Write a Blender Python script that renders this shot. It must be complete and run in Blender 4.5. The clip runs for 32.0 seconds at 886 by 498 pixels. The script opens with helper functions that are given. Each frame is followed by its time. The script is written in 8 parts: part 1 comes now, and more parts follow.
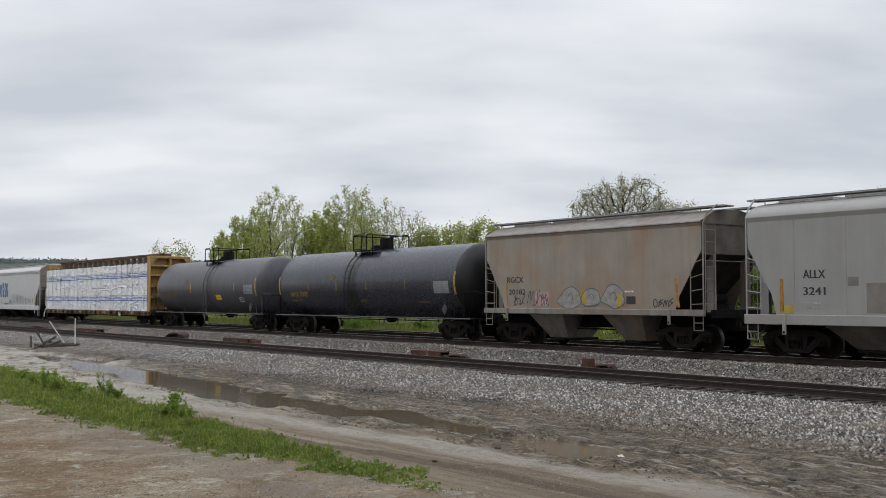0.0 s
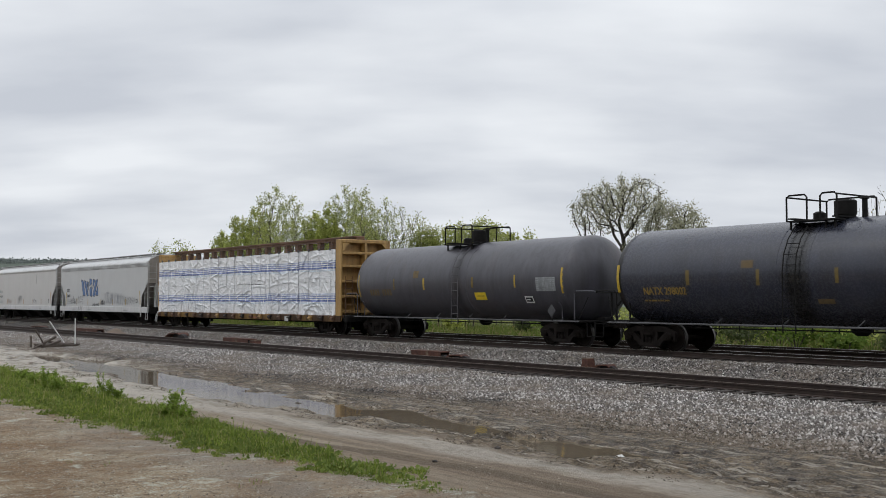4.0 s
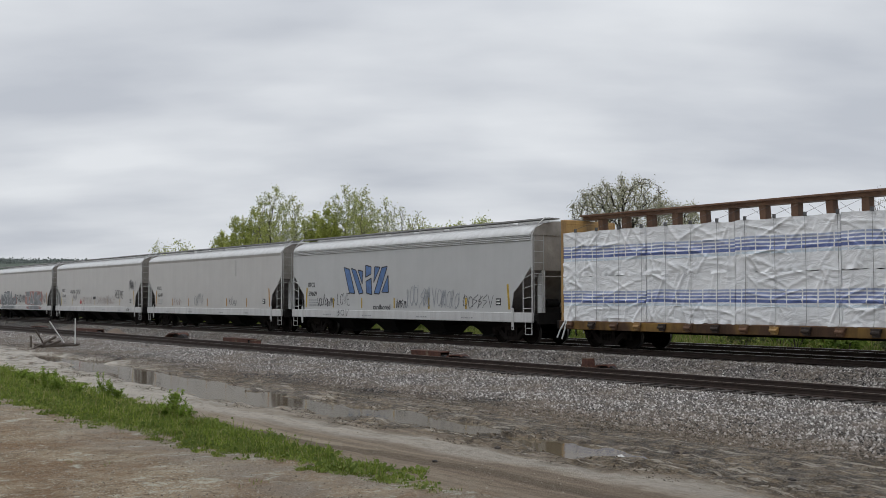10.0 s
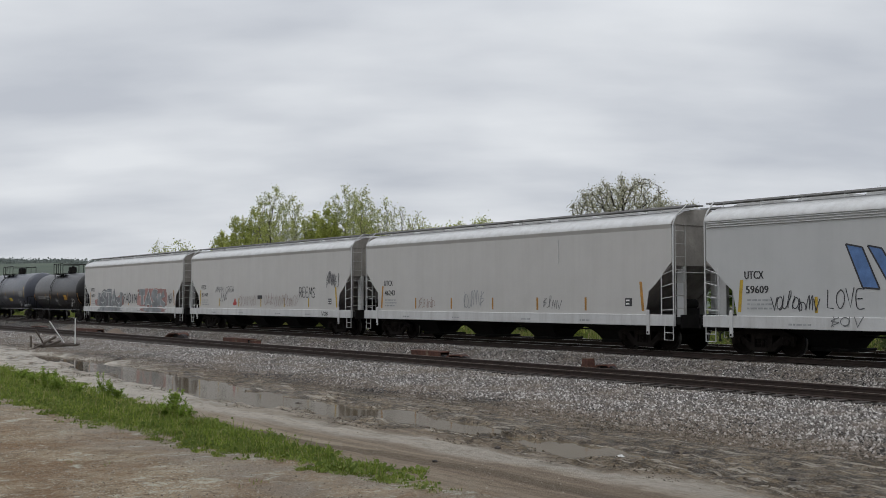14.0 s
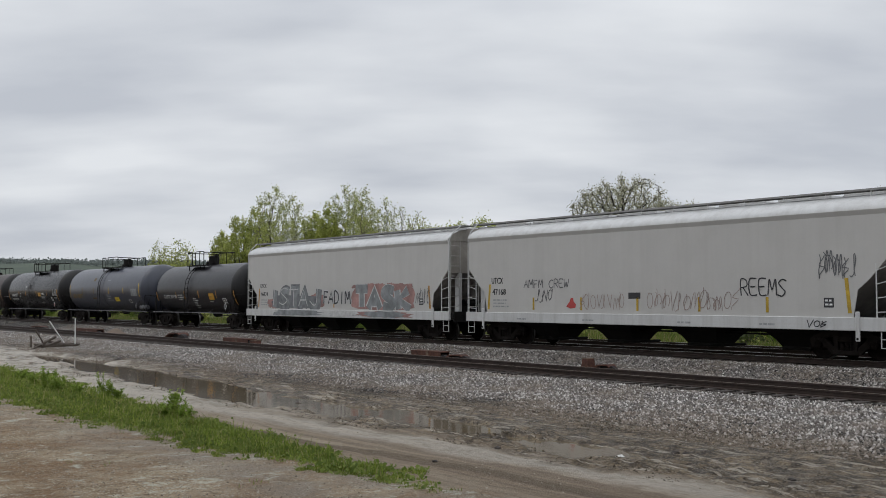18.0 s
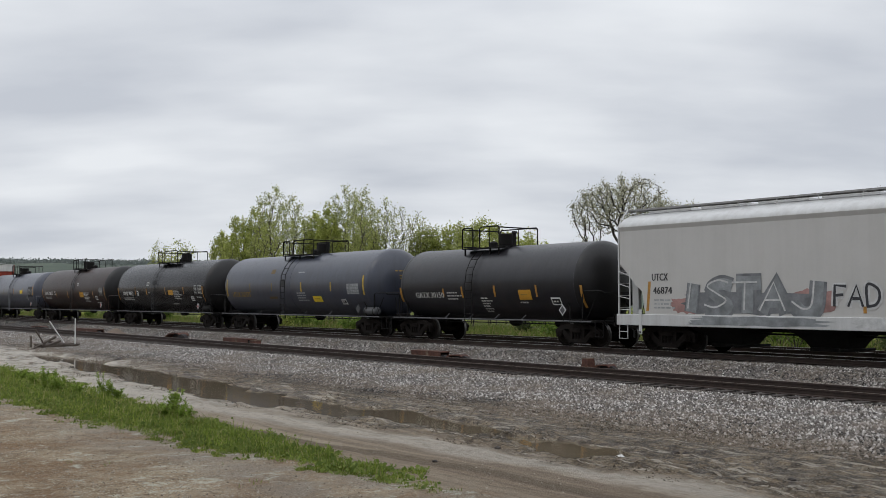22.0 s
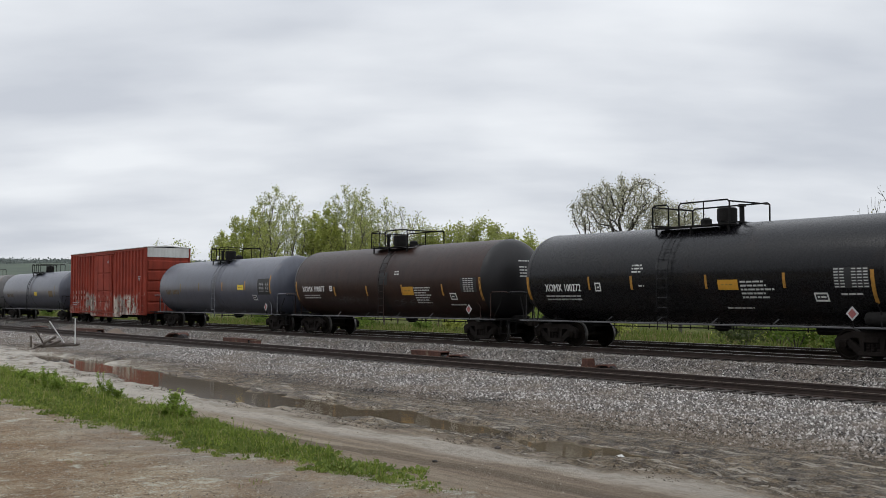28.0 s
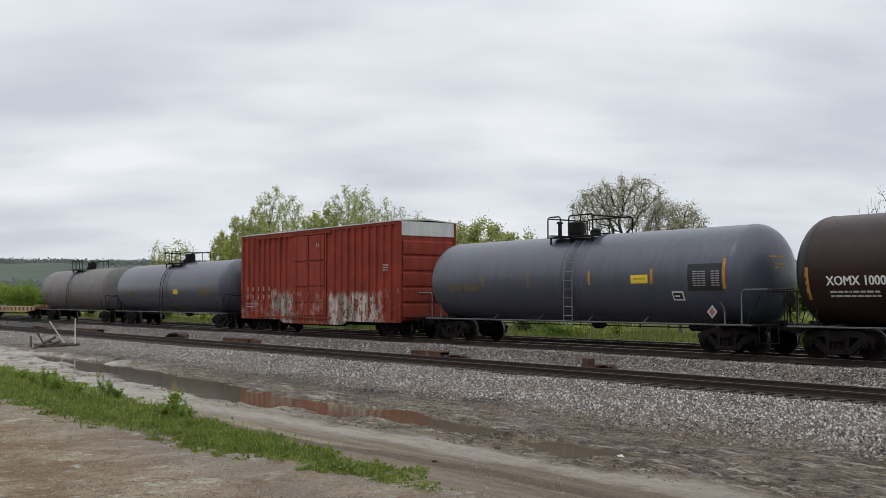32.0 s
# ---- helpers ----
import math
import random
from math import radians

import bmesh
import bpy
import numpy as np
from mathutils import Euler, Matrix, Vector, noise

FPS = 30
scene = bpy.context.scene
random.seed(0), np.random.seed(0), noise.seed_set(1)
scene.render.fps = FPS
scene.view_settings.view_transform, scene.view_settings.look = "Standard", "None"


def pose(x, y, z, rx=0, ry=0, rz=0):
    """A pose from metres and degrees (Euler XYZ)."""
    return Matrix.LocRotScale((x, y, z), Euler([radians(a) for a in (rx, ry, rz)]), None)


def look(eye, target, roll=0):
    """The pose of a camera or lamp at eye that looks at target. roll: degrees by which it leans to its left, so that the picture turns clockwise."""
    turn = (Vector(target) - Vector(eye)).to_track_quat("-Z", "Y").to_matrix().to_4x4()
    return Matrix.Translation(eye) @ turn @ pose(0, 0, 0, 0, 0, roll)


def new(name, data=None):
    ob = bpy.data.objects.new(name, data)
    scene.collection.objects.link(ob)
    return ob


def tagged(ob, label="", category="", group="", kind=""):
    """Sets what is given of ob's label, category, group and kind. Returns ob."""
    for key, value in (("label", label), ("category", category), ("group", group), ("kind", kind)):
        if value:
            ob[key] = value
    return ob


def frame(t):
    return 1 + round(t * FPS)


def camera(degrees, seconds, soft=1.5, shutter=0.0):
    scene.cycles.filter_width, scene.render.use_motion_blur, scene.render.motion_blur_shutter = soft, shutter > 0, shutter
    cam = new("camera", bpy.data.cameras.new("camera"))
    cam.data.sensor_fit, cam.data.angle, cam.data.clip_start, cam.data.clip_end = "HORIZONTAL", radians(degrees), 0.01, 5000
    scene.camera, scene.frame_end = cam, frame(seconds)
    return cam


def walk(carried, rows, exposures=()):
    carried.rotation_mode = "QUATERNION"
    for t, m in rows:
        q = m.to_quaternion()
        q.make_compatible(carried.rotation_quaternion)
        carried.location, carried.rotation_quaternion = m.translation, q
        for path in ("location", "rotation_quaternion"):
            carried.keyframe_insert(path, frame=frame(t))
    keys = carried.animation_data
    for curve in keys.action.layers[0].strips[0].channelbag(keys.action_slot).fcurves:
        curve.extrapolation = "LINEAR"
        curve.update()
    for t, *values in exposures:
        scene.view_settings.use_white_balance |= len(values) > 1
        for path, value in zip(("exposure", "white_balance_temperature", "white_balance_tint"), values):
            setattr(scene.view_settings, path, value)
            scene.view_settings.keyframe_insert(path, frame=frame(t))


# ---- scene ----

# World: metres, z = 0 at the rail tops of the train's track, x along the tracks (the train runs towards +x),
# y away from the camera. The camera stands still.
EYE = (0.0, 0.0, 1.738)
cam = camera(45.42, 32.0, soft=0.55)
AIM = look(EYE, (-0.7987, 0.6017, 1.738 + 0.0481))
walk(cam, [(0.0, AIM), (32.0, AIM)], ((0.0, 0.0), (3.0, 0.0), (6.0, -0.07), (8.0, -0.13), (12.0, -0.17), (19.0, -0.15), (22.0, -0.06), (25.0, 0.0), (32.0, 0.03)))

TRAIN_Y = 28.68          # centre line of the train's track
NEAR_Y = 22.78           # centre line of the near track
FAR_Y = 33.05            # centre line of the track behind the train
NEAR_Z = -0.358          # rail tops of the near track
GAUGE = 1.507            # between the rail heads' centres


def run(t):
    """How far the train has moved at t seconds."""
    k = (t - 16) / 16
    return SPEED[0] * t + SPEED[1] * (k * k - 1) + SPEED[2] * (k ** 3 - k) + SPEED[3] * (k ** 4 - 1)


SPEED = (6.89784, 5.89046, -0.49339, 0.35285)

# ---------------------------------------------------------------- light
world = bpy.data.worlds.new("overcast")
scene.world = world
world.use_nodes = True
wn, wl = world.node_tree.nodes, world.node_tree.links
wn.clear()


def wnode(kind, **values):
    n = wn.new(kind)
    for k, v in values.items():
        n.inputs[k].default_value = v
    return n


sky = wn.new("ShaderNodeTexSky")
sky.sky_type, sky.sun_disc = "NISHITA", False
sky.sun_elevation, sky.sun_rotation = radians(52), radians(200)
tc = wn.new("ShaderNodeTexCoord")
sep = wn.new("ShaderNodeSeparateXYZ")
wl.new(tc.outputs["Generated"], sep.inputs[0])
# a flat cloud deck: directions are cast onto a plane overhead, so that the clouds close up into bands near the horizon
up = wnode("ShaderNodeMath"); up.operation = "MAXIMUM"; up.inputs[1].default_value = 0.0
wl.new(sep.outputs["Z"], up.inputs[0])
den = wnode("ShaderNodeMath"); den.operation = "ADD"; den.inputs[1].default_value = 0.26
wl.new(up.outputs[0], den.inputs[0])
flat = wn.new("ShaderNodeCombineXYZ")
for axis in "XY":
    d = wn.new("ShaderNodeMath"); d.operation = "DIVIDE"
    wl.new(sep.outputs[axis], d.inputs[0]); wl.new(den.outputs[0], d.inputs[1])
    wl.new(d.outputs[0], flat.inputs[axis])
turn = wn.new("ShaderNodeMapping")
turn.inputs["Rotation"].default_value = (0, 0, radians(-53))
wl.new(flat.outputs[0], turn.inputs[0])
long = wn.new("ShaderNodeMapping")
long.inputs["Scale"].default_value = (0.55, 1.15, 1.0)
wl.new(turn.outputs[0], long.inputs[0])
cloud = wnode("ShaderNodeTexNoise", Scale=1.35, Detail=6.0, Roughness=0.45, Distortion=0.0)
wl.new(long.outputs[0], cloud.inputs["Vector"])
ramp = wn.new("ShaderNodeValToRGB")
ramp.color_ramp.elements[0].position, ramp.color_ramp.elements[0].color = 0.39, (0.60, 0.635, 0.70, 1)
ramp.color_ramp.elements[1].position, ramp.color_ramp.elements[1].color = 0.60, (0.88, 0.91, 0.95, 1)
thin = wn.new("ShaderNodeMapping")
thin.inputs["Scale"].default_value = (0.75, 1.35, 1.0)
wl.new(turn.outputs[0], thin.inputs[0])
wisp = wnode("ShaderNodeTexNoise", Scale=2.5, Detail=6.0, Roughness=0.45, Distortion=0.0)
wl.new(thin.outputs[0], wisp.inputs["Vector"])
layers = wn.new("ShaderNodeMix")
layers.inputs[0].default_value = 0.40
wl.new(cloud.outputs["Fac"], layers.inputs[2]); wl.new(wisp.outputs["Fac"], layers.inputs[3])
wl.new(layers.outputs[0], ramp.inputs[0])
# an overcast sky is brighter towards the zenith
zen = wn.new("ShaderNodeMapRange")
zen.inputs["From Min"].default_value, zen.inputs["From Max"].default_value = 0.25, 1.0
zen.inputs["To Min"].default_value, zen.inputs["To Max"].default_value = 1.0, 2.1
wl.new(sep.outputs["Z"], zen.inputs["Value"])
lit = wn.new("ShaderNodeVectorMath"); lit.operation = "SCALE"
wl.new(ramp.outputs[0], lit.inputs[0]); wl.new(zen.outputs[0], lit.inputs["Scale"])
clear = wnode("ShaderNodeBackground", Strength=0.05)
wl.new(sky.outputs[0], clear.inputs["Color"])
deck = wnode("ShaderNodeBackground", Strength=1.0)
wl.new(lit.outputs[0], deck.inputs["Color"])
both = wnode("ShaderNodeMixShader", Fac=0.94)
wl.new(clear.outputs[0], both.inputs[1]); wl.new(deck.outputs[0], both.inputs[2])
wout = wn.new("ShaderNodeOutputWorld")
wl.new(both.outputs[0], wout.inputs[0])

sun = new("sun", bpy.data.lights.new("sun", "SUN"))
sun.data.energy, sun.data.angle, sun.data.color = 0.3, radians(25), (1.0, 0.97, 0.93)
sun.matrix_world = look((-20, -40, 60), (0, 0, 0))

# ---------------------------------------------------------------- materials


class Mat:
    """A small node graph with a Principled BSDF."""

    def __init__(self, name, rough=0.6, metal=0.0):
        self.m = bpy.data.materials.new(name)
        self.m.use_nodes = True
        self.t = self.m.node_tree
        self.b = self.t.nodes["Principled BSDF"]
        self.b.inputs["Roughness"].default_value = rough
        self.b.inputs["Metallic"].default_value = metal
        self.co = self.t.nodes.new("ShaderNodeTexCoord").outputs["Object"]

    def n(self, kind, op=None, **values):
        x = self.t.nodes.new(kind)
        if op:
            x.operation = op
        for k, v in values.items():
            x.inputs[k].default_value = v
        return x

    def l(self, a, b):
        self.t.links.new(a, b)

    def stretch(self, sx, sy, sz, at=None):
        x = self.n("ShaderNodeMapping")
        x.inputs["Scale"].default_value = (sx, sy, sz)
        self.l(at or self.co, x.inputs[0])
        return x.outputs[0]

    def noise(self, scale, detail=4.0, rough=0.55, at=None, lo=0.4, hi=0.6, distortion=0.0):
        x = self.n("ShaderNodeTexNoise", Scale=scale, Detail=detail, Roughness=rough, Distortion=distortion)
        self.l(at or self.co, x.inputs["Vector"])
        return self.range(x.outputs["Fac"], lo, hi)

    def range(self, value, lo, hi, a=0.0, b=1.0):
        x = self.n("ShaderNodeMapRange")
        for k, v in (("From Min", lo), ("From Max", hi), ("To Min", a), ("To Max", b)):
            x.inputs[k].default_value = v
        self.l(value, x.inputs["Value"])
        return x.outputs[0]

    def math(self, op, a, b):
        x = self.n("ShaderNodeMath", op)
        for i, v in enumerate((a, b)):
            if isinstance(v, (int, float)):
                x.inputs[i].default_value = v
            else:
                self.l(v, x.inputs[i])
        return x.outputs[0]

    def mix(self, fac, a, b):
        x = self.t.nodes.new("ShaderNodeMix")
        x.data_type = "RGBA"
        for i, v in ((0, fac), (6, a), (7, b)):
            if isinstance(v, (int, float)):
                x.inputs[i].default_value = v
            elif isinstance(v, tuple):
                x.inputs[i].default_value = (*v, 1)
            else:
                self.l(v, x.inputs[i])
        return x.outputs[2]

    def axis(self, a, at=None):
        x = self.n("ShaderNodeSeparateXYZ")
        self.l(at or self.co, x.inputs[0])
        return x.outputs[a]

    def bump(self, height, strength=0.3, distance=0.02):
        x = self.n("ShaderNodeBump", Strength=strength, Distance=distance)
        self.l(height, x.inputs["Height"])
        self.l(x.outputs[0], self.b.inputs["Normal"])

    def done(self, colour, rough=None):
        if isinstance(colour, tuple):
            self.b.inputs["Base Color"].default_value = (*colour, 1)
        else:
            self.l(colour, self.b.inputs["Base Color"])
        if rough is not None:
            self.l(rough, self.b.inputs["Roughness"])
        return self.m


def plain(name, colour, rough=0.6, metal=0.0, vary=0.25, scale=6.0, gloss=0.5):
    """One colour with grain at two scales."""
    k = Mat(name, rough, metal)
    k.b.inputs["Specular IOR Level"].default_value = gloss
    dark = tuple(c * (1 - vary) for c in colour)
    light = tuple(min(1, c * (1 + vary * 0.6)) for c in colour)
    c = k.mix(k.noise(scale, 5, lo=0.3, hi=0.7), dark, light)
    c = k.mix(k.math("MULTIPLY", k.noise(scale * 9, 3, lo=0.45, hi=0.75), 0.35), c, tuple(x * 0.6 for x in colour))
    return k.done(c)


def paint(name, colour, grime, streak=0.4, rust=0.0, rough=0.5, stain=(0.22, 0.11, 0.05), mottle=0.2, gloss=0.5, spill=None):
    """Weathered paint on steel: faded patches, grime in runs down the sides, rust in spots and runs."""
    k = Mat(name, rough)
    k.b.inputs["Specular IOR Level"].default_value = gloss
    c = k.mix(k.noise(0.9, 5, lo=0.3, hi=0.7), colour, tuple(x * (1 - mottle) for x in colour))
    runs = k.noise(1.0, 6, 0.6, at=k.stretch(3.5, 3.5, 0.28), lo=0.42, hi=0.72)
    c = k.mix(k.math("MULTIPLY", runs, streak), c, grime)
    fine = k.noise(14, 6, 0.7, lo=0.5, hi=0.8)
    c = k.mix(k.math("MULTIPLY", fine, streak * 0.6), c, grime)
    if rust:
        patch = k.noise(0.8, 4, 0.55, at=k.stretch(0.8, 0.8, 0.5), lo=0.56 - 0.06 * rust, hi=0.74)
        run2 = k.noise(1.0, 5, 0.6, at=k.stretch(2.2, 2.2, 0.4), lo=0.15, hi=0.6)
        c = k.mix(k.math("MULTIPLY", k.math("MULTIPLY", patch, run2), min(1.0, rust)), c, stain)
        spots = k.noise(5.0, 8, 0.75, lo=0.66, hi=0.72)
        c = k.mix(k.math("MULTIPLY", spots, rust * 0.8), c, tuple(x * 0.7 for x in stain))
    if spill:                      # cargo spilt from the manway, run down over the shell: place, half width, strength
        at, width, strength = spill
        off = k.math("ABSOLUTE", k.math("SUBTRACT", k.axis(0), at), 0.0)
        ragged = k.math("ADD", off, k.math("MULTIPLY", k.noise(1.0, 6, 0.7, at=k.stretch(2.4, 1.0, 0.5), lo=0.0, hi=1.0), width * 1.4))
        c = k.mix(k.math("MULTIPLY", k.range(ragged, width * 2.0, width * 1.2), strength), c, tuple(x * 0.6 for x in grime))
    k.bump(k.noise(2.2, 3, lo=0.2, hi=0.8), 0.12, 0.03)
    return k.done(c, k.range(fine, 0, 1, rough - 0.08, rough + 0.2))


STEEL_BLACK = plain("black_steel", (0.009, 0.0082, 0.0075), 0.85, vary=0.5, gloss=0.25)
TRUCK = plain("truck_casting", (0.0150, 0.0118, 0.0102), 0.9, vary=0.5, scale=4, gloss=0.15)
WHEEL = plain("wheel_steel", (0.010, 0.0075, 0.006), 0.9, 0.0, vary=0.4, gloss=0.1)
TREAD = plain("polished_tread", (0.11, 0.105, 0.10), 0.4, 0.9, vary=0.2)
RAIL_HEAD = plain("polished_rail_head", (0.50, 0.49, 0.47), 0.28, 0.9, vary=0.15, scale=2)
RAIL_RUST = plain("rusty_rail", (0.034, 0.021, 0.016), 0.85, vary=0.4, scale=5)
TIE = plain("creosoted_tie", (0.05, 0.040, 0.034), 0.9, vary=0.5, scale=7)
SCRAP_RED = plain("rusted_scrap", (0.098, 0.040, 0.026), 0.9, vary=0.6, scale=6)
# darker copy of the rust: shade on scrap ends and insides put into colour
SCRAP_DARK = plain("shaded_rusted_scrap", (0.016, 0.012, 0.011), 0.85, vary=0.5, scale=6)
SCRAP_PALE = plain("dusty_rusted_scrap", (0.150, 0.098, 0.066), 0.9, vary=0.5, scale=6)
BARK = plain("bark", (0.10, 0.085, 0.07), 0.9, vary=0.4, scale=3)
POST_WHITE = plain("weathered_white_plastic", (0.62, 0.62, 0.60), 0.6, vary=0.15)
OLD_WOOD = plain("grey_driftwood", (0.085, 0.066, 0.052), 0.9, vary=0.4, scale=5)
HOSE = plain("rubber_hose", (0.03, 0.03, 0.03), 0.8)
WHITE_TRIM = plain("white_rail_paint", (0.66, 0.67, 0.66), 0.5, vary=0.25, scale=4)
YELLOW_TAPE = plain("yellow_reflector", (0.44, 0.29, 0.025), 0.5, vary=0.35)
ORANGE_TAPE = plain("faded_orange_reflector", (0.38, 0.185, 0.028), 0.5, vary=0.35)
LABEL_YELLOW = plain("yellow_panel", (0.72, 0.52, 0.02), 0.5, vary=0.12)
LABEL_ORANGE = plain("amber_panel", (0.52, 0.26, 0.02), 0.5, vary=0.15)
LETTER_WHITE = plain("white_lettering", (0.70, 0.70, 0.68), 0.6, vary=0.2)
LETTER_BLACK = plain("black_lettering", (0.03, 0.03, 0.032), 0.6, vary=0.3)
LETTER_FADED = plain("faded_amber_lettering", (0.30, 0.19, 0.04), 0.7, vary=0.4)
LETTER_GREY = plain("faded_grey_lettering", (0.33, 0.34, 0.34), 0.7, vary=0.3)
PANEL_GREY = plain("grey_stencil_panel", (0.21, 0.22, 0.225), 0.7, vary=0.3, scale=10)
PLACARD_WHITE = plain("placard_white", (0.42, 0.42, 0.42), 0.5, vary=0.1)
PLACARD_GREY = plain("bare_placard_holder", (0.055, 0.055, 0.058), 0.6, vary=0.3)
PLACARD_RED = plain("placard_red", (0.26, 0.075, 0.07), 0.5, vary=0.15)

# ---------------------------------------------------------------- mesh building


class Build:
    """Vertices and faces for one mesh."""

    def __init__(self):
        self.v, self.f = [], []

    def add(self, verts, faces):
        o = len(self.v)
        self.v.extend(tuple(v) for v in verts)
        self.f.extend(tuple(i + o for i in f) for f in faces)
        return self

    def box(self, x0, x1, y0, y1, z0, z1, bevel=0.0):
        if bevel <= 0:
            v = [(x, y, z) for x in (x0, x1) for y in (y0, y1) for z in (z0, z1)]
            f = [(0, 1, 3, 2), (4, 6, 7, 5), (0, 4, 5, 1), (2, 3, 7, 6), (0, 2, 6, 4), (1, 5, 7, 3)]
            return self.add(v, f)
        b = min(bevel, (x1 - x0) * 0.45, (y1 - y0) * 0.45, (z1 - z0) * 0.45)
        o = len(self.v)
        names = {}
        for ix, x in ((0, x0), (1, x1)):
            for iy, y in ((0, y0), (1, y1)):
                for iz, z in ((0, z0), (1, z1)):
                    sx, sy, sz = (b if i == 0 else -b for i in (ix, iy, iz))
                    for a, p in enumerate(((x, y + sy, z + sz), (x + sx, y, z + sz), (x + sx, y + sy, z))):
                        names[ix, iy, iz, a] = len(self.v) - o
                        self.v.append(p)
        q = lambda *k: tuple(names[i] + o for i in k)
        for s in (0, 1):
            self.f.append(q((s, 0, 0, 0), (s, 0, 1, 0), (s, 1, 1, 0), (s, 1, 0, 0)))
            self.f.append(q((0, s, 0, 1), (0, s, 1, 1), (1, s, 1, 1), (1, s, 0, 1)))
            self.f.append(q((0, 0, s, 2), (0, 1, s, 2), (1, 1, s, 2), (1, 0, s, 2)))
            for r in (0, 1):
                self.f.append(q((s, r, 0, 0), (s, r, 1, 0), (s, r, 1, 1), (s, r, 0, 1)))
                self.f.append(q((s, 0, r, 0), (s, 1, r, 0), (s, 1, r, 2), (s, 0, r, 2)))
                self.f.append(q((0, s, r, 1), (1, s, r, 1), (1, s, r, 2), (0, s, r, 2)))
                for u in (0, 1):
                    self.f.append(q((s, r, u, 0), (s, r, u, 1), (s, r, u, 2)))
        return self

    def tube(self, points, radius, sides=6, radius_end=None):
        """A round bar along a line of points."""
        pts = [Vector(p) for p in points]
        rings = []
        side = None
        for i, p in enumerate(pts):
            d = (pts[min(i + 1, len(pts) - 1)] - pts[max(i - 1, 0)]).normalized()
            if side is None:
                side = d.orthogonal().normalized()
            else:
                side = (side - d * side.dot(d)).normalized()
            other = d.cross(side)
            r = radius if radius_end is None else radius + (radius_end - radius) * i / (len(pts) - 1)
            rings.append([p + (side * math.cos(a) + other * math.sin(a)) * r for a in (2 * math.pi * k / sides for k in range(sides))])
        v = [q for ring in rings for q in ring]
        f = [(i * sides + k, i * sides + (k + 1) % sides, (i + 1) * sides + (k + 1) % sides, (i + 1) * sides + k)
             for i in range(len(pts) - 1) for k in range(sides)]
        f += [tuple(range(sides - 1, -1, -1)), tuple((len(pts) - 1) * sides + k for k in range(sides))]
        return self.add(v, f)

    def prism(self, poly, lo, hi, axis="y"):
        """A polygon of (a, b) pairs drawn out along an axis: y for (x, z), x for (y, z), z for (x, y)."""
        at = {"y": lambda a, b, c: (a, c, b), "x": lambda a, b, c: (c, a, b), "z": lambda a, b, c: (a, b, c)}[axis]
        n = len(poly)
        v = [at(a, b, lo) for a, b in poly] + [at(a, b, hi) for a, b in poly]
        f = [tuple(range(n)), tuple(range(2 * n - 1, n - 1, -1))]
        f += [(i, i + n, (i + 1) % n + n, (i + 1) % n) for i in range(n)]
        return self.add(v, f)

    def lathe(self, profile, sides=32, axis="x", centre=(0, 0, 0)):
        """(position along the axis, radius) pairs turned round it."""
        v, f = [], []
        for p, r in profile:
            for k in range(sides):
                a = 2 * math.pi * k / sides
                c, s = r * math.cos(a), r * math.sin(a)
                q = {"x": (p, c, s), "y": (c, p, s), "z": (c, s, p)}[axis]
                v.append(tuple(q[i] + centre[i] for i in range(3)))
        n = len(profile)
        f = [(i * sides + k, i * sides + (k + 1) % sides, (i + 1) * sides + (k + 1) % sides, (i + 1) * sides + k)
             for i in range(n - 1) for k in range(sides)]
        f += [tuple(range(sides - 1, -1, -1)), tuple((n - 1) * sides + k for k in range(sides))]
        return self.add(v, f)

    def mesh(self, name, material, smooth=35):
        me = bpy.data.meshes.new(name)
        me.from_pydata(self.v, [], self.f)
        b = bmesh.new()
        b.from_mesh(me)
        bmesh.ops.recalc_face_normals(b, faces=b.faces)
        b.to_mesh(me)
        b.free()
        for m in (material if isinstance(material, (list, tuple)) else [material]):
            me.materials.append(m)
        if smooth:
            me.shade_smooth()
            me.set_sharp_from_angle(angle=radians(smooth))
        return me


def part(name, build, material, parent, label="", at=None, smooth=35):
    """Links a build (or a ready mesh) as one mesh object under a thing or part."""
    me = build.mesh(name, material, smooth) if isinstance(build, Build) else build
    ob = new(name, me)
    ob.parent = parent
    if at is not None:
        ob.matrix_basis = at
    return tagged(ob, label)


def thing(name, label, category, group="", kind="", mesh=None, at=None):
    ob = new(name, mesh)
    if mesh is None:
        ob.empty_display_size = 0.3
    if at is not None:
        ob.matrix_basis = at
    return tagged(ob, label, category, group, kind)


def array_mesh(name, verts, faces, material, smooth=False):
    """A mesh from numpy arrays; faces all of one length."""
    me = bpy.data.meshes.new(name)
    n, k = faces.shape
    me.vertices.add(len(verts)); me.vertices.foreach_set("co", verts.astype(np.float32).ravel())
    me.loops.add(n * k); me.loops.foreach_set("vertex_index", faces.astype(np.int32).ravel())
    me.polygons.add(n); me.polygons.foreach_set("loop_start", np.arange(0, n * k, k, dtype=np.int32))
    me.update(calc_edges=True)
    for m in (material if isinstance(material, (list, tuple)) else [material]):
        me.materials.append(m)
    if smooth:
        me.shade_smooth()
    me.validate()
    return me


FONT_CACHE = {}


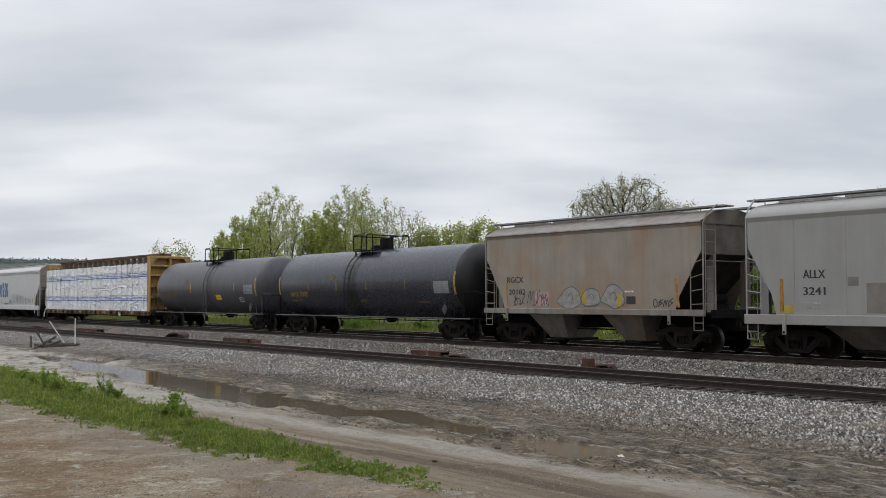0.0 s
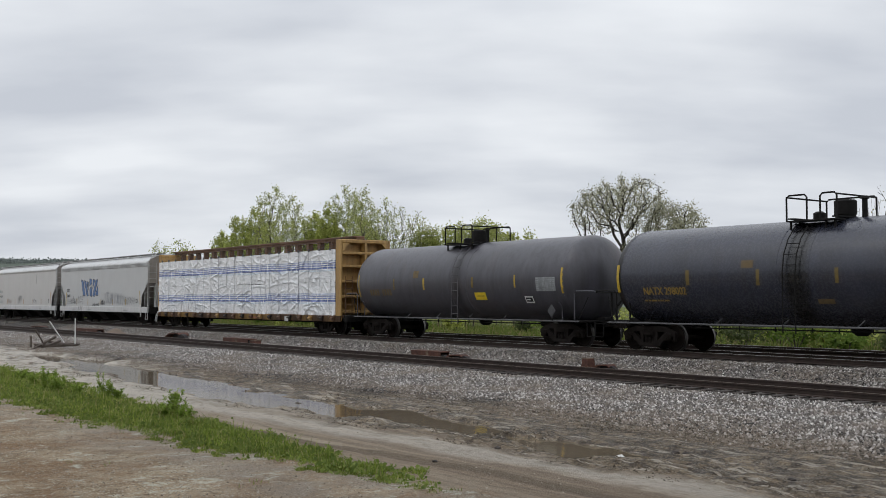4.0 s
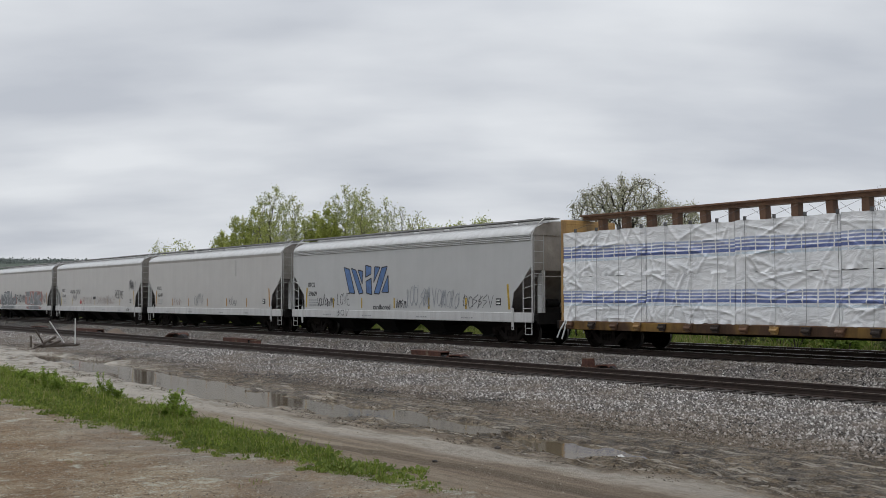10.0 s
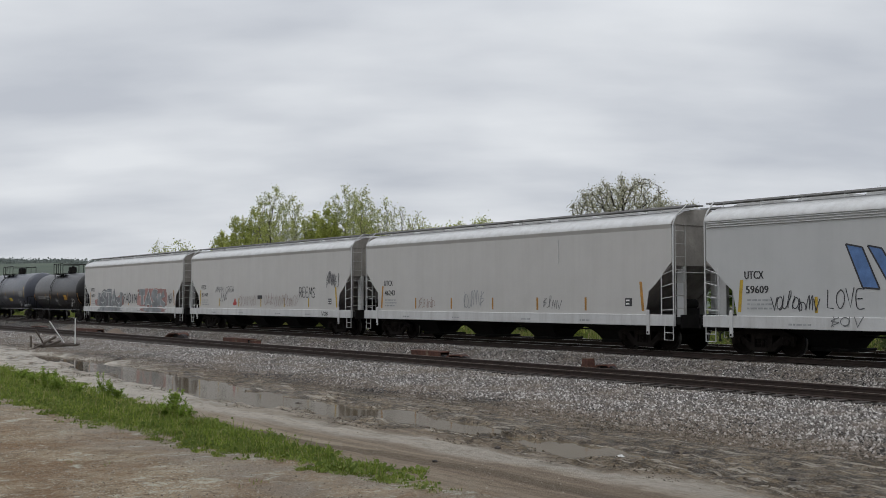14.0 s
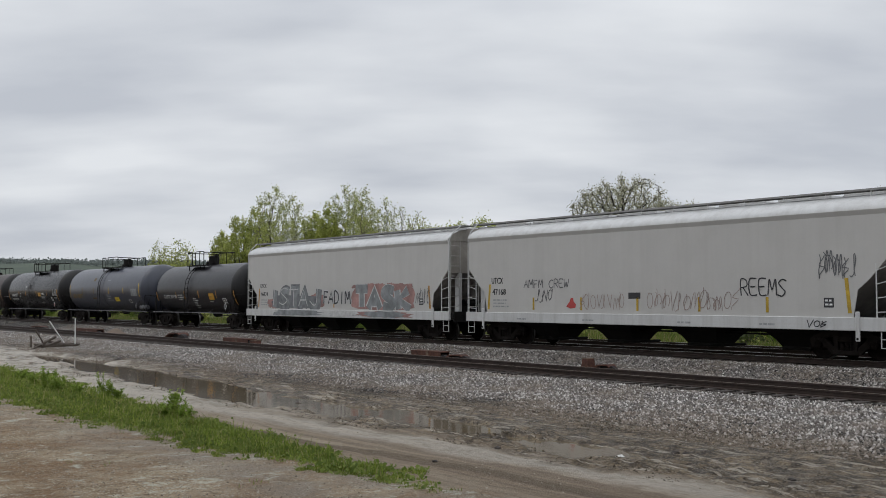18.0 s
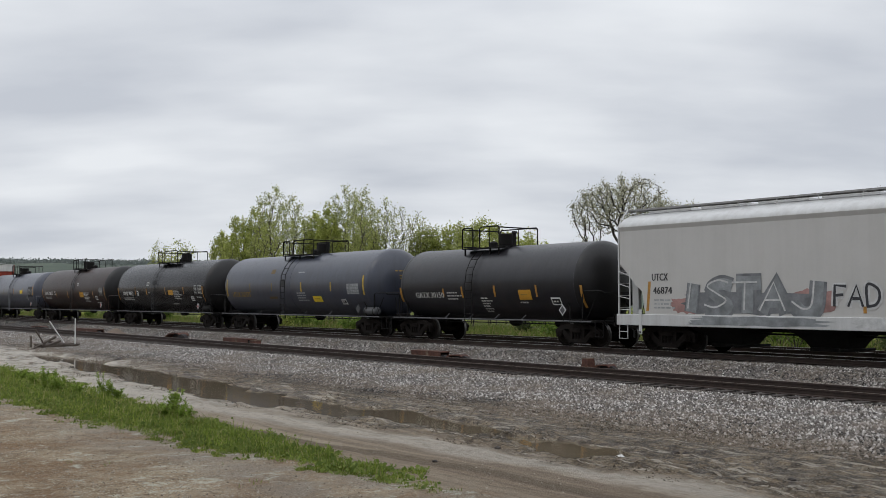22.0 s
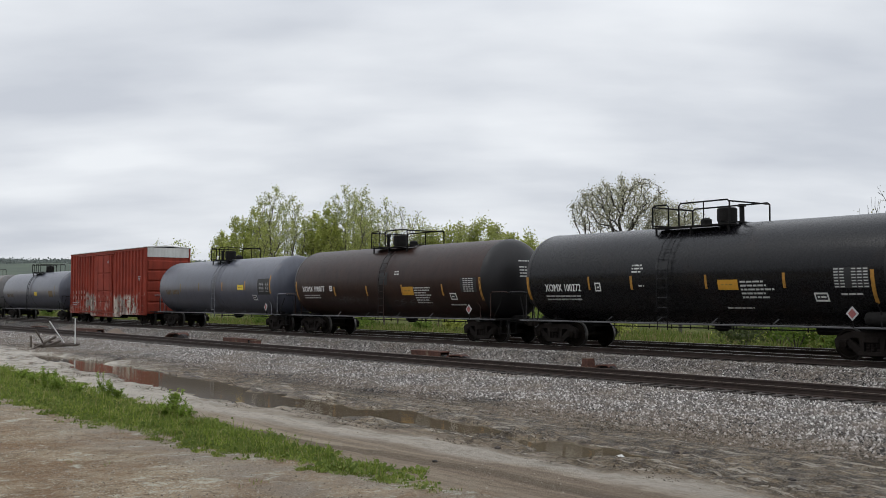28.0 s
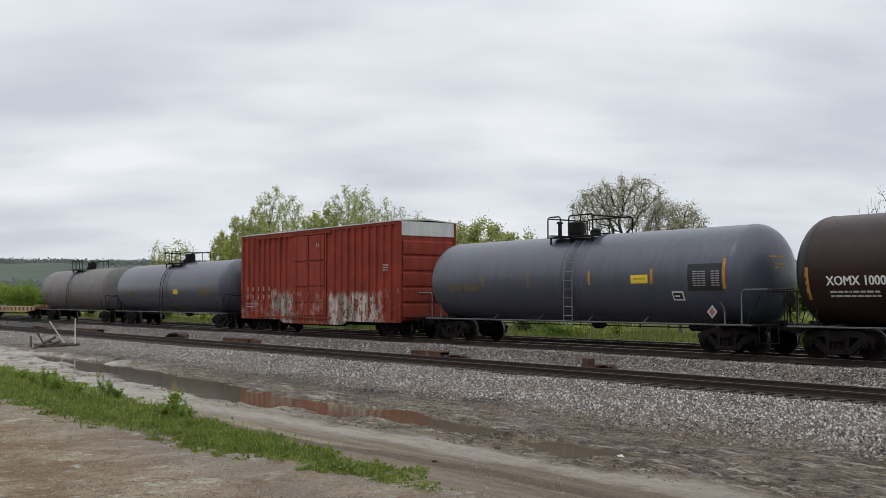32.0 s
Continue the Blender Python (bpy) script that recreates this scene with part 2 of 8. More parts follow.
def letters(text, size):
    """Flat lettering as plain vertex and face lists, left edge at x = 0, base line at y = 0."""
    key = (text, size)
    if key not in FONT_CACHE:
        cu = bpy.data.curves.new("lettering", "FONT")
        cu.body, cu.size, cu.resolution_u, cu.offset = text, size, 2, 0.0
        ob = bpy.data.objects.new("lettering", cu)
        scene.collection.objects.link(ob)
        bpy.context.view_layer.update()
        me = bpy.data.meshes.new_from_object(ob)
        FONT_CACHE[key] = ([tuple(v.co[:2]) for v in me.vertices], [tuple(p.vertices) for p in me.polygons])
        bpy.data.objects.remove(ob)
        bpy.data.curves.remove(cu)
        bpy.data.meshes.remove(me)
    return FONT_CACHE[key]

# ---------------------------------------------------------------- ground


def value_noise(x, y, scale, seed):
    """Smooth noise in -1..1 on arrays."""
    r = np.random.RandomState(seed).rand(256, 256) * 2 - 1
    u, v = x / scale + 1000.0, y / scale + 1000.0
    i, j = np.floor(u).astype(int), np.floor(v).astype(int)
    a, b = u - i, v - j
    a, b = a * a * (3 - 2 * a), b * b * (3 - 2 * b)
    g = lambda p, q: r[p % 256, q % 256]
    return (g(i, j) * (1 - a) + g(i + 1, j) * a) * (1 - b) + (g(i, j + 1) * (1 - a) + g(i + 1, j + 1) * a) * b


WATER_Z = -0.86


def ditch(x):
    """Middle line and half width of the water beside the dirt road."""
    axis = np.interp(x, [-52, -48, -40, -33, -28, -24, -21, -19, -17, -16, -15, -12], [14.9, 14.7, 14.2, 13.7, 13.2, 13.0, 13.2, 13.3, 13.35, 13.35, 13.2, 13.0])
    width = np.interp(x, [-53, -51, -45, -40, -33, -28, -24, -21, -19, -17, -16, -15.6, -14.4, -13, -12.2, -11.6], [0, 0.5, 1.35, 1.15, 1.25, 1.35, 1.35, 1.2, 1.0, 0.8, 0.5, 0, 0.42, 0.48, 0.32, 0])
    wavy = 1 + 0.30 * value_noise(x, x * 0, 1.7, 13) + 0.2 * value_noise(x, x * 0, 0.6, 14)
    return axis + 0.25 * value_noise(x, x * 0, 2.6, 15), width * wavy


def ground_z(x, y):
    """Height of the ground: dirt path, grass strip, wet ditch beside the dirt road, broad ballast, three tracks, weedy bank."""
    z = np.interp(y, [-50, 0, 6, 8, 10, 11.6, 13.4, 15.0, 16.2, 19, 20.9, 21.7, 23.9, 24.6, 25.6, 26.6, 30.7, 31.1, 35.0, 36.5, 39, 60, 200, 420, 700, 3000],
                  [-0.5, -0.62, -0.72, -0.74, -0.765, -0.785, -0.80, -0.765, -0.70, -0.64, -0.58, -0.565, -0.55, -0.56, -0.50, -0.20, -0.20, -0.22, -0.22, -0.5, -0.7, -0.8, -1.2, -1.5, -2, -2])
    near = np.clip(1 - np.abs(x + 30) / 160, 0, 1) * np.clip(1 - y / 60, 0, 1)
    mud = np.exp(-((y - 12.9) / 1.7) ** 2)
    road = np.exp(-((y - 10.2) / 1.4) ** 2)
    # the hollow that holds the long puddle, and a shallow one nearer by
    axis, width = ditch(x)
    hollow = np.exp(-((y - axis) / np.maximum(width, 0.02)) ** 4) * (width > 0.03)
    z = z - 0.14 * hollow
    z = z + near * (0.035 * value_noise(x, y, 3.1, 1) + 0.02 * value_noise(x, y, 1.1, 2)) * (1 - 0.8 * hollow)
    mud = mud * (1 - 0.85 * hollow)
    # ruts along the road and churned mud
    z = z + mud * (0.070 * value_noise(x / 4.0, y, 0.36, 3) * (0.6 + 0.5 * value_noise(x, y, 3.0, 9)) + 0.045 * value_noise(x / 2.5, y, 0.24, 4) + 0.050 * value_noise(x / 1.3, y, 0.17, 12))
    z = z + road * (0.03 * value_noise(x / 14, y + 0.02 * x, 0.42, 5))
    z = z + np.clip(1 - y / 30, 0, 1) * (0.014 * value_noise(x, y, 0.30, 6) + 0.007 * value_noise(x, y, 0.15, 8))
    return z


def steps(pairs):
    """Grid lines: (start, end, spacing) runs joined."""
    out = []
    for a, b, s in pairs:
        out.append(np.arange(a, b - s * 0.5, s))
    out.append([pairs[-1][1]])
    return np.concatenate(out)


gx = steps([(-3000, -600, 300), (-600, -140, 20), (-140, -75, 1.0), (-75, -45, 0.3), (-45, -4, 0.11), (-4, 20, 0.6), (20, 100, 10), (100, 600, 100), (600, 3000, 400)])
gy = steps([(-3000, -200, 400), (-200, -20, 30), (-20, 2, 2), (2, 5, 0.25), (5, 16, 0.10), (16, 24, 0.3), (24, 40, 0.3), (40, 80, 4), (80, 500, 40), (500, 3000, 250)])
XX, YY = np.meshgrid(gx, gy, indexing="ij")
ZZ = ground_z(XX, YY)
nx, ny = XX.shape
idx = np.arange(nx * ny).reshape(nx, ny)
quads = np.stack([idx[:-1, :-1], idx[1:, :-1], idx[1:, 1:], idx[:-1, 1:]], -1).reshape(-1, 4)

k = Mat("ground_earth", 0.9)
yy = k.axis(1)
wob = k.noise(0.35, 5, 0.6, lo=0.0, hi=1.0)
wob2 = k.noise(1.6, 5, 0.6, lo=0.0, hi=1.0)
yw = k.math("ADD", yy, k.math("ADD", k.math("MULTIPLY", wob, 3.0), k.math("MULTIPLY", wob2, 1.2)))   # wobbles by about 2.1 in the mean
grain = k.noise(45, 5, 0.75, lo=0.36, hi=0.64)
lump = k.noise(9, 6, 0.7, lo=0.36, hi=0.64)
flecks = k.noise(34, 3, 0.6, lo=0.60, hi=0.66)
patch = k.noise(0.7, 6, 0.62, at=k.stretch(1.0, 0.8, 1.0), lo=0.44, hi=0.56)
path = k.mix(patch, (0.262, 0.155, 0.081), (0.455, 0.349, 0.236))
path = k.mix(k.math("MULTIPLY", k.noise(2.3, 7, 0.7, at=k.stretch(1.1, 0.7, 1.0), lo=0.52, hi=0.575), 0.7), path, (0.164, 0.104, 0.058))
path = k.mix(k.math("MULTIPLY", lump, 0.40), path, (0.159, 0.104, 0.061))
path = k.mix(k.math("MULTIPLY", grain, 0.35), path, (0.617, 0.497, 0.355))
path = k.mix(k.math("MULTIPLY", flecks, 0.6), path, (0.700, 0.700, 0.617))
bits = k.n("ShaderNodeTexVoronoi", Scale=24.0)
k.l(k.co, bits.inputs["Vector"])
bit = k.n("ShaderNodeSeparateColor")
k.l(bits.outputs["Color"], bit.inputs[0])
chip = k.math("MULTIPLY", k.range(bit.outputs[0], 0.50, 0.62), k.range(bits.outputs["Distance"], 0.42, 0.30))
path = k.mix(k.math("MULTIPLY", k.math("MULTIPLY", chip, k.range(patch, 0, 1, 0.25, 1.0)), 0.8), path, (0.700, 0.674, 0.516))
hole = k.math("MULTIPLY", k.range(bit.outputs[1], 0.70, 0.85), k.range(bits.outputs["Distance"], 0.5, 0.35))
path = k.mix(k.math("MULTIPLY", hole, 0.65), path, (0.142, 0.104, 0.074))
pale = k.math("MULTIPLY", k.noise(2.0, 9, 0.8, at=k.stretch(1.0, 0.7, 1.0), lo=0.56, hi=0.61), k.range(grain, 0.0, 0.6, 0.4, 1.0))
path = k.mix(k.math("MULTIPLY", pale, 0.85), path, (0.700, 0.700, 0.581))
gravelly = k.math("MULTIPLY", k.range(yy, 5.4, 6.8), k.noise(0.9, 6, 0.65, lo=0.36, hi=0.56))
path = k.mix(k.math("MULTIPLY", gravelly, 0.6), path, k.mix(grain, (0.20, 0.175, 0.145), (0.50, 0.455, 0.395)))
road = k.mix(k.noise(0.8, 7, 0.6, at=k.stretch(0.12, 1.3, 1.0), lo=0.40, hi=0.60), (0.300, 0.235, 0.170), (0.52, 0.435, 0.335))
wander = k.math("SUBTRACT", k.math("MULTIPLY", k.noise(0.5, 3, 0.5, lo=0.0, hi=1.0), 0.5), k.math("MULTIPLY", k.math("ADD", k.axis(0), 15.0), 0.05))
lane = k.math("ADD", yy, wander)
tyre = k.noise(1.0, 4, 0.55, at=k.stretch(0.05, 3.4, 1.0), lo=0.47, hi=0.53)
road = k.mix(k.math("MULTIPLY", tyre, 0.55), road, (0.205, 0.162, 0.125))
rut = k.math("MULTIPLY", k.range(lane, 9.66, 9.74), k.range(lane, 10.08, 10.00))
road = k.mix(k.math("MULTIPLY", rut, k.range(lump, 0, 1, 0.75, 1.0)), road, (0.165, 0.128, 0.098))
dry = k.math("MULTIPLY", k.range(lane, 10.6, 11.0), k.range(lane, 11.9, 11.5))
far_end = k.range(k.math("ADD", k.axis(0), k.math("MULTIPLY", wob2, 6.0)), -14.0, -24.0)
road = k.mix(k.math("MULTIPLY", k.math("MAXIMUM", dry, k.math("MULTIPLY", far_end, k.range(yw, 11.8, 12.6))), k.range(far_end, 0, 1, 0.72, 0.95)), road, k.mix(grain, (0.54, 0.495, 0.43), (0.78, 0.735, 0.66)))
road = k.mix(k.math("MULTIPLY", grain, 0.3), road, (0.434, 0.350, 0.253))
road = k.mix(k.math("MULTIPLY", k.noise(6.0, 7, 0.72, at=k.stretch(0.35, 0.9, 1.0), lo=0.50, hi=0.58), 0.28), road, (0.150, 0.122, 0.094))
road = k.mix(k.math("MULTIPLY", chip, 0.30), road, (0.44, 0.40, 0.335))
road = k.mix(k.math("MULTIPLY", lump, 0.20), road, (0.126, 0.093, 0.063))
mud = k.mix(k.noise(2.4, 9, 0.75, at=k.stretch(0.30, 1.2, 1.0), lo=0.43, hi=0.57), (0.077, 0.055, 0.032), (0.288, 0.217, 0.136))
mud = k.mix(k.math("MULTIPLY", k.noise(4.0, 8, 0.75, at=k.stretch(0.9, 0.7, 1.0), lo=0.50, hi=0.55), 0.8), mud, (0.041, 0.030, 0.019))
mud = k.mix(k.math("MULTIPLY", k.noise(10, 5, 0.7, at=k.stretch(1.0, 0.55, 1.0), lo=0.48, hi=0.58), 0.6), mud, (0.040, 0.029, 0.018))
mud = k.mix(k.math("MULTIPLY", k.noise(8, 5, 0.7, at=k.stretch(0.8, 0.5, 1.0), lo=0.55, hi=0.62), 0.5), mud, (0.33, 0.275, 0.20))
mud = k.mix(k.math("MULTIPLY", hole, 0.7), mud, (0.034, 0.024, 0.018))
mud = k.mix(k.math("MULTIPLY", chip, 0.35), mud, (0.466, 0.387, 0.288))
crust = k.noise(2.6, 10, 0.80, at=k.stretch(0.22, 1.5, 1.0), lo=0.552, hi=0.575)
mud = k.mix(k.math("MULTIPLY", crust, 0.75), mud, (0.58, 0.525, 0.445))
fold = k.math("ABSOLUTE", k.math("SUBTRACT", k.noise(1.5, 6, 0.6, at=k.stretch(0.45, 1.2, 1.0), lo=0.0, hi=1.0), 0.5), 0.0)
ridge = k.math("MULTIPLY", k.range(fold, 0.022, 0.006), k.noise(0.9, 4, 0.6, lo=0.42, hi=0.52))
mud = k.mix(k.math("MULTIPLY", ridge, 0.25), mud, (0.48, 0.425, 0.345))
fold2 = k.math("ABSOLUTE", k.math("SUBTRACT", k.noise(1.9, 6, 0.6, at=k.stretch(0.4, 1.1, 1.3), lo=0.0, hi=1.0), 0.47), 0.0)
mud = k.mix(k.math("MULTIPLY", k.range(fold2, 0.025, 0.006), 0.35), mud, (0.028, 0.020, 0.013))
pale_part = k.math("MAXIMUM", k.range(k.axis(0), -36.0, -40.0), k.range(yy, 13.0, 12.5))
mud = k.mix(k.math("MULTIPLY", k.math("MULTIPLY", far_end, pale_part), k.noise(1.4, 8, 0.7, at=k.stretch(0.6, 0.8, 1.0), lo=0.38, hi=0.56)), mud, (0.52, 0.475, 0.405))
cell = k.n("ShaderNodeTexVoronoi", Scale=19.0)
k.l(k.co, cell.inputs["Vector"])
tone = k.n("ShaderNodeSeparateColor")
k.l(cell.outputs["Color"], tone.inputs[0])
stone = k.mix(tone.outputs[0], (0.050, 0.045, 0.041), (0.42, 0.395, 0.37))
stone = k.mix(k.range(cell.outputs["Distance"], 0.30, 0.62), stone, (0.025, 0.023, 0.021))
dusty = k.noise(0.5, 5, 0.6, lo=0.52, hi=0.66)
stone = k.mix(k.math("MULTIPLY", dusty, 0.6), stone, (0.172, 0.136, 0.098))
weedy = k.mix(k.noise(0.8, 6, 0.6, lo=0.35, hi=0.65), (0.06, 0.085, 0.02), (0.15, 0.15, 0.05))
c = k.mix(k.range(yw, 10.5, 11.1), path, road)
c = k.mix(k.range(yw, 13.2, 14.0), c, mud)
c = k.mix(k.range(yw, 17.2, 18.4), c, stone)
c = k.mix(k.range(yy, 36.2, 37.2), c, weedy)
k.bump(k.math("ADD", k.math("MULTIPLY", lump, 1.0), k.math("MULTIPLY", grain, 0.45)), 1.0, 0.045)
wet = k.math("MULTIPLY", k.range(yw, 13.2, 14.4), k.range(yw, 18.2, 17.0))
EARTH = k.done(c, k.range(k.math("MULTIPLY", wet, k.range(crust, 0, 1, 1, 0)), 0, 1, 0.95, 0.5))
k.l(k.range(wet, 0, 1, 0.06, 0.22), k.b.inputs["Specular IOR Level"])
ground = thing("ground", "wet dirt lot with gravel and weeds beside the railway", "ground", kind="structure",
               mesh=array_mesh("ground", np.stack([XX, YY, ZZ], -1).reshape(-1, 3), quads, EARTH, True))

k = Mat("muddy_water", 0.07)
k.b.inputs["IOR"].default_value = 1.33
k.bump(k.noise(5, 3, at=k.stretch(0.5, 1.5, 1), lo=0.2, hi=0.8), 0.06, 0.01)
WATER = k.done(k.mix(k.noise(0.5, 4, lo=0.3, hi=0.7), (0.100, 0.076, 0.047), (0.135, 0.106, 0.069)))


def puddle(label, x0, x1):
    """A sheet of water along the ditch; the banks hide its rim."""
    xs = np.linspace(x0, x1, 60)
    mid, half = ditch(xs)
    half = half + 0.35
    b = Build().add([(x, m - h, WATER_Z) for x, m, h in zip(xs, mid, half)] + [(x, m + h, WATER_Z) for x, m, h in zip(xs, mid, half)], [(i, i + 1, i + 61, i + 60) for i in range(59)])
    thing("puddle", label, "puddle", "puddles", mesh=b.mesh("puddle", WATER, 0))


puddle("long brown rainwater puddle in the ditch by the dirt road", -53.0, -15.9)
puddle("small shallow muddy puddle beside the dirt road", -15.5, -11.7)

# ---------------------------------------------------------------- tracks


def rail_profile(y, top):
    """Outline of one rail across the track."""
    z = top
    return [(y - 0.036, z), (y + 0.036, z), (y + 0.038, z - 0.035), (y + 0.010, z - 0.048), (y + 0.009, z - 0.135), (y + 0.07, z - 0.158),
            (y + 0.07, z - 0.17), (y - 0.07, z - 0.17), (y - 0.07, z - 0.158), (y - 0.009, z - 0.135), (y - 0.010, z - 0.048), (y - 0.038, z - 0.035)]


def track(name, label, y, top, head, x0, x1):
    t = thing(name, label, "railway track", kind="structure")
    for s in (-1, 1):
        yr = y + s * GAUGE / 2
        rail = part("rail", Build().prism(rail_profile(yr, top), x0, x1, "x"), RAIL_RUST, t, smooth=0)
        part("rail_head", Build().box(x0, x1, yr - 0.030, yr + 0.030, top, top + 0.004), head, rail, smooth=0)
    return t


RAIL_DULL = plain("dull_rail_head", (0.115, 0.084, 0.064), 0.55, 0.4, vary=0.3, scale=3)
near_track = track("near_track", "rusty little-used siding track in gravel ballast", NEAR_Y, NEAR_Z, RAIL_DULL, -400, 60)
main_track = track("main_track", "main line track with polished rails in grey ballast", TRAIN_Y, 0.0, RAIL_HEAD, -700, 60)
far_track = track("far_track", "second main line track behind the train", FAR_Y, 0.0, RAIL_HEAD, -700, 60)

# ---------------------------------------------------------------- the train: running gear
CARS = []        # (thing, place at the start)
WHEELS = []      # wheelsets with their place on the truck
RIDERS = []      # what lies on a car: (thing, place at the start, y, z)
WHEEL_R = 0.457


def wheelset_mesh():
    b = Build()
    for s in (-1, 1):
        prof = [(0.655, 0.06), (0.66, 0.18), (0.69, 0.20), (0.70, 0.37), (0.675, 0.40), (0.672, 0.485), (0.70, 0.482), (0.715, WHEEL_R), (0.805, WHEEL_R - 0.006),
                (0.81, 0.385), (0.775, 0.36), (0.765, 0.20), (0.80, 0.17), (0.80, 0.08), (1.05, 0.075)]
        b.lathe([(p * s, r) for p, r in prof], 28, "y")
        b.lathe([(0.93 * s, 0.06), (0.93 * s, 0.115), (1.13 * s, 0.115), (1.15 * s, 0.08)], 14, "y")
        for a in (0.4, 2.5, 4.6):
            b.lathe([(1.145 * s, 0.018), (1.17 * s, 0.018)], 6, "y", (0.055 * math.cos(a), 0, 0.055 * math.sin(a)))
    b.lathe([(-0.66, 0.085), (0.66, 0.085)], 14, "y")
    me = b.mesh("wheelset", [WHEEL, TREAD])
    for p in me.polygons:
        r = math.hypot(p.center.x, p.center.z)
        if r > 0.44 and 0.67 < abs(p.center.y) < 0.82:
            p.material_index = 1
    return me


def side_frame_mesh():
    b = Build()
    top = [(-1.16, 0.62), (-1.02, 0.70), (-0.62, 0.84), (0.62, 0.84), (1.02, 0.70), (1.16, 0.62), (1.16, 0.50), (1.0, 0.50), (0.62, 0.66), (-0.62, 0.66), (-1.0, 0.50), (-1.16, 0.50)]
    b.prism(top, 0.94, 1.09)
    for s in (-1, 1):
        # slanting lower arm, column, and the pedestal jaw round the bearing
        b.prism([(s * 0.92, 0.60), (s * 0.70, 0.64), (s * 0.32, 0.32), (s * 0.30, 0.16), (s * 0.44, 0.16)], 0.95, 1.08)
        b.prism([(s * 0.40, 0.68), (s * 0.25, 0.68), (s * 0.25, 0.26), (s * 0.36, 0.26)], 0.93, 1.10)
        b.prism([(s * 1.16, 0.60), (s * 1.05, 0.60), (s * 1.04, 0.34), (s * 1.13, 0.34)], 0.96, 1.07)
        b.prism([(s * 0.76, 0.62), (s * 0.64, 0.62), (s * 0.66, 0.36), (s * 0.74, 0.36)], 0.96, 1.07)
        b.box(s * 0.89 - 0.13, s * 0.89 + 0.13, 0.95, 1.12, 0.53, 0.62, 0.02)
    b.box(-0.42, 0.42, 0.92, 1.10, 0.15, 0.28, 0.02)
    b.box(-0.24, 0.24, 0.90, 1.13, 0.52, 0.70, 0.03)
    for x in (-0.16, 0.0, 0.16):
        b.lathe([(0.27, 0.065), (0.53, 0.065)], 10, "z", (x, 1.0, 0))
        for k in range(5):
            b.lathe([(0.29 + 0.046 * k, 0.065), (0.302 + 0.046 * k, 0.083), (0.314 + 0.046 * k, 0.065)], 10, "z", (x, 1.0, 0))
    return b.mesh("side_frame", TRUCK)


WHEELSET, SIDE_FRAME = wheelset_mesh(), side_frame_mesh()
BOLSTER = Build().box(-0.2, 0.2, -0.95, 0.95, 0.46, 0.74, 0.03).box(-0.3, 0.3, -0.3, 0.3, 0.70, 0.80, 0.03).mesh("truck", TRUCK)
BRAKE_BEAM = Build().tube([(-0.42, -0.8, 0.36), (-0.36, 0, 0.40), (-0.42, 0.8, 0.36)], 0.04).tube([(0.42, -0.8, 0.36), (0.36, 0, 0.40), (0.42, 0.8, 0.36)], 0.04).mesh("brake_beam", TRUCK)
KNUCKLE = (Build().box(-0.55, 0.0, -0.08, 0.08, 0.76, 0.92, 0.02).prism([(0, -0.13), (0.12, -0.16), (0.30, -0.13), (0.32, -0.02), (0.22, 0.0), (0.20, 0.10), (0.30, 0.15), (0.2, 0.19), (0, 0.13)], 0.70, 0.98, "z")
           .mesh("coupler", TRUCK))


def running_gear(car, length, truck_x):
    """Two trucks with turning wheelsets, couplers and air hoses."""
    for s in (-1, 1):
        t = part("truck", BOLSTER, None, car, at=pose(s * truck_x, 0, 0))
        for m in (0, 180):
            part("side_frame", SIDE_FRAME, None, t, at=pose(0, 0, 0, 0, 0, m))
        part("brake_beam", BRAKE_BEAM, None, t)
        for w in (-0.89, 0.89):
            WHEELS.append((part("wheelset", WHEELSET, None, t, at=pose(w, 0, WHEEL_R)), w))
        part("coupler", KNUCKLE, None, car, at=pose(s * (length / 2 - 0.25), 0, 0, 0, 0, 0 if s > 0 else 180))
        b = Build().tube([(s * (length / 2 - 0.5), 0.35 * s, 0.78), (s * (length / 2 - 0.3), 0.36 * s, 0.62), (s * (length / 2 - 0.15), 0.2 * s, 0.38), (s * (length / 2 - 0.02), 0.08 * s, 0.40)], 0.022)
        part("air_hose", b, HOSE, car)


# ---------------------------------------------------------------- lettering and marks on car sides
def flat_side(y):
    return lambda x, z, lift: (x, -y - lift, z)


def round_side(radius, zc):
    def at(x, z, lift):
        r = radius + lift
        d = max(-r, min(r, z - zc))
        return (x, -math.sqrt(max(0.0, r * r - d * d)), z)
    return at


def panel(car, name, side, x0, x1, z0, z1, mat, lift=0.006, label="", slant=0.0):
    b = Build()
    n = 4
    v, f = [], []
    for i in range(n + 1):
        z = z0 + (z1 - z0) * i / n
        dx = slant * (i / n - 0.5)
        v += [side(x0 + dx, z, lift), side(x1 + dx, z, lift)]
    f = [(2 * i, 2 * i + 1, 2 * i + 3, 2 * i + 2) for i in range(n)]
    return part(name, b.add(v, f), mat, car, label, smooth=0)


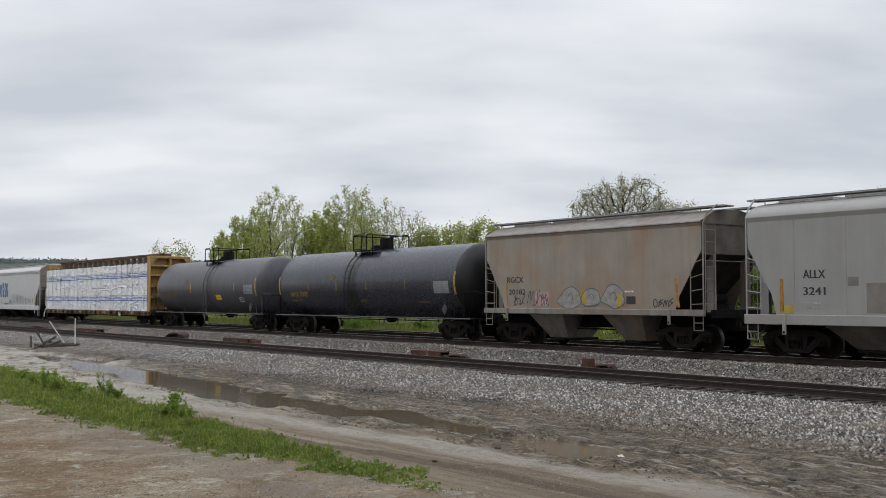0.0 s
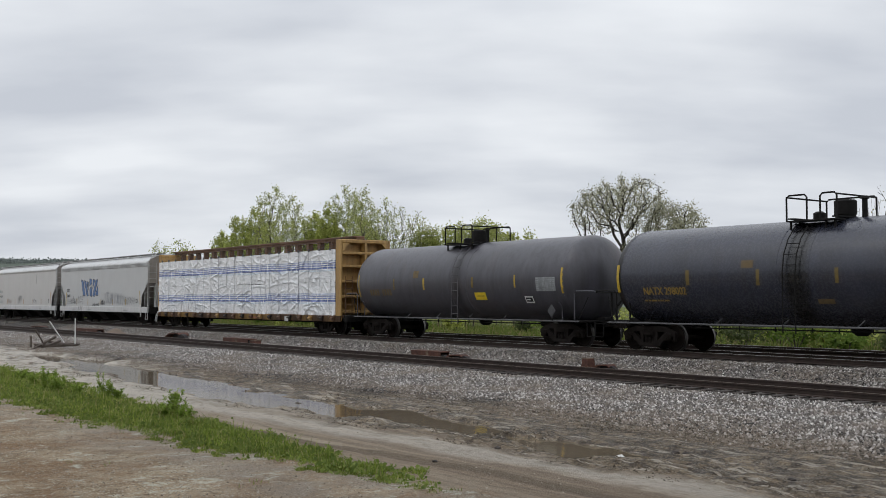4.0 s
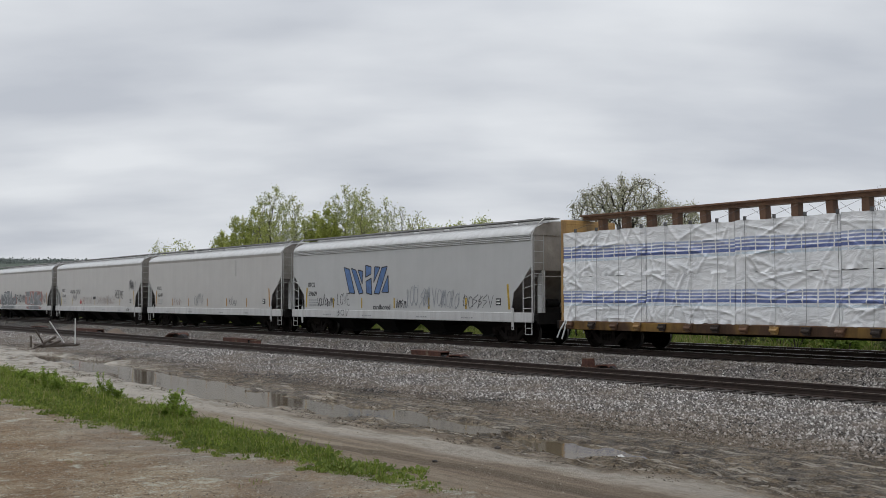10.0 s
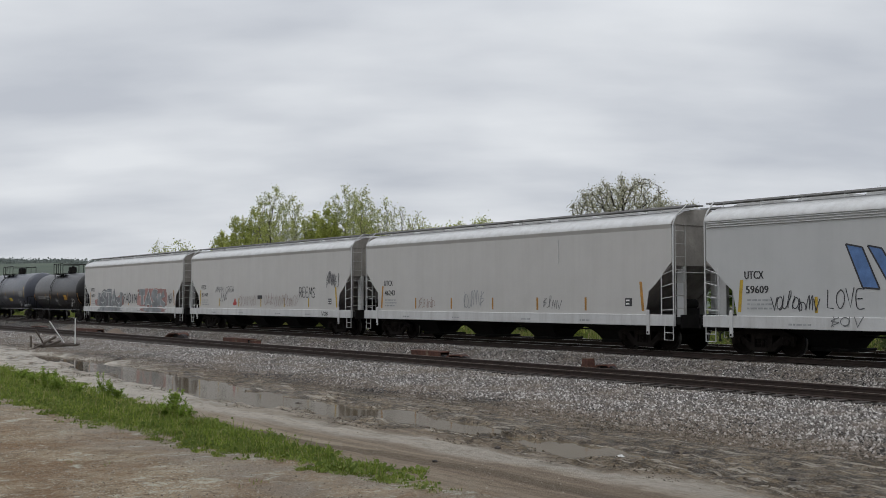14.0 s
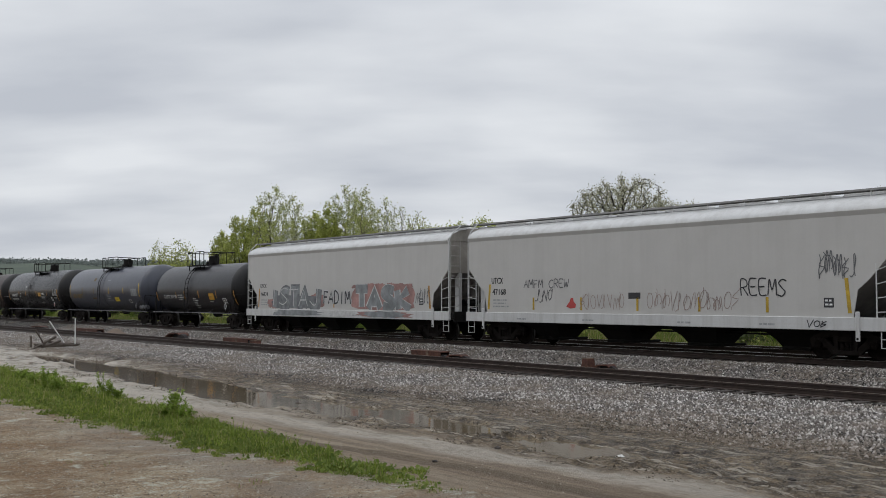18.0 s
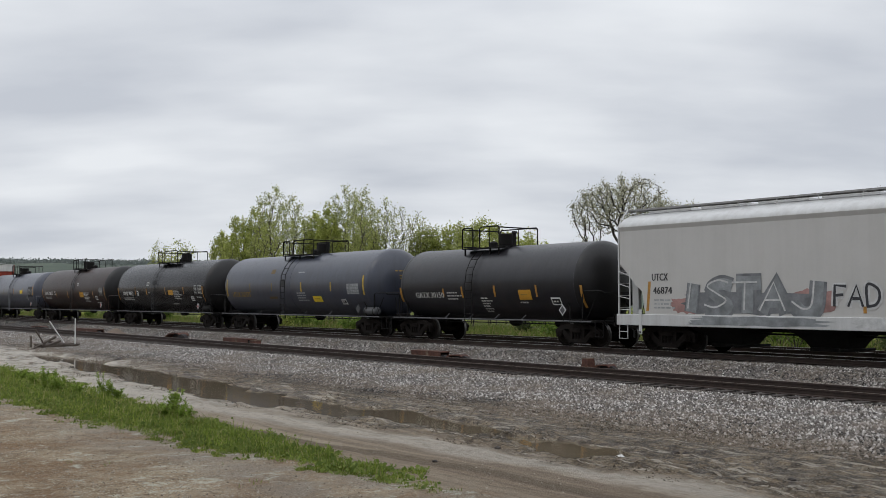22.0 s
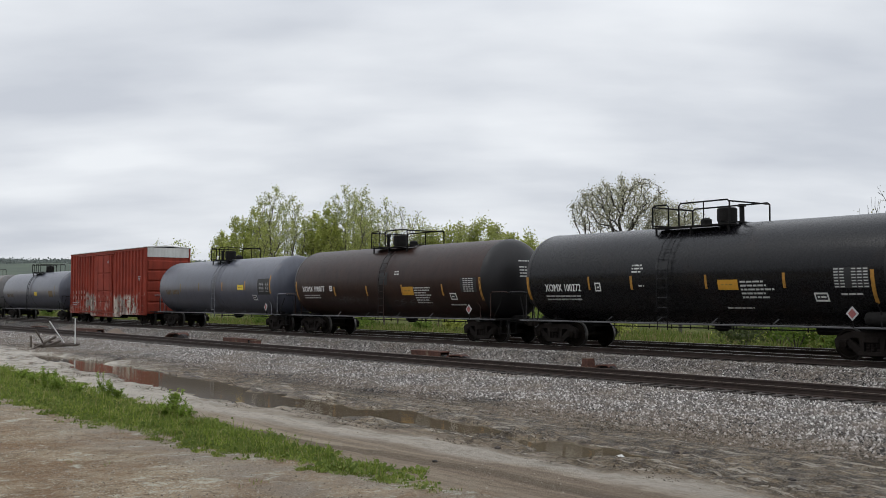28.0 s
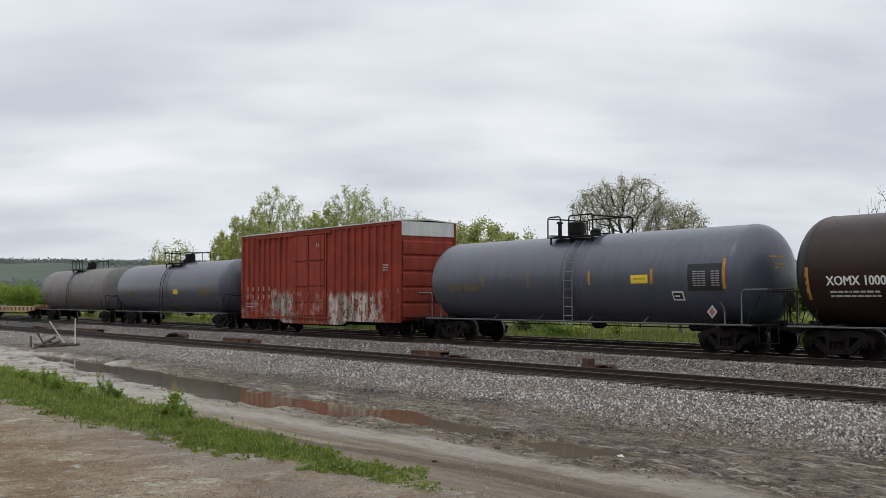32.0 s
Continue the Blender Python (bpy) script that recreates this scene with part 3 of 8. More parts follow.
def bars(car, side, x0, x1, z0, z1, mat, seed=0, lift=0.008):
    """Rows of small lettering too small to read."""
    r = random.Random(seed)
    b = Build()
    n = max(1, int((z1 - z0) / 0.105))
    for i in range(n):
        zb = z1 - (i + 0.75) * (z1 - z0) / n
        zt = zb + min(0.055, 0.5 * (z1 - z0) / n)
        x = x0
        end = x0 + (x1 - x0) * r.uniform(0.6, 1.0)
        while x < end - 0.05:
            w = min(r.uniform(0.07, 0.26), end - x)
            b.add([side(x, zb, lift), side(x + w, zb, lift), side(x + w, zt, lift), side(x, zt, lift)], [(0, 1, 2, 3)])
            x += w + 0.035
    tagged(part("small_print", b, mat, car, smooth=0), kind="stuff")


def word(car, side, text, x0, x1, z0, z1, mat, lift=0.008):
    v, f = letters(text, 1.0)
    ax, bx = min(p[0] for p in v), max(p[0] for p in v)
    ay, by = min(p[1] for p in v), max(p[1] for p in v)
    b = Build()
    for n in (0, 1):
        b.add([side(x0 + (x1 - x0) * (x - ax) / (bx - ax) + 0.022 * n, z0 + (z1 - z0) * (y - ay) / (by - ay), lift + 0.001 * n) for x, y in v], f)
    part("lettering", b, mat, car, "", smooth=0)


def ribbon(b, side, pts, width, lift):
    n = len(pts)
    v = []
    for i, (x, z) in enumerate(pts):
        a, c = pts[max(0, i - 1)], pts[min(n - 1, i + 1)]
        d = Vector((c[0] - a[0], c[1] - a[1]))
        d = d.normalized() if d.length > 1e-6 else Vector((1, 0))
        px, pz = -d.y * width / 2, d.x * width / 2
        v += [side(x + px, z + pz, lift + 0.00012 * i), side(x - px, z - pz, lift + 0.00012 * i)]
    b.add(v, [(2 * i, 2 * i + 1, 2 * i + 3, 2 * i + 2) for i in range(n - 1)])


def curve_through(keys, n=6):
    """A smooth line through key points."""
    out = []
    k = [keys[0], *keys, keys[-1]]
    for i in range(1, len(k) - 2):
        for j in range(n):
            t = j / n
            out.append(tuple(0.5 * (2 * b + (c - a) * t + (2 * a - 5 * b + 4 * c - d) * t * t + (3 * b - a - 3 * c + d) * t ** 3)
                             for a, b, c, d in zip(k[i - 1], k[i], k[i + 1], k[i + 2])))
    return out + [keys[-1]]


def hand_glyph(kind, u):
    """One stroke of quick handwriting, in a box of -0.5..0.5 by 0..1."""
    a = 2 * math.pi * u
    if kind == "loop":
        return 0.36 * math.cos(a * 1.08 + 1.6), 0.5 + 0.42 * math.sin(a * 1.08 + 1.6)
    if kind == "snake":
        return 0.34 * math.cos(a * 1.02 + 0.3) * (1 if u < 0.5 else -1) - 0.05, 1.0 - u
    if kind == "arch":
        return -0.42 + 0.84 * u, 0.08 + 0.85 * abs(math.sin(a)) ** 0.8
    if kind == "hook":
        return (0.12 - 0.05 * u, 1.0 - 1.2 * u) if u < 0.7 else (0.085 - 0.4 * math.sin((u - 0.7) * 5.2), 0.16 - 0.16 * math.sin((u - 0.7) * 9))
    if kind == "curl":
        return -0.36 + 0.7 * u + 0.26 * math.sin(a * 1.5), 0.45 + 0.40 * math.cos(a * 1.5) * (1 - 0.4 * u)
    if kind == "vee":
        return -0.4 + 0.8 * u, abs(1.0 - 2.0 * u) ** 0.85
    return 0.10 * math.sin(a), 1.05 - 1.0 * u


def scrawl(car, side, x0, x1, z0, z1, mat, seed, glyphs=5, width=0.03, lift=0.009, label="spray-painted scrawl"):
    """A tag in looping handwriting, each stroke a part of its own."""
    r = random.Random(seed)
    w = (x1 - x0) / glyphs
    h = z1 - z0
    for g in range(glyphs):
        cx, base, tall, lean = x0 + w * (g + 0.5), z0 + r.uniform(-0.08, 0.10) * h, h * r.uniform(0.72, 1.0), r.uniform(-0.08, 0.2)
        kinds = r.choice((("loop",), ("snake",), ("bar", "curl"), ("bar", "loop"), ("arch",), ("hook", "bar"), ("vee",), ("bar", "snake"), ("curl", "arch"), ("loop", "hook")))
        for n, kind in enumerate(kinds):
            shift = (-0.22 if n == 0 and len(kinds) > 1 else 0.05) * w + r.uniform(-0.06, 0.06) * w
            big = r.uniform(1.05, 1.3)
            pts = []
            for i in range(15):
                x, z = hand_glyph(kind, i / 14)
                pts.append((cx + shift + x * w * big + lean * z * tall, base + z * tall))
            b = Build()
            ribbon(b, side, pts, width, lift + 0.0016 * n)
            part("graffiti_stroke", b, mat, car, label if g == 0 and n == 0 else "", smooth=0)


def bubbles(car, side, x0, x1, z0, z1, count, rim, seed, width=0.04, lift=0.011, fill=None):
    """Rounded letter outlines, one loop each, with a small inner loop."""
    r = random.Random(seed)
    w = (x1 - x0) / count
    for i in range(count):
        cx, cz = x0 + w * (i + 0.5), (z0 + z1) / 2 + r.uniform(-0.06, 0.06) * (z1 - z0)
        hx, hz = w * r.uniform(0.48, 0.62), (z1 - z0) / 2 * r.uniform(0.8, 1.05)
        n = 9
        ring = [(cx + hx * (1 + r.uniform(-0.18, 0.12)) * math.cos(2 * math.pi * k / n) * (1.15 if math.sin(2 * math.pi * k / n) < 0 else 0.9), cz + hz * (1 + r.uniform(-0.2, 0.1)) * math.sin(2 * math.pi * k / n)) for k in range(n)]
        loop = curve_through(ring + ring[:1], 5)
        if fill:
            part("graffiti", Build().add([side(x, z, lift - 0.003 + 0.0004 * i) for x, z in [(cx, cz), *loop]], [(0, k + 1, k + 2) for k in range(len(loop) - 1)]), fill, car, smooth=0)
        b = Build()
        ribbon(b, side, loop, width, lift + 0.001 * i)
        a = r.uniform(0.2, 0.45)
        ribbon(b, side, curve_through([(cx - a * hx, cz + 0.1 * hz), (cx, cz + 0.4 * hz), (cx + a * hx, cz - 0.05 * hz), (cx + 0.1 * hx, cz - 0.35 * hz)], 5), width * 0.8, lift + 0.001 * i)
        part("graffiti_outline", b, rim, car, smooth=0)


def blob(car, side, x0, x1, z0, z1, mat, seed, lift=0.007, rough=0.12, label="patch of old graffiti"):
    """A filled patch with an uneven rim."""
    r = random.Random(seed)
    n = 28
    cx, cz = (x0 + x1) / 2, (z0 + z1) / 2
    v = [side(cx, cz, lift)]
    for i in range(n):
        a = 2 * math.pi * i / n
        c, s = math.cos(a), math.sin(a)
        e = 1 / max(abs(c), abs(s)) ** 0.75 * r.uniform(1 - rough, 1 + rough * 0.4)
        v.append(side(cx + (x1 - x0) / 2 * c * e, cz + (z1 - z0) / 2 * s * e, lift))
    part("graffiti", Build().add(v, [(0, i + 1, (i + 1) % n + 1) for i in range(n)]), mat, car, label, smooth=0)


STROKES = {"L": [[(0.15, 1.0), (0.1, 0.05), (0.8, 0.0)]], "O": [[(0.5, 1.0), (0.1, 0.75), (0.08, 0.3), (0.5, 0.0), (0.9, 0.3), (0.88, 0.75), (0.48, 1.0)]], "V": [[(0.0, 1.0), (0.45, 0.0), (0.9, 1.05)]],
           "T": [[(0.0, 1.0), (1.0, 1.0)], [(0.5, 1.0), (0.5, 0.0)]], "A": [[(0.0, 0.0), (0.45, 1.0), (0.95, 0.0)], [(0.2, 0.38), (0.75, 0.38)]],
           "S": [[(0.95, 0.9), (0.5, 1.0), (0.1, 0.78), (0.5, 0.5), (0.9, 0.25), (0.5, 0.0), (0.02, 0.1)]], "K": [[(0.1, 1.0), (0.1, 0.0)], [(0.95, 1.0), (0.2, 0.5), (1.0, 0.0)]],
           "E": [[(0.9, 1.0), (0.1, 0.95), (0.1, 0.05), (0.9, 0.0)], [(0.1, 0.5), (0.7, 0.52)]], "D": [[(0.1, 0.0), (0.1, 1.0), (0.7, 0.85), (0.9, 0.45), (0.6, 0.08), (0.1, 0.0)]],
           "M": [[(0.0, 0.0), (0.12, 1.0), (0.5, 0.35), (0.85, 1.0), (1.0, 0.0)]], "F": [[(0.1, 0.0), (0.12, 1.0), (0.9, 0.95)], [(0.1, 0.52), (0.7, 0.55)]],
           "C": [[(0.95, 0.85), (0.5, 1.0), (0.08, 0.6), (0.2, 0.12), (0.6, 0.0), (0.95, 0.2)]], "W": [[(0.0, 1.0), (0.25, 0.0), (0.5, 0.65), (0.75, 0.0), (1.0, 1.0)]],
           "R": [[(0.1, 0.0), (0.1, 1.0), (0.75, 0.95), (0.8, 0.6), (0.15, 0.5)], [(0.35, 0.5), (0.95, 0.0)]], "J": [[(0.9, 1.0), (0.75, 0.15), (0.4, 0.0), (0.05, 0.25)]],
           "I": [[(0.5, 1.0), (0.45, 0.0)]], "N": [[(0.05, 0.0), (0.15, 1.0), (0.8, 0.05), (0.9, 1.0)]], "U": [[(0.1, 1.0), (0.15, 0.2), (0.5, 0.0), (0.85, 0.2), (0.9, 1.0)]]}


def stroke_word(car, side, text, x0, x1, z0, z1, layers, seed, smooth=True, lift=0.010):
    """Hand-drawn letters, each from thick strokes laid over a wider edge: layers of (width, material)."""
    r = random.Random(seed)
    w = (x1 - x0) / len(text)
    for i, ch in enumerate(text):
        lean, dz = r.uniform(-0.12, 0.12), r.uniform(-0.06, 0.06) * (z1 - z0)
        lines = [[(x0 + w * (i + 0.04 + 0.92 * a) + lean * w * (b - 0.5) + r.uniform(-0.03, 0.03) * w, z0 + (z1 - z0) * b + dz) for a, b in line] for line in STROKES[ch]]
        for n, (width, mat) in enumerate(layers):
            b = Build()
            for m, line in enumerate(lines):
                ribbon(b, side, curve_through(line, 5) if smooth and len(line) > 3 else line, width * r.uniform(0.9, 1.1), lift + 0.006 * n + 0.0008 * (i % 2) + 0.0017 * m)
            part("graffiti" if n == len(layers) - 1 else "graffiti_outline", b, mat, car, smooth=0)


def ladder(car, pts0, pts1, rungs, mat, radius=0.02, name="ladder"):
    """Two stiles and rungs between them."""
    b = Build().tube(pts0, radius, 6).tube(pts1, radius, 6)
    a0, a1, b0, b1 = Vector(pts0[0]), Vector(pts0[-1]), Vector(pts1[0]), Vector(pts1[-1])
    for i in range(rungs):
        k = (i + 0.5) / rungs
        b.tube([a0.lerp(a1, k), b0.lerp(b1, k)], radius * 0.8, 5)
    part(name, b, mat, car)


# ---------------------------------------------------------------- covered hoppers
# SLOPE_DARK has the shade under the overhanging hopper ends in its colour
SLOPE_DARK = plain("shaded_slope_sheet", (0.050, 0.045, 0.040), 0.8, vary=0.4, scale=2, gloss=0.2)
GRIMY_END = plain("grimy_end_wall", (0.15, 0.132, 0.115), 0.8, vary=0.4, scale=1.5, gloss=0.2)
END_GREY = plain("dusty_grey_end_wall", (0.32, 0.295, 0.265), 0.7, vary=0.3, scale=1.5)
SLOPE_GREY = plain("dusty_slope_sheet", (0.30, 0.275, 0.26), 0.7, vary=0.35, scale=2)
GALV = plain("galvanised_grating", (0.27, 0.27, 0.265), 0.6, vary=0.25)
SPRAY_BLACK = plain("black_spray_paint", (0.03, 0.03, 0.035), 0.6)
SPRAY_GREY = plain("faded_grey_spray_paint", (0.27, 0.28, 0.29), 0.7, vary=0.3)
SPRAY_DARK = plain("thin_dark_spray_paint", (0.13, 0.13, 0.135), 0.7, vary=0.3)
SPRAY_BLUE = plain("blue_spray_paint", (0.085, 0.17, 0.36), 0.55, vary=0.3, scale=4)
SPRAY_RED = plain("dull_red_spray_paint", (0.34, 0.12, 0.10), 0.7, vary=0.35, scale=3)
SPRAY_HEART = plain("bright_red_spray_paint", (0.42, 0.05, 0.045), 0.6, vary=0.2)
SPRAY_PINK = plain("pink_spray_paint", (0.46, 0.31, 0.30), 0.7, vary=0.25)
SPRAY_TEAL = plain("grey_green_spray_paint", (0.225, 0.238, 0.243), 0.7, vary=0.45, scale=2.2)
SPRAY_PALE = plain("pale_spray_paint", (0.50, 0.50, 0.49), 0.7, vary=0.25)
SPRAY_YELLOW = plain("yellow_spray_paint", (0.42, 0.30, 0.06), 0.7, vary=0.2)
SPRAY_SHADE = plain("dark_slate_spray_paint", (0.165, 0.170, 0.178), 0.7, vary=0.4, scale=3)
SPRAY_DULLRED = plain("faded_dull_red_spray_paint", (0.35, 0.200, 0.180), 0.75, vary=0.4, scale=1.6)
SPRAY_HAZE = plain("faint_grey_spray_paint", (0.31, 0.325, 0.345), 0.7, vary=0.3)
SPRAY_THIN = plain("thin_grey_spray_paint", (0.30, 0.285, 0.265), 0.7, vary=0.3)
SPRAY_BROWN = plain("thin_brown_spray_paint", (0.30, 0.225, 0.20), 0.7, vary=0.3)


def hopper(label, centre, length, half, eave, sill, cut, chutes, body, chute_mat, ribs, truck_x, peak=0.52, trim=None, group="covered hoppers"):
    """A covered hopper car. cut: (depth, height where it starts, height of the knee); chutes: places and half widths."""
    car = thing("covered_hopper", label, "hopper car", group)
    CARS.append((car, centre))
    z0, z1 = sill
    w = 1.56
    trim = trim or body
    jack = 1.0 if half > 9 else 1.32
    depth, zc, zk = cut
    n = 7
    edge = [(half, zc)]
    for i in range(1, n):          # the rounded slant at the ends of the sides
        t = i / (n - 1)
        edge.append((half - depth * (t ** 0.85), zc + (zk - zc) * t - 0.10 * math.sin(math.pi * t)))
    edge.append((half - depth - 0.15, z1))
    outline = [(half, eave), *edge]
    outline = outline + [(-x, z) for x, z in reversed(outline)]
    for s in (-1, 1):
        part("side_sheet", Build().prism(outline, s * w, s * (w - 0.03)), body, car)
        part("side_sill", Build().box(-half - 0.12, half + 0.12, min(s * 1.50, s * 1.62), max(s * 1.50, s * 1.62), z0, z1, 0.015), trim, car)
        # the band below the roof leans out a little
        if ribs:
            for k in range(3):
                zz = eave - 0.20 + 0.075 * k
                part("rib", Build().prism([(s * w, zz - 0.025), (s * (w + 0.045), zz), (s * w, zz + 0.03)], -half + 0.02, half - 0.02, "x"), body, car)
        else:
            part("eave_band", Build().prism([(s * w, eave - (0.08 if half < 6 else 0.13)), (s * (w + 0.05), eave + 0.01), (s * (w - 0.02), eave + 0.01)], -half, half, "x"), body, car)
    roof = [(1.60, eave), (1.59, eave + 0.06), (1.50, eave + 0.17), (1.32, eave + 0.30), (0.95, eave + peak * 0.82), (0.4, eave + peak), (0, eave + peak + 0.01)]
    if half < 6:                   # straight roof slopes with a sharp eave
        roof = [(1.58, eave), (1.64, eave + 0.05), (1.62, eave + 0.09), (0.95, eave + peak * 0.84), (0.4, eave + peak), (0, eave + peak + 0.01)]
    roof = roof + [(-y, z) for y, z in reversed(roof[:-1])]
    part("roof", Build().prism(roof, -half - 0.02, half + 0.02, "x"), trim, car)
    ztop = eave + peak
    for i in range(int(half * 2 / 2.3)):
        x = -half + 1.2 + 2.3 * i
        part("hatch_cover", Build().box(x - 0.95, x + 0.95, -0.32, 0.32, ztop - 0.02, ztop + 0.09, 0.02), trim, car)
    for s in (-1, 1):
        b = Build().box(-half - 0.45, half + 0.45, s * 0.72 - 0.24, s * 0.72 + 0.24, ztop + 0.075, ztop + 0.10)
        for y in (-0.24, -0.08, 0.08, 0.24):
            b.box(-half - 0.45, half + 0.45, s * 0.72 + y - 0.012, s * 0.72 + y + 0.012, ztop + 0.06, ztop + 0.115)
        part("running_board", b, GALV, car)
        bracket = Build().tube([(0, s * 0.93, eave + peak * 0.80), (0, s * 0.93, ztop + 0.07), (0, s * 0.5, ztop + 0.07)], 0.02, 5).mesh("board_bracket", trim)
        for i in range(int(half * 2 / 1.45) + 1):
            part("board_bracket", bracket, None, car, at=pose(-half + 0.2 + 1.45 * i, 0, 0))
    for s in (-1, 1):
        x = s * half
        part("end_wall", Build().box(min(x, x - s * 0.04), max(x, x - s * 0.04), -1.53, 1.53, zc - 0.12, eave + 0.05), END_GREY if half > 9 else GRIMY_END, car)
        part("end_wall_cap", Build().prism([(y * 0.985, z) for y, z in roof], x + s * 0.021, x + s * 0.035, "x"), END_GREY if half > 9 else GRIMY_END, car)
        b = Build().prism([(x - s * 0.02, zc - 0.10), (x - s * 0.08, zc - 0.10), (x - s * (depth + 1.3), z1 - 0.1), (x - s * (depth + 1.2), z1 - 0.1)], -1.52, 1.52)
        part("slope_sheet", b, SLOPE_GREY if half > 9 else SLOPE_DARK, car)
        for y in (-0.875, 0.875):
            part("end_post", Build().box(min(x - s * 0.02, x - s * 0.3), max(x - s * 0.02, x - s * 0.3), y - 0.075, y + 0.075, z1 - 0.1, zc), trim, car)
        part("end_platform", Build().box(min(x + s * 0.35, x - s * 1.6), max(x + s * 0.35, x - s * 1.6), -1.5, 1.5, z0 + 0.06, z1 - 0.08).box(min(x + s * 0.30, x + s * 0.36), max(x + s * 0.30, x + s * 0.36), -1.5, 1.5, z0 - 0.06, z1), STEEL_BLACK, car)
        part("brake_cylinder", Build().lathe([(-0.35, 0.0), (-0.35, 0.17), (0.3, 0.17), (0.35, 0.10)], 14, "y", (x - s * 0.75, 0.2, z1 + 0.35)).box(x - s * 0.75 - 0.2, x - s * 0.75 + 0.2, -0.3, 0.5, z1 - 0.1, z1 + 0.2), STEEL_BLACK, car)
        for q in (-1, 1):
            # tall corner pipe that bends over the roof, short ladder in the cut-out, ladder on the end, stirrup
            xo = x + s * 0.06
            part("corner_pipe", Build().tube([(xo, q * 1.55, z0 + 0.1), (xo, q * 1.55, eave + 0.02), (xo + s * 0.02, q * 1.40, eave + 0.30), (xo + s * 0.1, q * 0.95, ztop + 0.13)], 0.026, 6), trim, car)
            ladder(car, [(xo, q * 1.55, z1 - 0.05), (xo, q * 1.55, zc - 0.05)], [(xo - s * 0.52, q * 1.55, z1 - 0.05), (xo - s * 0.52, q * 1.55, zc - 0.25)], 4, trim)
            ladder(car, [(xo + s * 0.03, q * 1.48, z1), (xo + s * 0.03, q * 1.48, eave)], [(xo + s * 0.03, q * 0.98, z1), (xo + s * 0.03, q * 0.98, eave)], 7, body, 0.016, "end_ladder")
            b = Build().tube([(xo - s * 0.02, q * 1.55, z0 + 0.05), (xo - s * 0.02, q * 1.55, z0 - 0.46), (xo - s * 0.40, q * 1.55, z0 - 0.46), (xo - s * 0.40, q * 1.55, z0 + 0.05)], 0.02, 5)
            b.tube([(xo - s * 0.02, q * 1.55, z0 - 0.22), (xo - s * 0.40, q * 1.55, z0 - 0.22)], 0.016, 5)
            part("stirrup", b, trim, car)
            part("jacking_plate", Build().box(x - s * jack - 0.07, x - s * jack + 0.07, min(q * 1.60, q * 1.65), max(q * 1.60, q * 1.65), z0 - 0.30, z1 + (0.16 if half > 9 else 0.02), 0.02), trim, car)
            # flat black disc stands in for the shaded hole in the plate
            part("dark_hole_disc", Build().lathe([(q * 1.652, 0.038), (q * 1.656, 0.038)], 12, "y", (x - s * jack, 0, z0 - 0.22)), STEEL_BLACK, car)
        part("grab_rail", Build().tube([(x + s * 0.09, -1.45, zc - 0.35), (x + s * 0.14, -1.3, zc - 0.35), (x + s * 0.14, 1.3, zc - 0.35), (x + s * 0.09, 1.45, zc - 0.35)], 0.018, 5), trim, car)
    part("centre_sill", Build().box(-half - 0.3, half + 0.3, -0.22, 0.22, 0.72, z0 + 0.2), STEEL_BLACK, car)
    taper, gate = (0.35, 0.46) if half > 9 else (0.50, 0.66)
    for x, hw in chutes:
        rings = [(1.0, 1.44, z0 + 0.12), (taper, 0.62, 0.30)]
        if half > 9:               # the sides curve in, which leaves round-topped gaps between the chutes
            rings = [(1.0, 1.44, z0 + 0.12)] + [(1 - 0.65 * math.cos(k_ * math.pi / 10), 1.40 - 0.98 * (1 - k_ / 5) ** 1.1, 0.30 + 0.68 * math.sin(k_ * math.pi / 10)) for k_ in (5, 4, 3, 2, 1, 0)]
        n = len(rings)
        b = Build().add([(x + i * hw * f, j * g, z) for f, g, z in rings for i, j in ((-1, -1), (1, -1), (1, 1), (-1, 1))],
                        [(0, 1, 2, 3), tuple(4 * n - 4 + i for i in range(4))] + [(4 * r + i, 4 * r + (i + 1) % 4, 4 * r + 4 + (i + 1) % 4, 4 * r + 4 + i) for r in range(n - 1) for i in range(4)])
        c = part("chute", b, chute_mat, car)
        part("outlet_gate", Build().box(x - hw * taper, x + hw * taper, -gate, gate, 0.20, 0.31, 0.02).lathe([(-0.95, 0.045), (0.95, 0.045)], 8, "y", (x + hw * taper, 0, 0.26)), STEEL_BLACK, c)
    b = Build().tube([(-half + 1.5, -0.3, 0.66), (half - 1.5, -0.3, 0.66)], 0.03, 6)
    part("brake_pipe", b, STEEL_BLACK, car)
    running_gear(car, length, truck_x)
    return car


def reflectors(car, side, xs, z0, z1, mat, end_x=None, end_z=None):
    for x in xs:
        panel(car, "reflector", side, x - 0.05, x + 0.05, z0, z1, mat)
    for s in (-1, 1):
        if end_x:
            panel(car, "reflector", side, s * end_x - 0.06, s * end_x + 0.06, end_z[0], end_z[1], mat, slant=-s * 0.1)


PLASTIC_GREY = [paint("pale_grey_hopper_paint", (0.462, 0.466, 0.460), (0.26, 0.25, 0.235), 0.08, 0.0, 0.45, mottle=0.07),
                paint("warm_grey_hopper_paint", (0.481, 0.470, 0.449), (0.26, 0.235, 0.21), 0.11, 0.06, 0.45, mottle=0.07)]
HOPPER_TRIM = paint("white_hopper_trim", (0.54, 0.542, 0.535), (0.24, 0.22, 0.20), 0.35, 0.0, 0.45, mottle=0.08)
RUSTY_TAN = paint("rust_stained_hopper_paint", (0.315, 0.272, 0.222), (0.14, 0.112, 0.09), 0.28, 1.6, 0.6, (0.29, 0.150, 0.075), mottle=0.2)
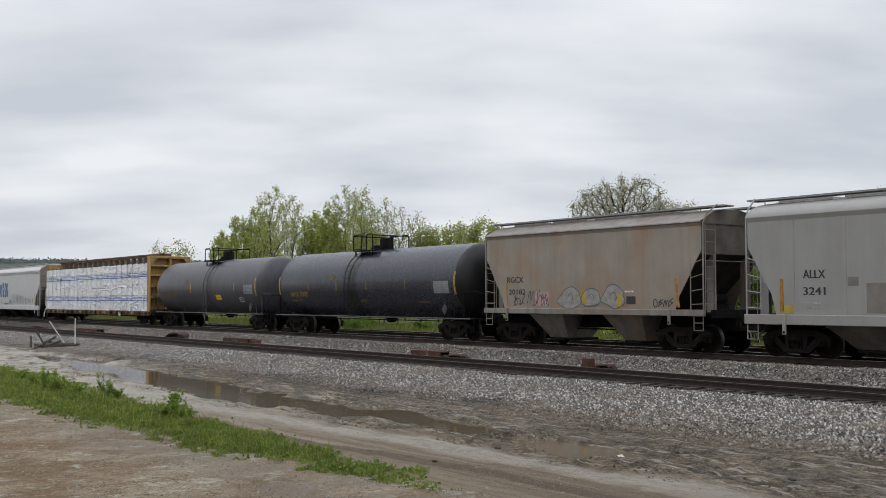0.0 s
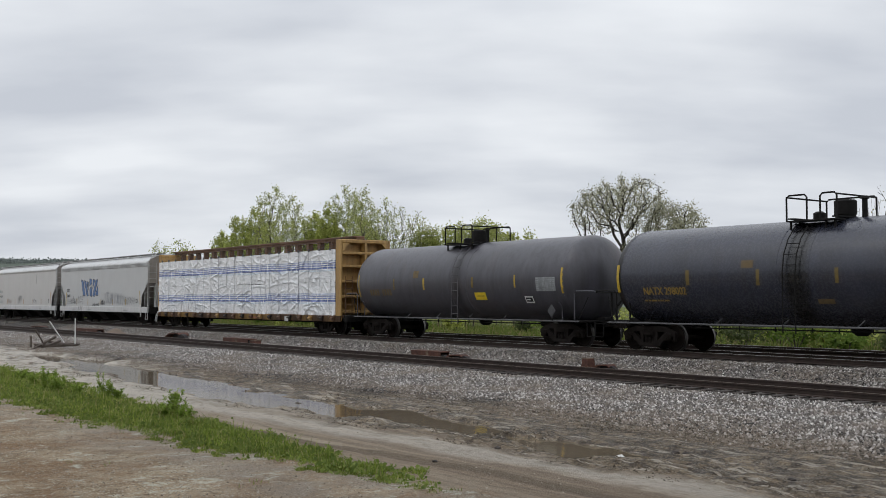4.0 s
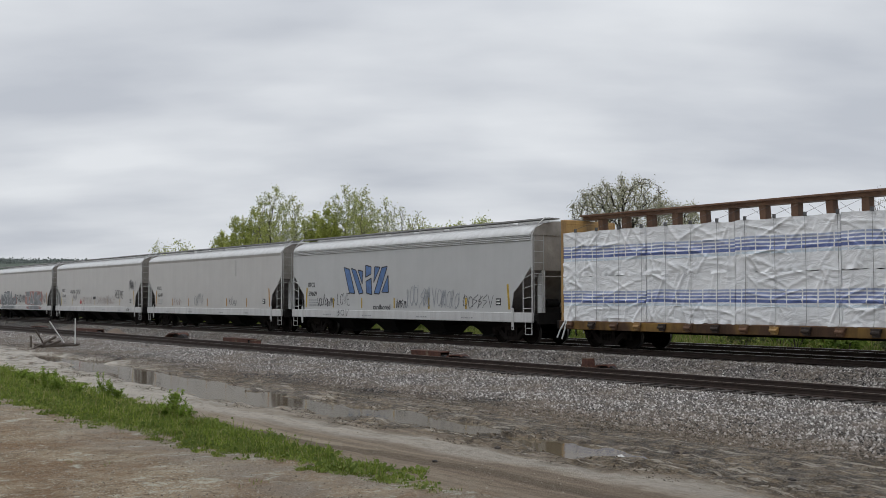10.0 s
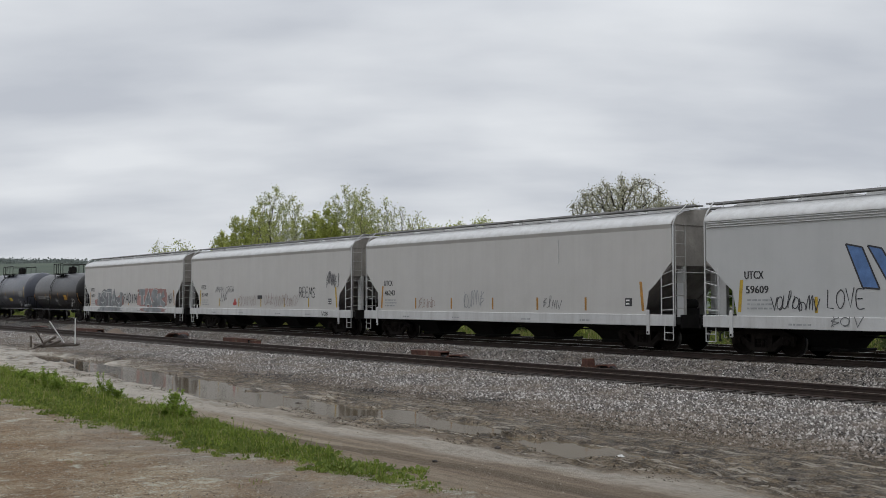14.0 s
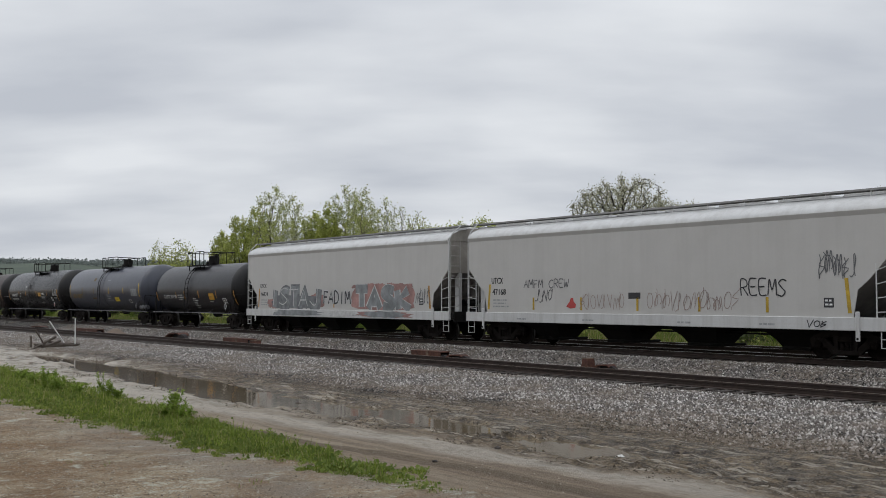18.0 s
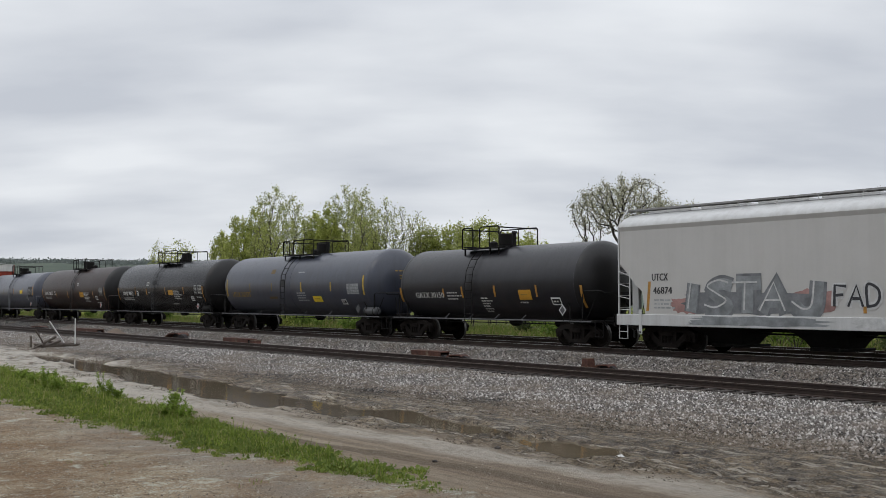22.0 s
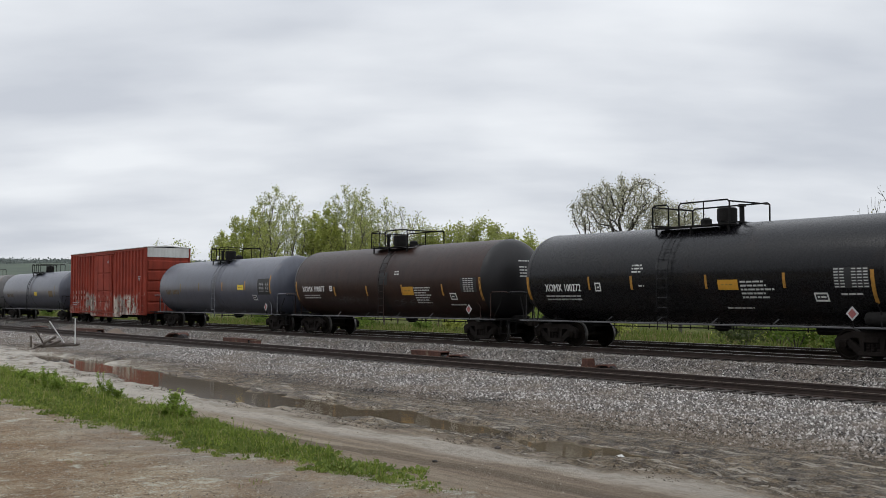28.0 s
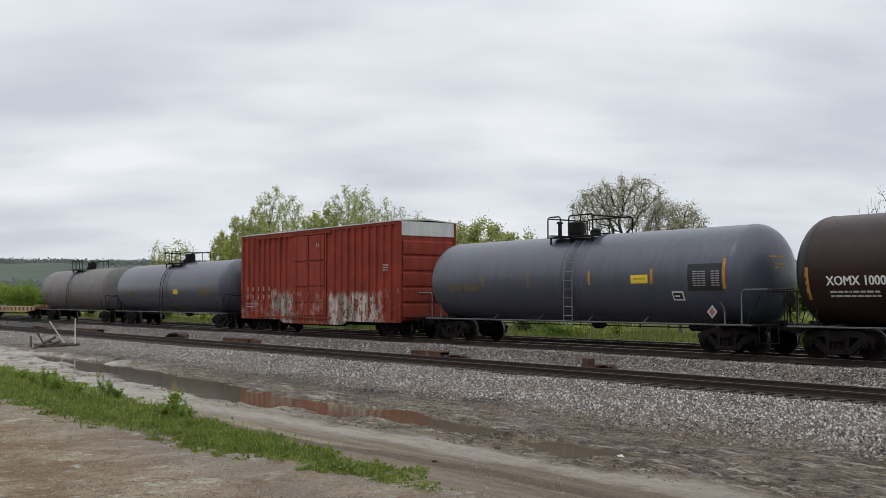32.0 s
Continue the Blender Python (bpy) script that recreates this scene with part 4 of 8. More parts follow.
TAN_TRIM = paint("dirty_tan_trim", (0.255, 0.23, 0.20), (0.09, 0.072, 0.06), 0.6, 0.5, 0.6)
CEMENT_GREY = paint("cement_grey_hopper_paint", (0.31, 0.30, 0.285), (0.15, 0.135, 0.12), 0.16, 0.3, 0.5, mottle=0.1)
SIDE = flat_side(1.56)
SILL = flat_side(1.62)
PRIMER = plain("brown_grey_primer", (0.215, 0.195, 0.17), 0.7, vary=0.25, scale=1.5)

# dirty grey three-bay hopper at the head of the visible train
car = hopper("cement-grey three-bay covered hopper with black lettering", -12.45, 17.5, 7.94, 4.245, (1.00, 1.30), (0.85, 3.35, 1.9), [(-4.1, 1.5), (0, 1.5), (4.1, 1.5)], CEMENT_GREY, GRIMY_END, False, 6.6)
word(car, SIDE, "ALLX", -6.0, -5.28, 2.37, 2.61, LETTER_BLACK)
word(car, SIDE, "3241", -6.0, -5.28, 1.88, 2.11, LETTER_BLACK)
bars(car, SIDE, -6.0, -5.1, 1.46, 1.72, LETTER_GREY, 1)
panel(car, "reflector", SIDE, -6.80, -6.67, 1.37, 2.37, ORANGE_TAPE)
panel(car, "paint_patch", SIDE, -6.71, -6.31, 1.34, 1.59, SPRAY_YELLOW)
panel(car, "paint_patch", SIDE, -4.55, -4.22, 2.13, 2.39, PRIMER)
panel(car, "paint_patch", SIDE, -3.98, -3.0, 1.37, 2.21, PRIMER)
for x in (-6.3, -4.6, -1.5, 1.5, 4.6, 6.3):
    part("panel_seam", Build().box(x - 0.012, x + 0.012, -1.568, -1.555, 1.3, 4.2), CEMENT_GREY, car)

# short rust-stained two-bay hopper
car = hopper("short tan covered hopper streaked with rust and graffiti", -27.62, 12.7, 5.44, 4.21, (1.21, 1.42), (0.95, 3.35, 1.85), [(-2.2, 0.98), (1.72, 0.98)], RUSTY_TAN, TAN_TRIM, False, 4.25, 0.50, TAN_TRIM)
word(car, SIDE, "RGCX", -4.17, -3.22, 2.40, 2.63, LETTER_BLACK)
word(car, SIDE, "20182", -4.07, -3.10, 1.94, 2.15, LETTER_BLACK)
blob(car, SIDE, -2.55, -1.75, 1.5, 2.08, SPRAY_PINK, 3)
scrawl(car, SIDE, -3.8, -1.8, 1.5, 2.1, SPRAY_BLACK, 4, 5)
bubbles(car, SIDE, -1.15, 2.1, 1.44, 2.22, 3, SPRAY_DARK, 11, 0.04, fill=SPRAY_THIN)
panel(car, "graffiti", SIDE, -0.08, 0.21, 1.58, 2.1, SPRAY_YELLOW, 0.010, slant=-0.12)
panel(car, "graffiti", SIDE, 1.71, 1.98, 1.47, 1.95, SPRAY_YELLOW, 0.010)
bars(car, SIDE, 2.09, 2.61, 1.95, 2.15, LETTER_WHITE, 9)
panel(car, "stencil_panel", SIDE, 2.17, 2.59, 1.59, 1.86, LETTER_BLACK)
scrawl(car, SIDE, 3.38, 4.25, 1.48, 1.80, SPRAY_BLACK, 8, 4)
panel(car, "reflector", SIDE, -4.22, -4.12, 1.52, 2.49, ORANGE_TAPE, slant=-0.06)
panel(car, "reflector", SIDE, 4.37, 4.48, 1.49, 2.45, ORANGE_TAPE, slant=-0.12)

# four pale plastics hoppers
MARKS = (("UTCX", "59609"), ("UTCX", "46243"), ("UTCX", "47168"), ("UTCX", "46874"))
NOTES = ("pale grey covered hopper with large blue graffiti letters", "pale grey covered hopper with a creased side, little graffiti",
         "pale grey covered hopper with black and brown tags", "pale grey covered hopper with grey and red graffiti lettering")
for i, ((mark, number), note) in enumerate(zip(MARKS, NOTES)):
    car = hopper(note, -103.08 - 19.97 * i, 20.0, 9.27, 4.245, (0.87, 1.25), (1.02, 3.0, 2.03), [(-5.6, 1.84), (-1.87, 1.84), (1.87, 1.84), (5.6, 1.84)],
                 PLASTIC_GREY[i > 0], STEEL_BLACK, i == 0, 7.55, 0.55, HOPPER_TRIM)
    word(car, SIDE, mark, -7.80, -7.11, 2.38, 2.62, LETTER_BLACK)
    word(car, SIDE, number, -7.75, -6.94, 1.94, 2.17, LETTER_BLACK)
    bars(car, SIDE, -7.7, -6.6, 1.42, 1.80, LETTER_GREY, 10 + i)
    reflectors(car, SIDE, (-5.3, -2.72, 0.0, 2.66, 5.25), 1.36, 1.83, ORANGE_TAPE if i % 2 else YELLOW_TAPE, 7.95, (1.36, 2.36))
    panel(car, "stencil_panel", SIDE, 7.18, 7.50, 1.52, 1.80, LETTER_BLACK)
    bars(car, flat_side(1.562), 7.22, 7.47, 1.55, 1.78, LETTER_WHITE, 20 + i)
    for x in (-6.2, -2.6, 1.8, 5.0):
        bars(car, SILL, x, x + 0.95, 0.95, 1.08, LETTER_GREY, 30 + i)
    if i == 0:
        shapes = [[(-4.32, 3.32), (-3.81, 3.21), (-3.31, 2.04), (-3.82, 2.08)], [(-3.65, 3.25), (-3.23, 3.16), (-2.58, 2.07), (-2.95, 2.02)], [(-3.05, 3.16), (-2.62, 3.09), (-2.66, 2.48)],
                  [(-2.38, 3.37), (-1.9, 3.29), (-1.92, 2.94), (-2.39, 2.8)], [(-2.35, 2.61), (-1.89, 2.75), (-1.84, 1.98), (-2.31, 2.06)], [(-1.61, 3.28), (-1.15, 3.25), (-1.68, 2.55)],
                  [(-1.01, 3.23), (-0.55, 3.27), (-1.22, 2.01), (-1.66, 2.04)], [(-0.49, 2.86), (-0.46, 2.07), (-1.02, 2.1)]]
        for poly in shapes:
            part("graffiti", Build().add([SIDE(x, z, 0.008) for x, z in poly], [tuple(range(len(poly)))]), SPRAY_BLUE, car, "sprayed blue letter stroke", smooth=0)
            b = Build()
            ring = [p for q, p in enumerate(poly)] + poly[:1]
            for p, q in zip(ring[:-1], ring[1:]):
                ribbon(b, SIDE, [p, q], 0.05, 0.012)
            part("graffiti_outline", b, SPRAY_BLACK, car, smooth=0)
        scrawl(car, SIDE, -6.85, -5.2, 1.42, 1.95, SPRAY_BLACK, 41, 7, 0.028)
        stroke_word(car, SIDE, "LOVE", -4.97, -3.73, 1.52, 2.06, ((0.028, SPRAY_BLACK),), 42)
        scrawl(car, SILL, -4.8, -3.8, 0.98, 1.3, SPRAY_DARK, 43, 3, 0.025)
        word(car, SIDE, "cardbored", -1.75, -0.33, 1.30, 1.53, SPRAY_BLACK)
        scrawl(car, SIDE, 0.13, 0.92, 1.36, 1.8, SPRAY_BLACK, 44, 4, 0.035)
        scrawl(car, SIDE, 0.95, 4.8, 1.40, 2.35, SPRAY_HAZE, 45, 12, 0.035)
        scrawl(car, SIDE, 5.0, 7.0, 1.4, 2.0, SPRAY_DARK, 46, 6, 0.03)
    if i == 1:
        scrawl(car, SIDE, -1.9, -0.49, 1.4, 2.15, SPRAY_GREY, 51, 4)
        scrawl(car, SIDE, 2.96, 3.96, 1.4, 1.88, SPRAY_DARK, 52, 4, 0.025)
        scrawl(car, SIDE, -5.1, -3.9, 1.38, 1.85, SPRAY_BROWN, 53, 4, 0.03)
        part("crease", Build().prism([(3.78, -1.566), (3.83, -1.60), (3.87, -1.566)], 3.1, 3.98, "z"), PLASTIC_GREY[1], car)
    if i == 2:
        stroke_word(car, SIDE, "AMFM", -5.85, -4.75, 2.18, 2.50, ((0.034, SPRAY_DARK),), 68)
        stroke_word(car, SIDE, "CREW", -4.45, -3.35, 2.20, 2.50, ((0.034, SPRAY_DARK),), 69)
        scrawl(car, SIDE, -5.15, -4.24, 1.68, 2.2, SPRAY_DARK, 61, 4)
        heart = [(-3.50, 1.50), (-3.28, 1.42), (-3.02, 1.45), (-2.98, 1.58), (-3.10, 1.66), (-3.13, 1.80), (-3.25, 1.82), (-3.33, 1.66)]
        part("graffiti", Build().add([SIDE(x, z, 0.008) for x, z in [(-3.2, 1.58), *heart]], [(0, n + 1, (n + 1) % 8 + 1) for n in range(8)]), SPRAY_HEART, car, "small red sprayed heart", smooth=0)
        scrawl(car, SIDE, -2.8, -0.6, 1.40, 2.05, SPRAY_BROWN, 63, 8, 0.021)
        panel(car, "stencil_panel", SIDE, -0.41, 0.14, 1.78, 1.99, LETTER_BLACK)
        scrawl(car, SIDE, 0.4, 4.2, 1.40, 2.1, SPRAY_BROWN, 64, 12, 0.021)
        stroke_word(car, SIDE, "REEMS", 4.25, 5.95, 1.88, 2.38, ((0.040, SPRAY_BLACK),), 65)
        scrawl(car, SIDE, 7.0, 8.3, 2.4, 3.2, SPRAY_DARK, 66, 5, 0.03)
        scrawl(car, SILL, 6.6, 7.3, 0.95, 1.2, SPRAY_BLACK, 67, 3)
    if i == 3:
        blob(car, SIDE, -7.0, -5.9, 1.28, 1.85, SPRAY_DULLRED, 71, 0.006, 0.3)
        blob(car, SIDE, -2.5, -0.7, 1.28, 2.05, SPRAY_DULLRED, 79, 0.006, 0.25)
        blob(car, SIDE, 1.55, 6.95, 1.27, 2.42, SPRAY_DULLRED, 73, 0.007, 0.07)
        r = random.Random(82)
        for n in range(13):        # the ragged, oversprayed upper rim
            x = 1.9 + 0.38 * n
            blob(car, SIDE, x - 0.26, x + 0.26, 2.28, 2.42 + r.uniform(0.02, 0.12), SPRAY_DULLRED, 90 + n, 0.0075 + 0.0002 * n, 0.3, "")
        blob(car, SIDE, -6.45, -1.6, 1.28, 1.98, SPRAY_SHADE, 80, 0.008, 0.15)
        stroke_word(car, SIDE, "ISTAJ", -6.55, -1.3, 1.34, 2.26, ((0.56, SPRAY_SHADE), (0.40, SPRAY_TEAL)), 74, lift=0.012)
        stroke_word(car, SIDE, "ISTAJ", -6.66, -1.41, 1.46, 2.32, ((0.06, SPRAY_PALE),), 74, lift=0.028)
        stroke_word(car, SIDE, "FADIM", -1.0, 1.55, 1.56, 2.16, ((0.21, SPRAY_PALE), (0.085, SPRAY_BLACK)), 75, lift=0.014)
        stroke_word(car, SIDE, "TASK", 2.0, 6.5, 1.36, 2.22, ((0.50, SPRAY_PALE), (0.40, SPRAY_TEAL)), 76, lift=0.014)
        for a, b, m in ((-6.2, -1.0, SPRAY_TEAL), (-0.4, 2.2, SPRAY_PALE), (2.2, 6.8, SPRAY_DULLRED), (2.8, 6.2, SPRAY_TEAL)):
            blob(car, SILL, a, b, 0.92, 1.23, m, 77 + int(b), 0.006 if m is not SPRAY_TEAL else 0.009, 0.25)
        scrawl(car, SIDE, 6.9, 8.0, 1.5, 2.2, SPRAY_DARK, 78, 4)

# ---------------------------------------------------------------- tank cars
LETTER_DULL = plain("dulled_white_lettering", (0.48, 0.48, 0.46), 0.7, vary=0.25)
LETTER_DIM = plain("nearly_faded_amber_lettering", (0.135, 0.092, 0.038), 0.7, vary=0.4)
DIM_TAPE = plain("grimy_reflector", (0.17, 0.115, 0.025), 0.6, vary=0.35, scale=8)
PIPE_GREY = plain("dusty_grey_cylinder", (0.062, 0.063, 0.066), 0.6, vary=0.3)
K_PANEL = plain("black_panel", (0.012, 0.012, 0.013), 0.6)


def tank_car(label, centre, length, radius, zc, shell_mat, marks, mark=None, off=0.0, letter=LETTER_WHITE, tape=ORANGE_TAPE, platform=(-2.4, 2.2), dome=0.5, tip=None, truck_x=None, ladder_x=0.0, box=None, seed=0, rung=None):
    """A tank car: shell with dished heads, platform with rails round the manway, running pipe, end rails, ladders."""
    car = thing("tank_car", label, "tank car", "tank cars")
    CARS.append((car, centre + off))
    apex = tip or length / 2 - 0.68
    dish = 0.5 * radius            # ellipsoidal heads, half as deep as the shell's radius
    cyl = apex - dish

    def head_x(q):
        """Place of the head along the car at q of its radius."""
        return cyl + dish * math.sqrt(max(0.0, 1 - q * q))

    prof = [(-cyl - dish * math.sin(a), radius * max(math.cos(a), 0.01)) for a in (radians(90 - 6 * i) for i in range(16))]
    prof += [(-cyl * 0.5, radius), (cyl * 0.5, radius)]
    prof += [(-x, r) for x, r in reversed(prof[:16])]
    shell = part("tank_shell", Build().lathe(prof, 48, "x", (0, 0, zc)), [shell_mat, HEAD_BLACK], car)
    if seed in (1, 3, 4, 5):       # near-black heads, from the seams outward
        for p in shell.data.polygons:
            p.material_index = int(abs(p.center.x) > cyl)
    for x in (cyl - 0.02, -cyl + 0.02):
        part("head_seam", Build().lathe([(x - 0.022, radius - 0.002), (x - 0.012, radius + 0.006), (x + 0.012, radius + 0.006), (x + 0.022, radius - 0.002)], 48, "x", (0, 0, zc)), shell_mat, car)
    if seed in (1, 2, 6, 7, 8):
        for x in (ladder_x - 0.55, ladder_x + 0.55):
            part("jacket_band", Build().lathe([(x - 0.04, radius), (x - 0.03, radius + 0.012), (x + 0.03, radius + 0.012), (x + 0.04, radius)], 48, "x", (0, 0, zc)), shell_mat, car)
    top = zc + radius
    # platform, rails and fittings round the manway
    px0, px1 = platform
    b = Build()
    for s in (-1, 1):
        b.box(px0, px1, s * 0.85 - 0.25, s * 0.85 + 0.25, top - 0.10, top - 0.06)
        for x in (px0 + 0.1, 0, px1 - 0.1):
            b.box(x - 0.02, x + 0.02, s * 0.98 - 0.03, s * 0.98 + 0.03, zc + math.sqrt(radius ** 2 - 0.98 ** 2) - 0.03, top - 0.08)
    for x in (px0, px1 - 0.2):
        b.box(x, x + 0.2, -1.0, 1.0, top - 0.02, top + 0.02)
    part("platform", b, STEEL_BLACK, car)
    b = Build()
    rail_z = top + (0.79 if radius < 1.6 else 0.70)
    gap = 0.3
    for s in (-1, 1):
        y = s * 1.05
        segs = [(px0, px0 + 0.7), (px0 + 1.15, px1)] if s < 0 else [(px0, px1)]
        for a, c in segs:
            b.tube([(a, y, top - 0.06), (a, y, rail_z - 0.08), (a + 0.08, y, rail_z), (c - 0.08, y, rail_z), (c, y, rail_z - 0.08), (c, y, top - 0.06)], 0.028, 6)
            m = (a + c) / 2
            if c - a > 1.2:
                b.tube([(m, y, top - 0.06), (m, y, rail_z)], 0.022, 5)
    for x in (px0, px1):
        b.tube([(x, -1.05, rail_z - 0.05), (x, 1.05, rail_z - 0.05)], 0.028, 6)
    part("safety_railing", b, STEEL_BLACK, car)
    part("manway", Build().lathe([(top - 0.15, 0.30), (top + 0.10, 0.30), (top + 0.10, 0.33), (top + 0.50, 0.33), (top + 0.54, 0.28)], 18, "z", (dome, 0, 0)), STEEL_BLACK, car)
    part("valve_housing", Build().lathe([(top - 0.15, 0.19), (top + 0.20, 0.19), (top + 0.26, 0.10)], 14, "z", (dome + (0.95 if px1 - dome > 1.1 else -0.95), 0.1, 0)), STEEL_BLACK, car)
    part("vent_pipe", Build().lathe([(top - 0.15, 0.08), (top + 0.5, 0.08), (top + 0.52, 0.14), (top + 0.6, 0.1)], 10, "z", (dome + (-0.7 if px1 - dome > 1.1 else 0.75), -0.2, 0)), STEEL_BLACK, car)
    # ladder down the near and the far side
    for s in (-1, 1):
        pts = lambda x: [(x, s * (radius + 0.12) * math.cos(a), zc + (radius + 0.12) * math.sin(a)) for a in (radians(d) for d in (52, 35, 18, 0))] + [(x, s * (radius + 0.12), 0.75)]
        b = Build()
        p0, p1 = pts(ladder_x - 0.22), pts(ladder_x + 0.22)
        b.tube(p0, 0.018, 5).tube(p1, 0.018, 5)
        for i in range(9):
            z = 0.85 + 0.32 * i
            d = min(1.0, max(0.0, (z - zc) / (radius + 0.12)))
            y = s * (radius + 0.12) * math.sqrt(1 - d * d)
            b.tube([(ladder_x - 0.22, y, z), (ladder_x + 0.22, y, z)], 0.014, 5)
        part("side_ladder", b, rung or STEEL_BLACK, car)
    # underframe
    tx = truck_x or length / 2 - 2.35
    for s in (-1, 1):
        x0, x1 = s * (tx - 1.2), s * (length / 2 - 0.55)
        part("stub_sill", Build().box(min(x0, x1), max(x0, x1), -0.24, 0.24, 0.74, 1.10, 0.02), STEEL_BLACK, car)
        part("body_bolster", Build().prism([(-1.42, 0.90), (1.42, 0.90), (1.42, 0.99), (0.55, 1.05), (-0.55, 1.05), (-1.42, 0.99)], s * tx - 0.22, s * tx + 0.22, "x"), STEEL_BLACK, car)
        part("end_platform", Build().box(min(s * (length / 2 - 1.55), x1), max(s * (length / 2 - 1.55), x1), -1.48, 1.48, 0.92, 0.98), STEEL_BLACK, car)
        xe, xi = s * (apex + 0.62), s * (apex - 0.42)
        for q in (-1, 1):
            part("end_railing", Build().tube([(xi, q * 1.46, 0.95), (xi, q * 1.46, 1.97), (xi + s * 0.10, q * 1.46, 2.06), (xe - s * 0.08, q * 1.46, 2.06), (xe, q * 1.40, 2.0)], 0.024, 6), rung or STEEL_BLACK, car)
            part("rail_brace", Build().tube([(xi + s * 0.15, q * 1.44, 0.97), (xi + s * 0.55, q * 1.30, 1.85)], 0.018, 5), STEEL_BLACK, car)
            part("head_brace", Build().tube([(s * (apex - 1.05), q * 1.47, 0.95), (s * (apex - 1.08), q * 1.45, 1.45), (s * (apex - 1.13), q * (radius - 0.08), 1.66)], 0.024, 6), rung or STEEL_BLACK, car)
            part("stirrup", Build().tube([(xe, q * 1.46, 0.95), (xe, q * 1.46, 0.42), (xe - s * 0.4, q * 1.46, 0.42), (xe - s * 0.4, q * 1.46, 0.95)], 0.02, 5), STEEL_BLACK, car)
            part("uncoupling_lever", Build().tube([(xe + s * 0.05, q * 1.40, 0.90), (xe + s * 0.08, q * 0.5, 0.84), (xe + s * 0.10, q * 0.12, 0.96)], 0.016, 5), STEEL_BLACK, car)
        part("end_grab_rail", Build().tube([(xe, -1.42, 2.0), (xe, 1.42, 2.0)], 0.022, 6).tube([(xe, -0.6, 2.0), (xe, -0.6, 0.95)], 0.02, 6).tube([(xe, 0.9, 2.0), (xe, 0.9, 0.95)], 0.02, 6), STEEL_BLACK, car)
    part("brake_wheel", Build().lathe([(0.0, 0.22), (0.03, 0.25), (0.06, 0.22)], 18, "x", (length / 2 - 0.75, 0.6, 1.75)).tube([(length / 2 - 0.75, 0.6, 0.95), (length / 2 - 0.75, 0.6, 1.9)], 0.03, 6), STEEL_BLACK, car)
    for q in (-1, 1):
        b = Build().tube([(-length / 2 + 0.65, q * 1.47, 0.95), (length / 2 - 0.65, q * 1.47, 0.95)], 0.03, 6)
        part("running_pipe", b, plain_pipe(), car)
        for i in range(4):
            x = -tx + 1.9 + (2 * tx - 3.8) * (i + 0.5) / 4
            part("pipe_bracket", Build().tube([(x, q * 1.47, 0.95), (x + 0.2, q * 1.36, 1.16)], 0.018, 5), PIPE if q < 0 else STEEL_BLACK, car)
    part("brake_rod", Build().tube([(-tx + 1.0, -0.35, 0.80), (tx - 1.0, -0.35, 0.80)], 0.022, 6), STEEL_BLACK, car)
    r = random.Random(seed)
    x = -tx + 2.4
    while x < tx - 1.8:
        part("rod_hanger", Build().tube([(x, -0.35, 0.74), (x, -0.35, zc - radius + 0.05)], 0.022, 5), STEEL_BLACK, car)
        x += r.uniform(0.7, 1.5)
    part("bottom_outlet", Build().lathe([(zc - radius + 0.03, 0.30), (zc - radius - 0.10, 0.28), (zc - radius - 0.20, 0.15), (0.84, 0.12), (0.76, 0.11)], 14, "z", (0.5, 0, 0)), STEEL_BLACK, car)
    part("brake_cylinder", Build().lathe([(-0.4, 0.05), (-0.4, 0.2), (0.3, 0.2), (0.35, 0.1)], 14, "x", (tx - 2.3, 0.5, 0.85)), STEEL_BLACK, car)
    if box:
        x, w = box
        r = part("air_reservoir", Build().lathe([(x, 0.05), (x + 0.03, 0.15), (x + 0.10, 0.20), (x + w - 0.10, 0.20), (x + w - 0.03, 0.15), (x + w, 0.05)], 18, "x", (-off, -1.30, 1.21)), PIPE_GREY if seed == 7 else STEEL_BLACK, car, "grey air reservoir" if seed == 7 else "sooty air reservoir")
        for k_ in (0.22, w - 0.22):
            part("strap", Build().lathe([(x + k_ - 0.03, 0.206), (x + k_ + 0.03, 0.206)], 18, "x", (-off, -1.30, 1.21)), STEEL_BLACK, r)
    # marks
    side = round_side(radius, zc)
    for n, (kind, x0, x1, z0, z1) in enumerate(marks):
        x0, x1 = x0 - off, x1 - off
        if kind == "s":
            panel(car, "reflector", side, x0, x1, z0, z1, tape)
        elif kind == "f":
            panel(car, "reflector", side, x0, x1, z0, z1, DIM_TAPE, label="faded dirty reflector")
        elif kind == "p":
            panel(car, "faded_mark", side, x0, x1, z0, z1, LETTER_DIM)
        elif kind in "yo":
            panel(car, "caution_panel", side, x0, x1, z0, z1, LABEL_YELLOW if kind == "y" else LABEL_ORANGE, 0.008, "yellow panel with small print")
            bars(car, side, x0 + 0.12, x1 - 0.08, (z0 * 0.6 + z1 * 0.4), (z0 * 0.35 + z1 * 0.65), LETTER_FADED, n, 0.012)
        elif kind == "g":
            panel(car, "stencil_panel", side, x0, x1, z0, z1, K_PANEL if seed in (4, 5, 6) else PANEL_GREY, 0.009)
            b = Build()
            for i in range(7):
                for j in range(6):
                    if (i * 5 + j * 3 + seed) % 5:
                        a, c = x0 + (x1 - x0) * (j + 0.10) / 6, x0 + (x1 - x0) * (j + 0.85) / 6
                        d, e = z0 + (z1 - z0) * (i + 0.28) / 7, z0 + (z1 - z0) * (i + 0.70) / 7
                        b.add([side(a, d, 0.014), side(c, d, 0.014), side(c, e, 0.014), side(a, e, 0.014)], [(0, 1, 2, 3)])
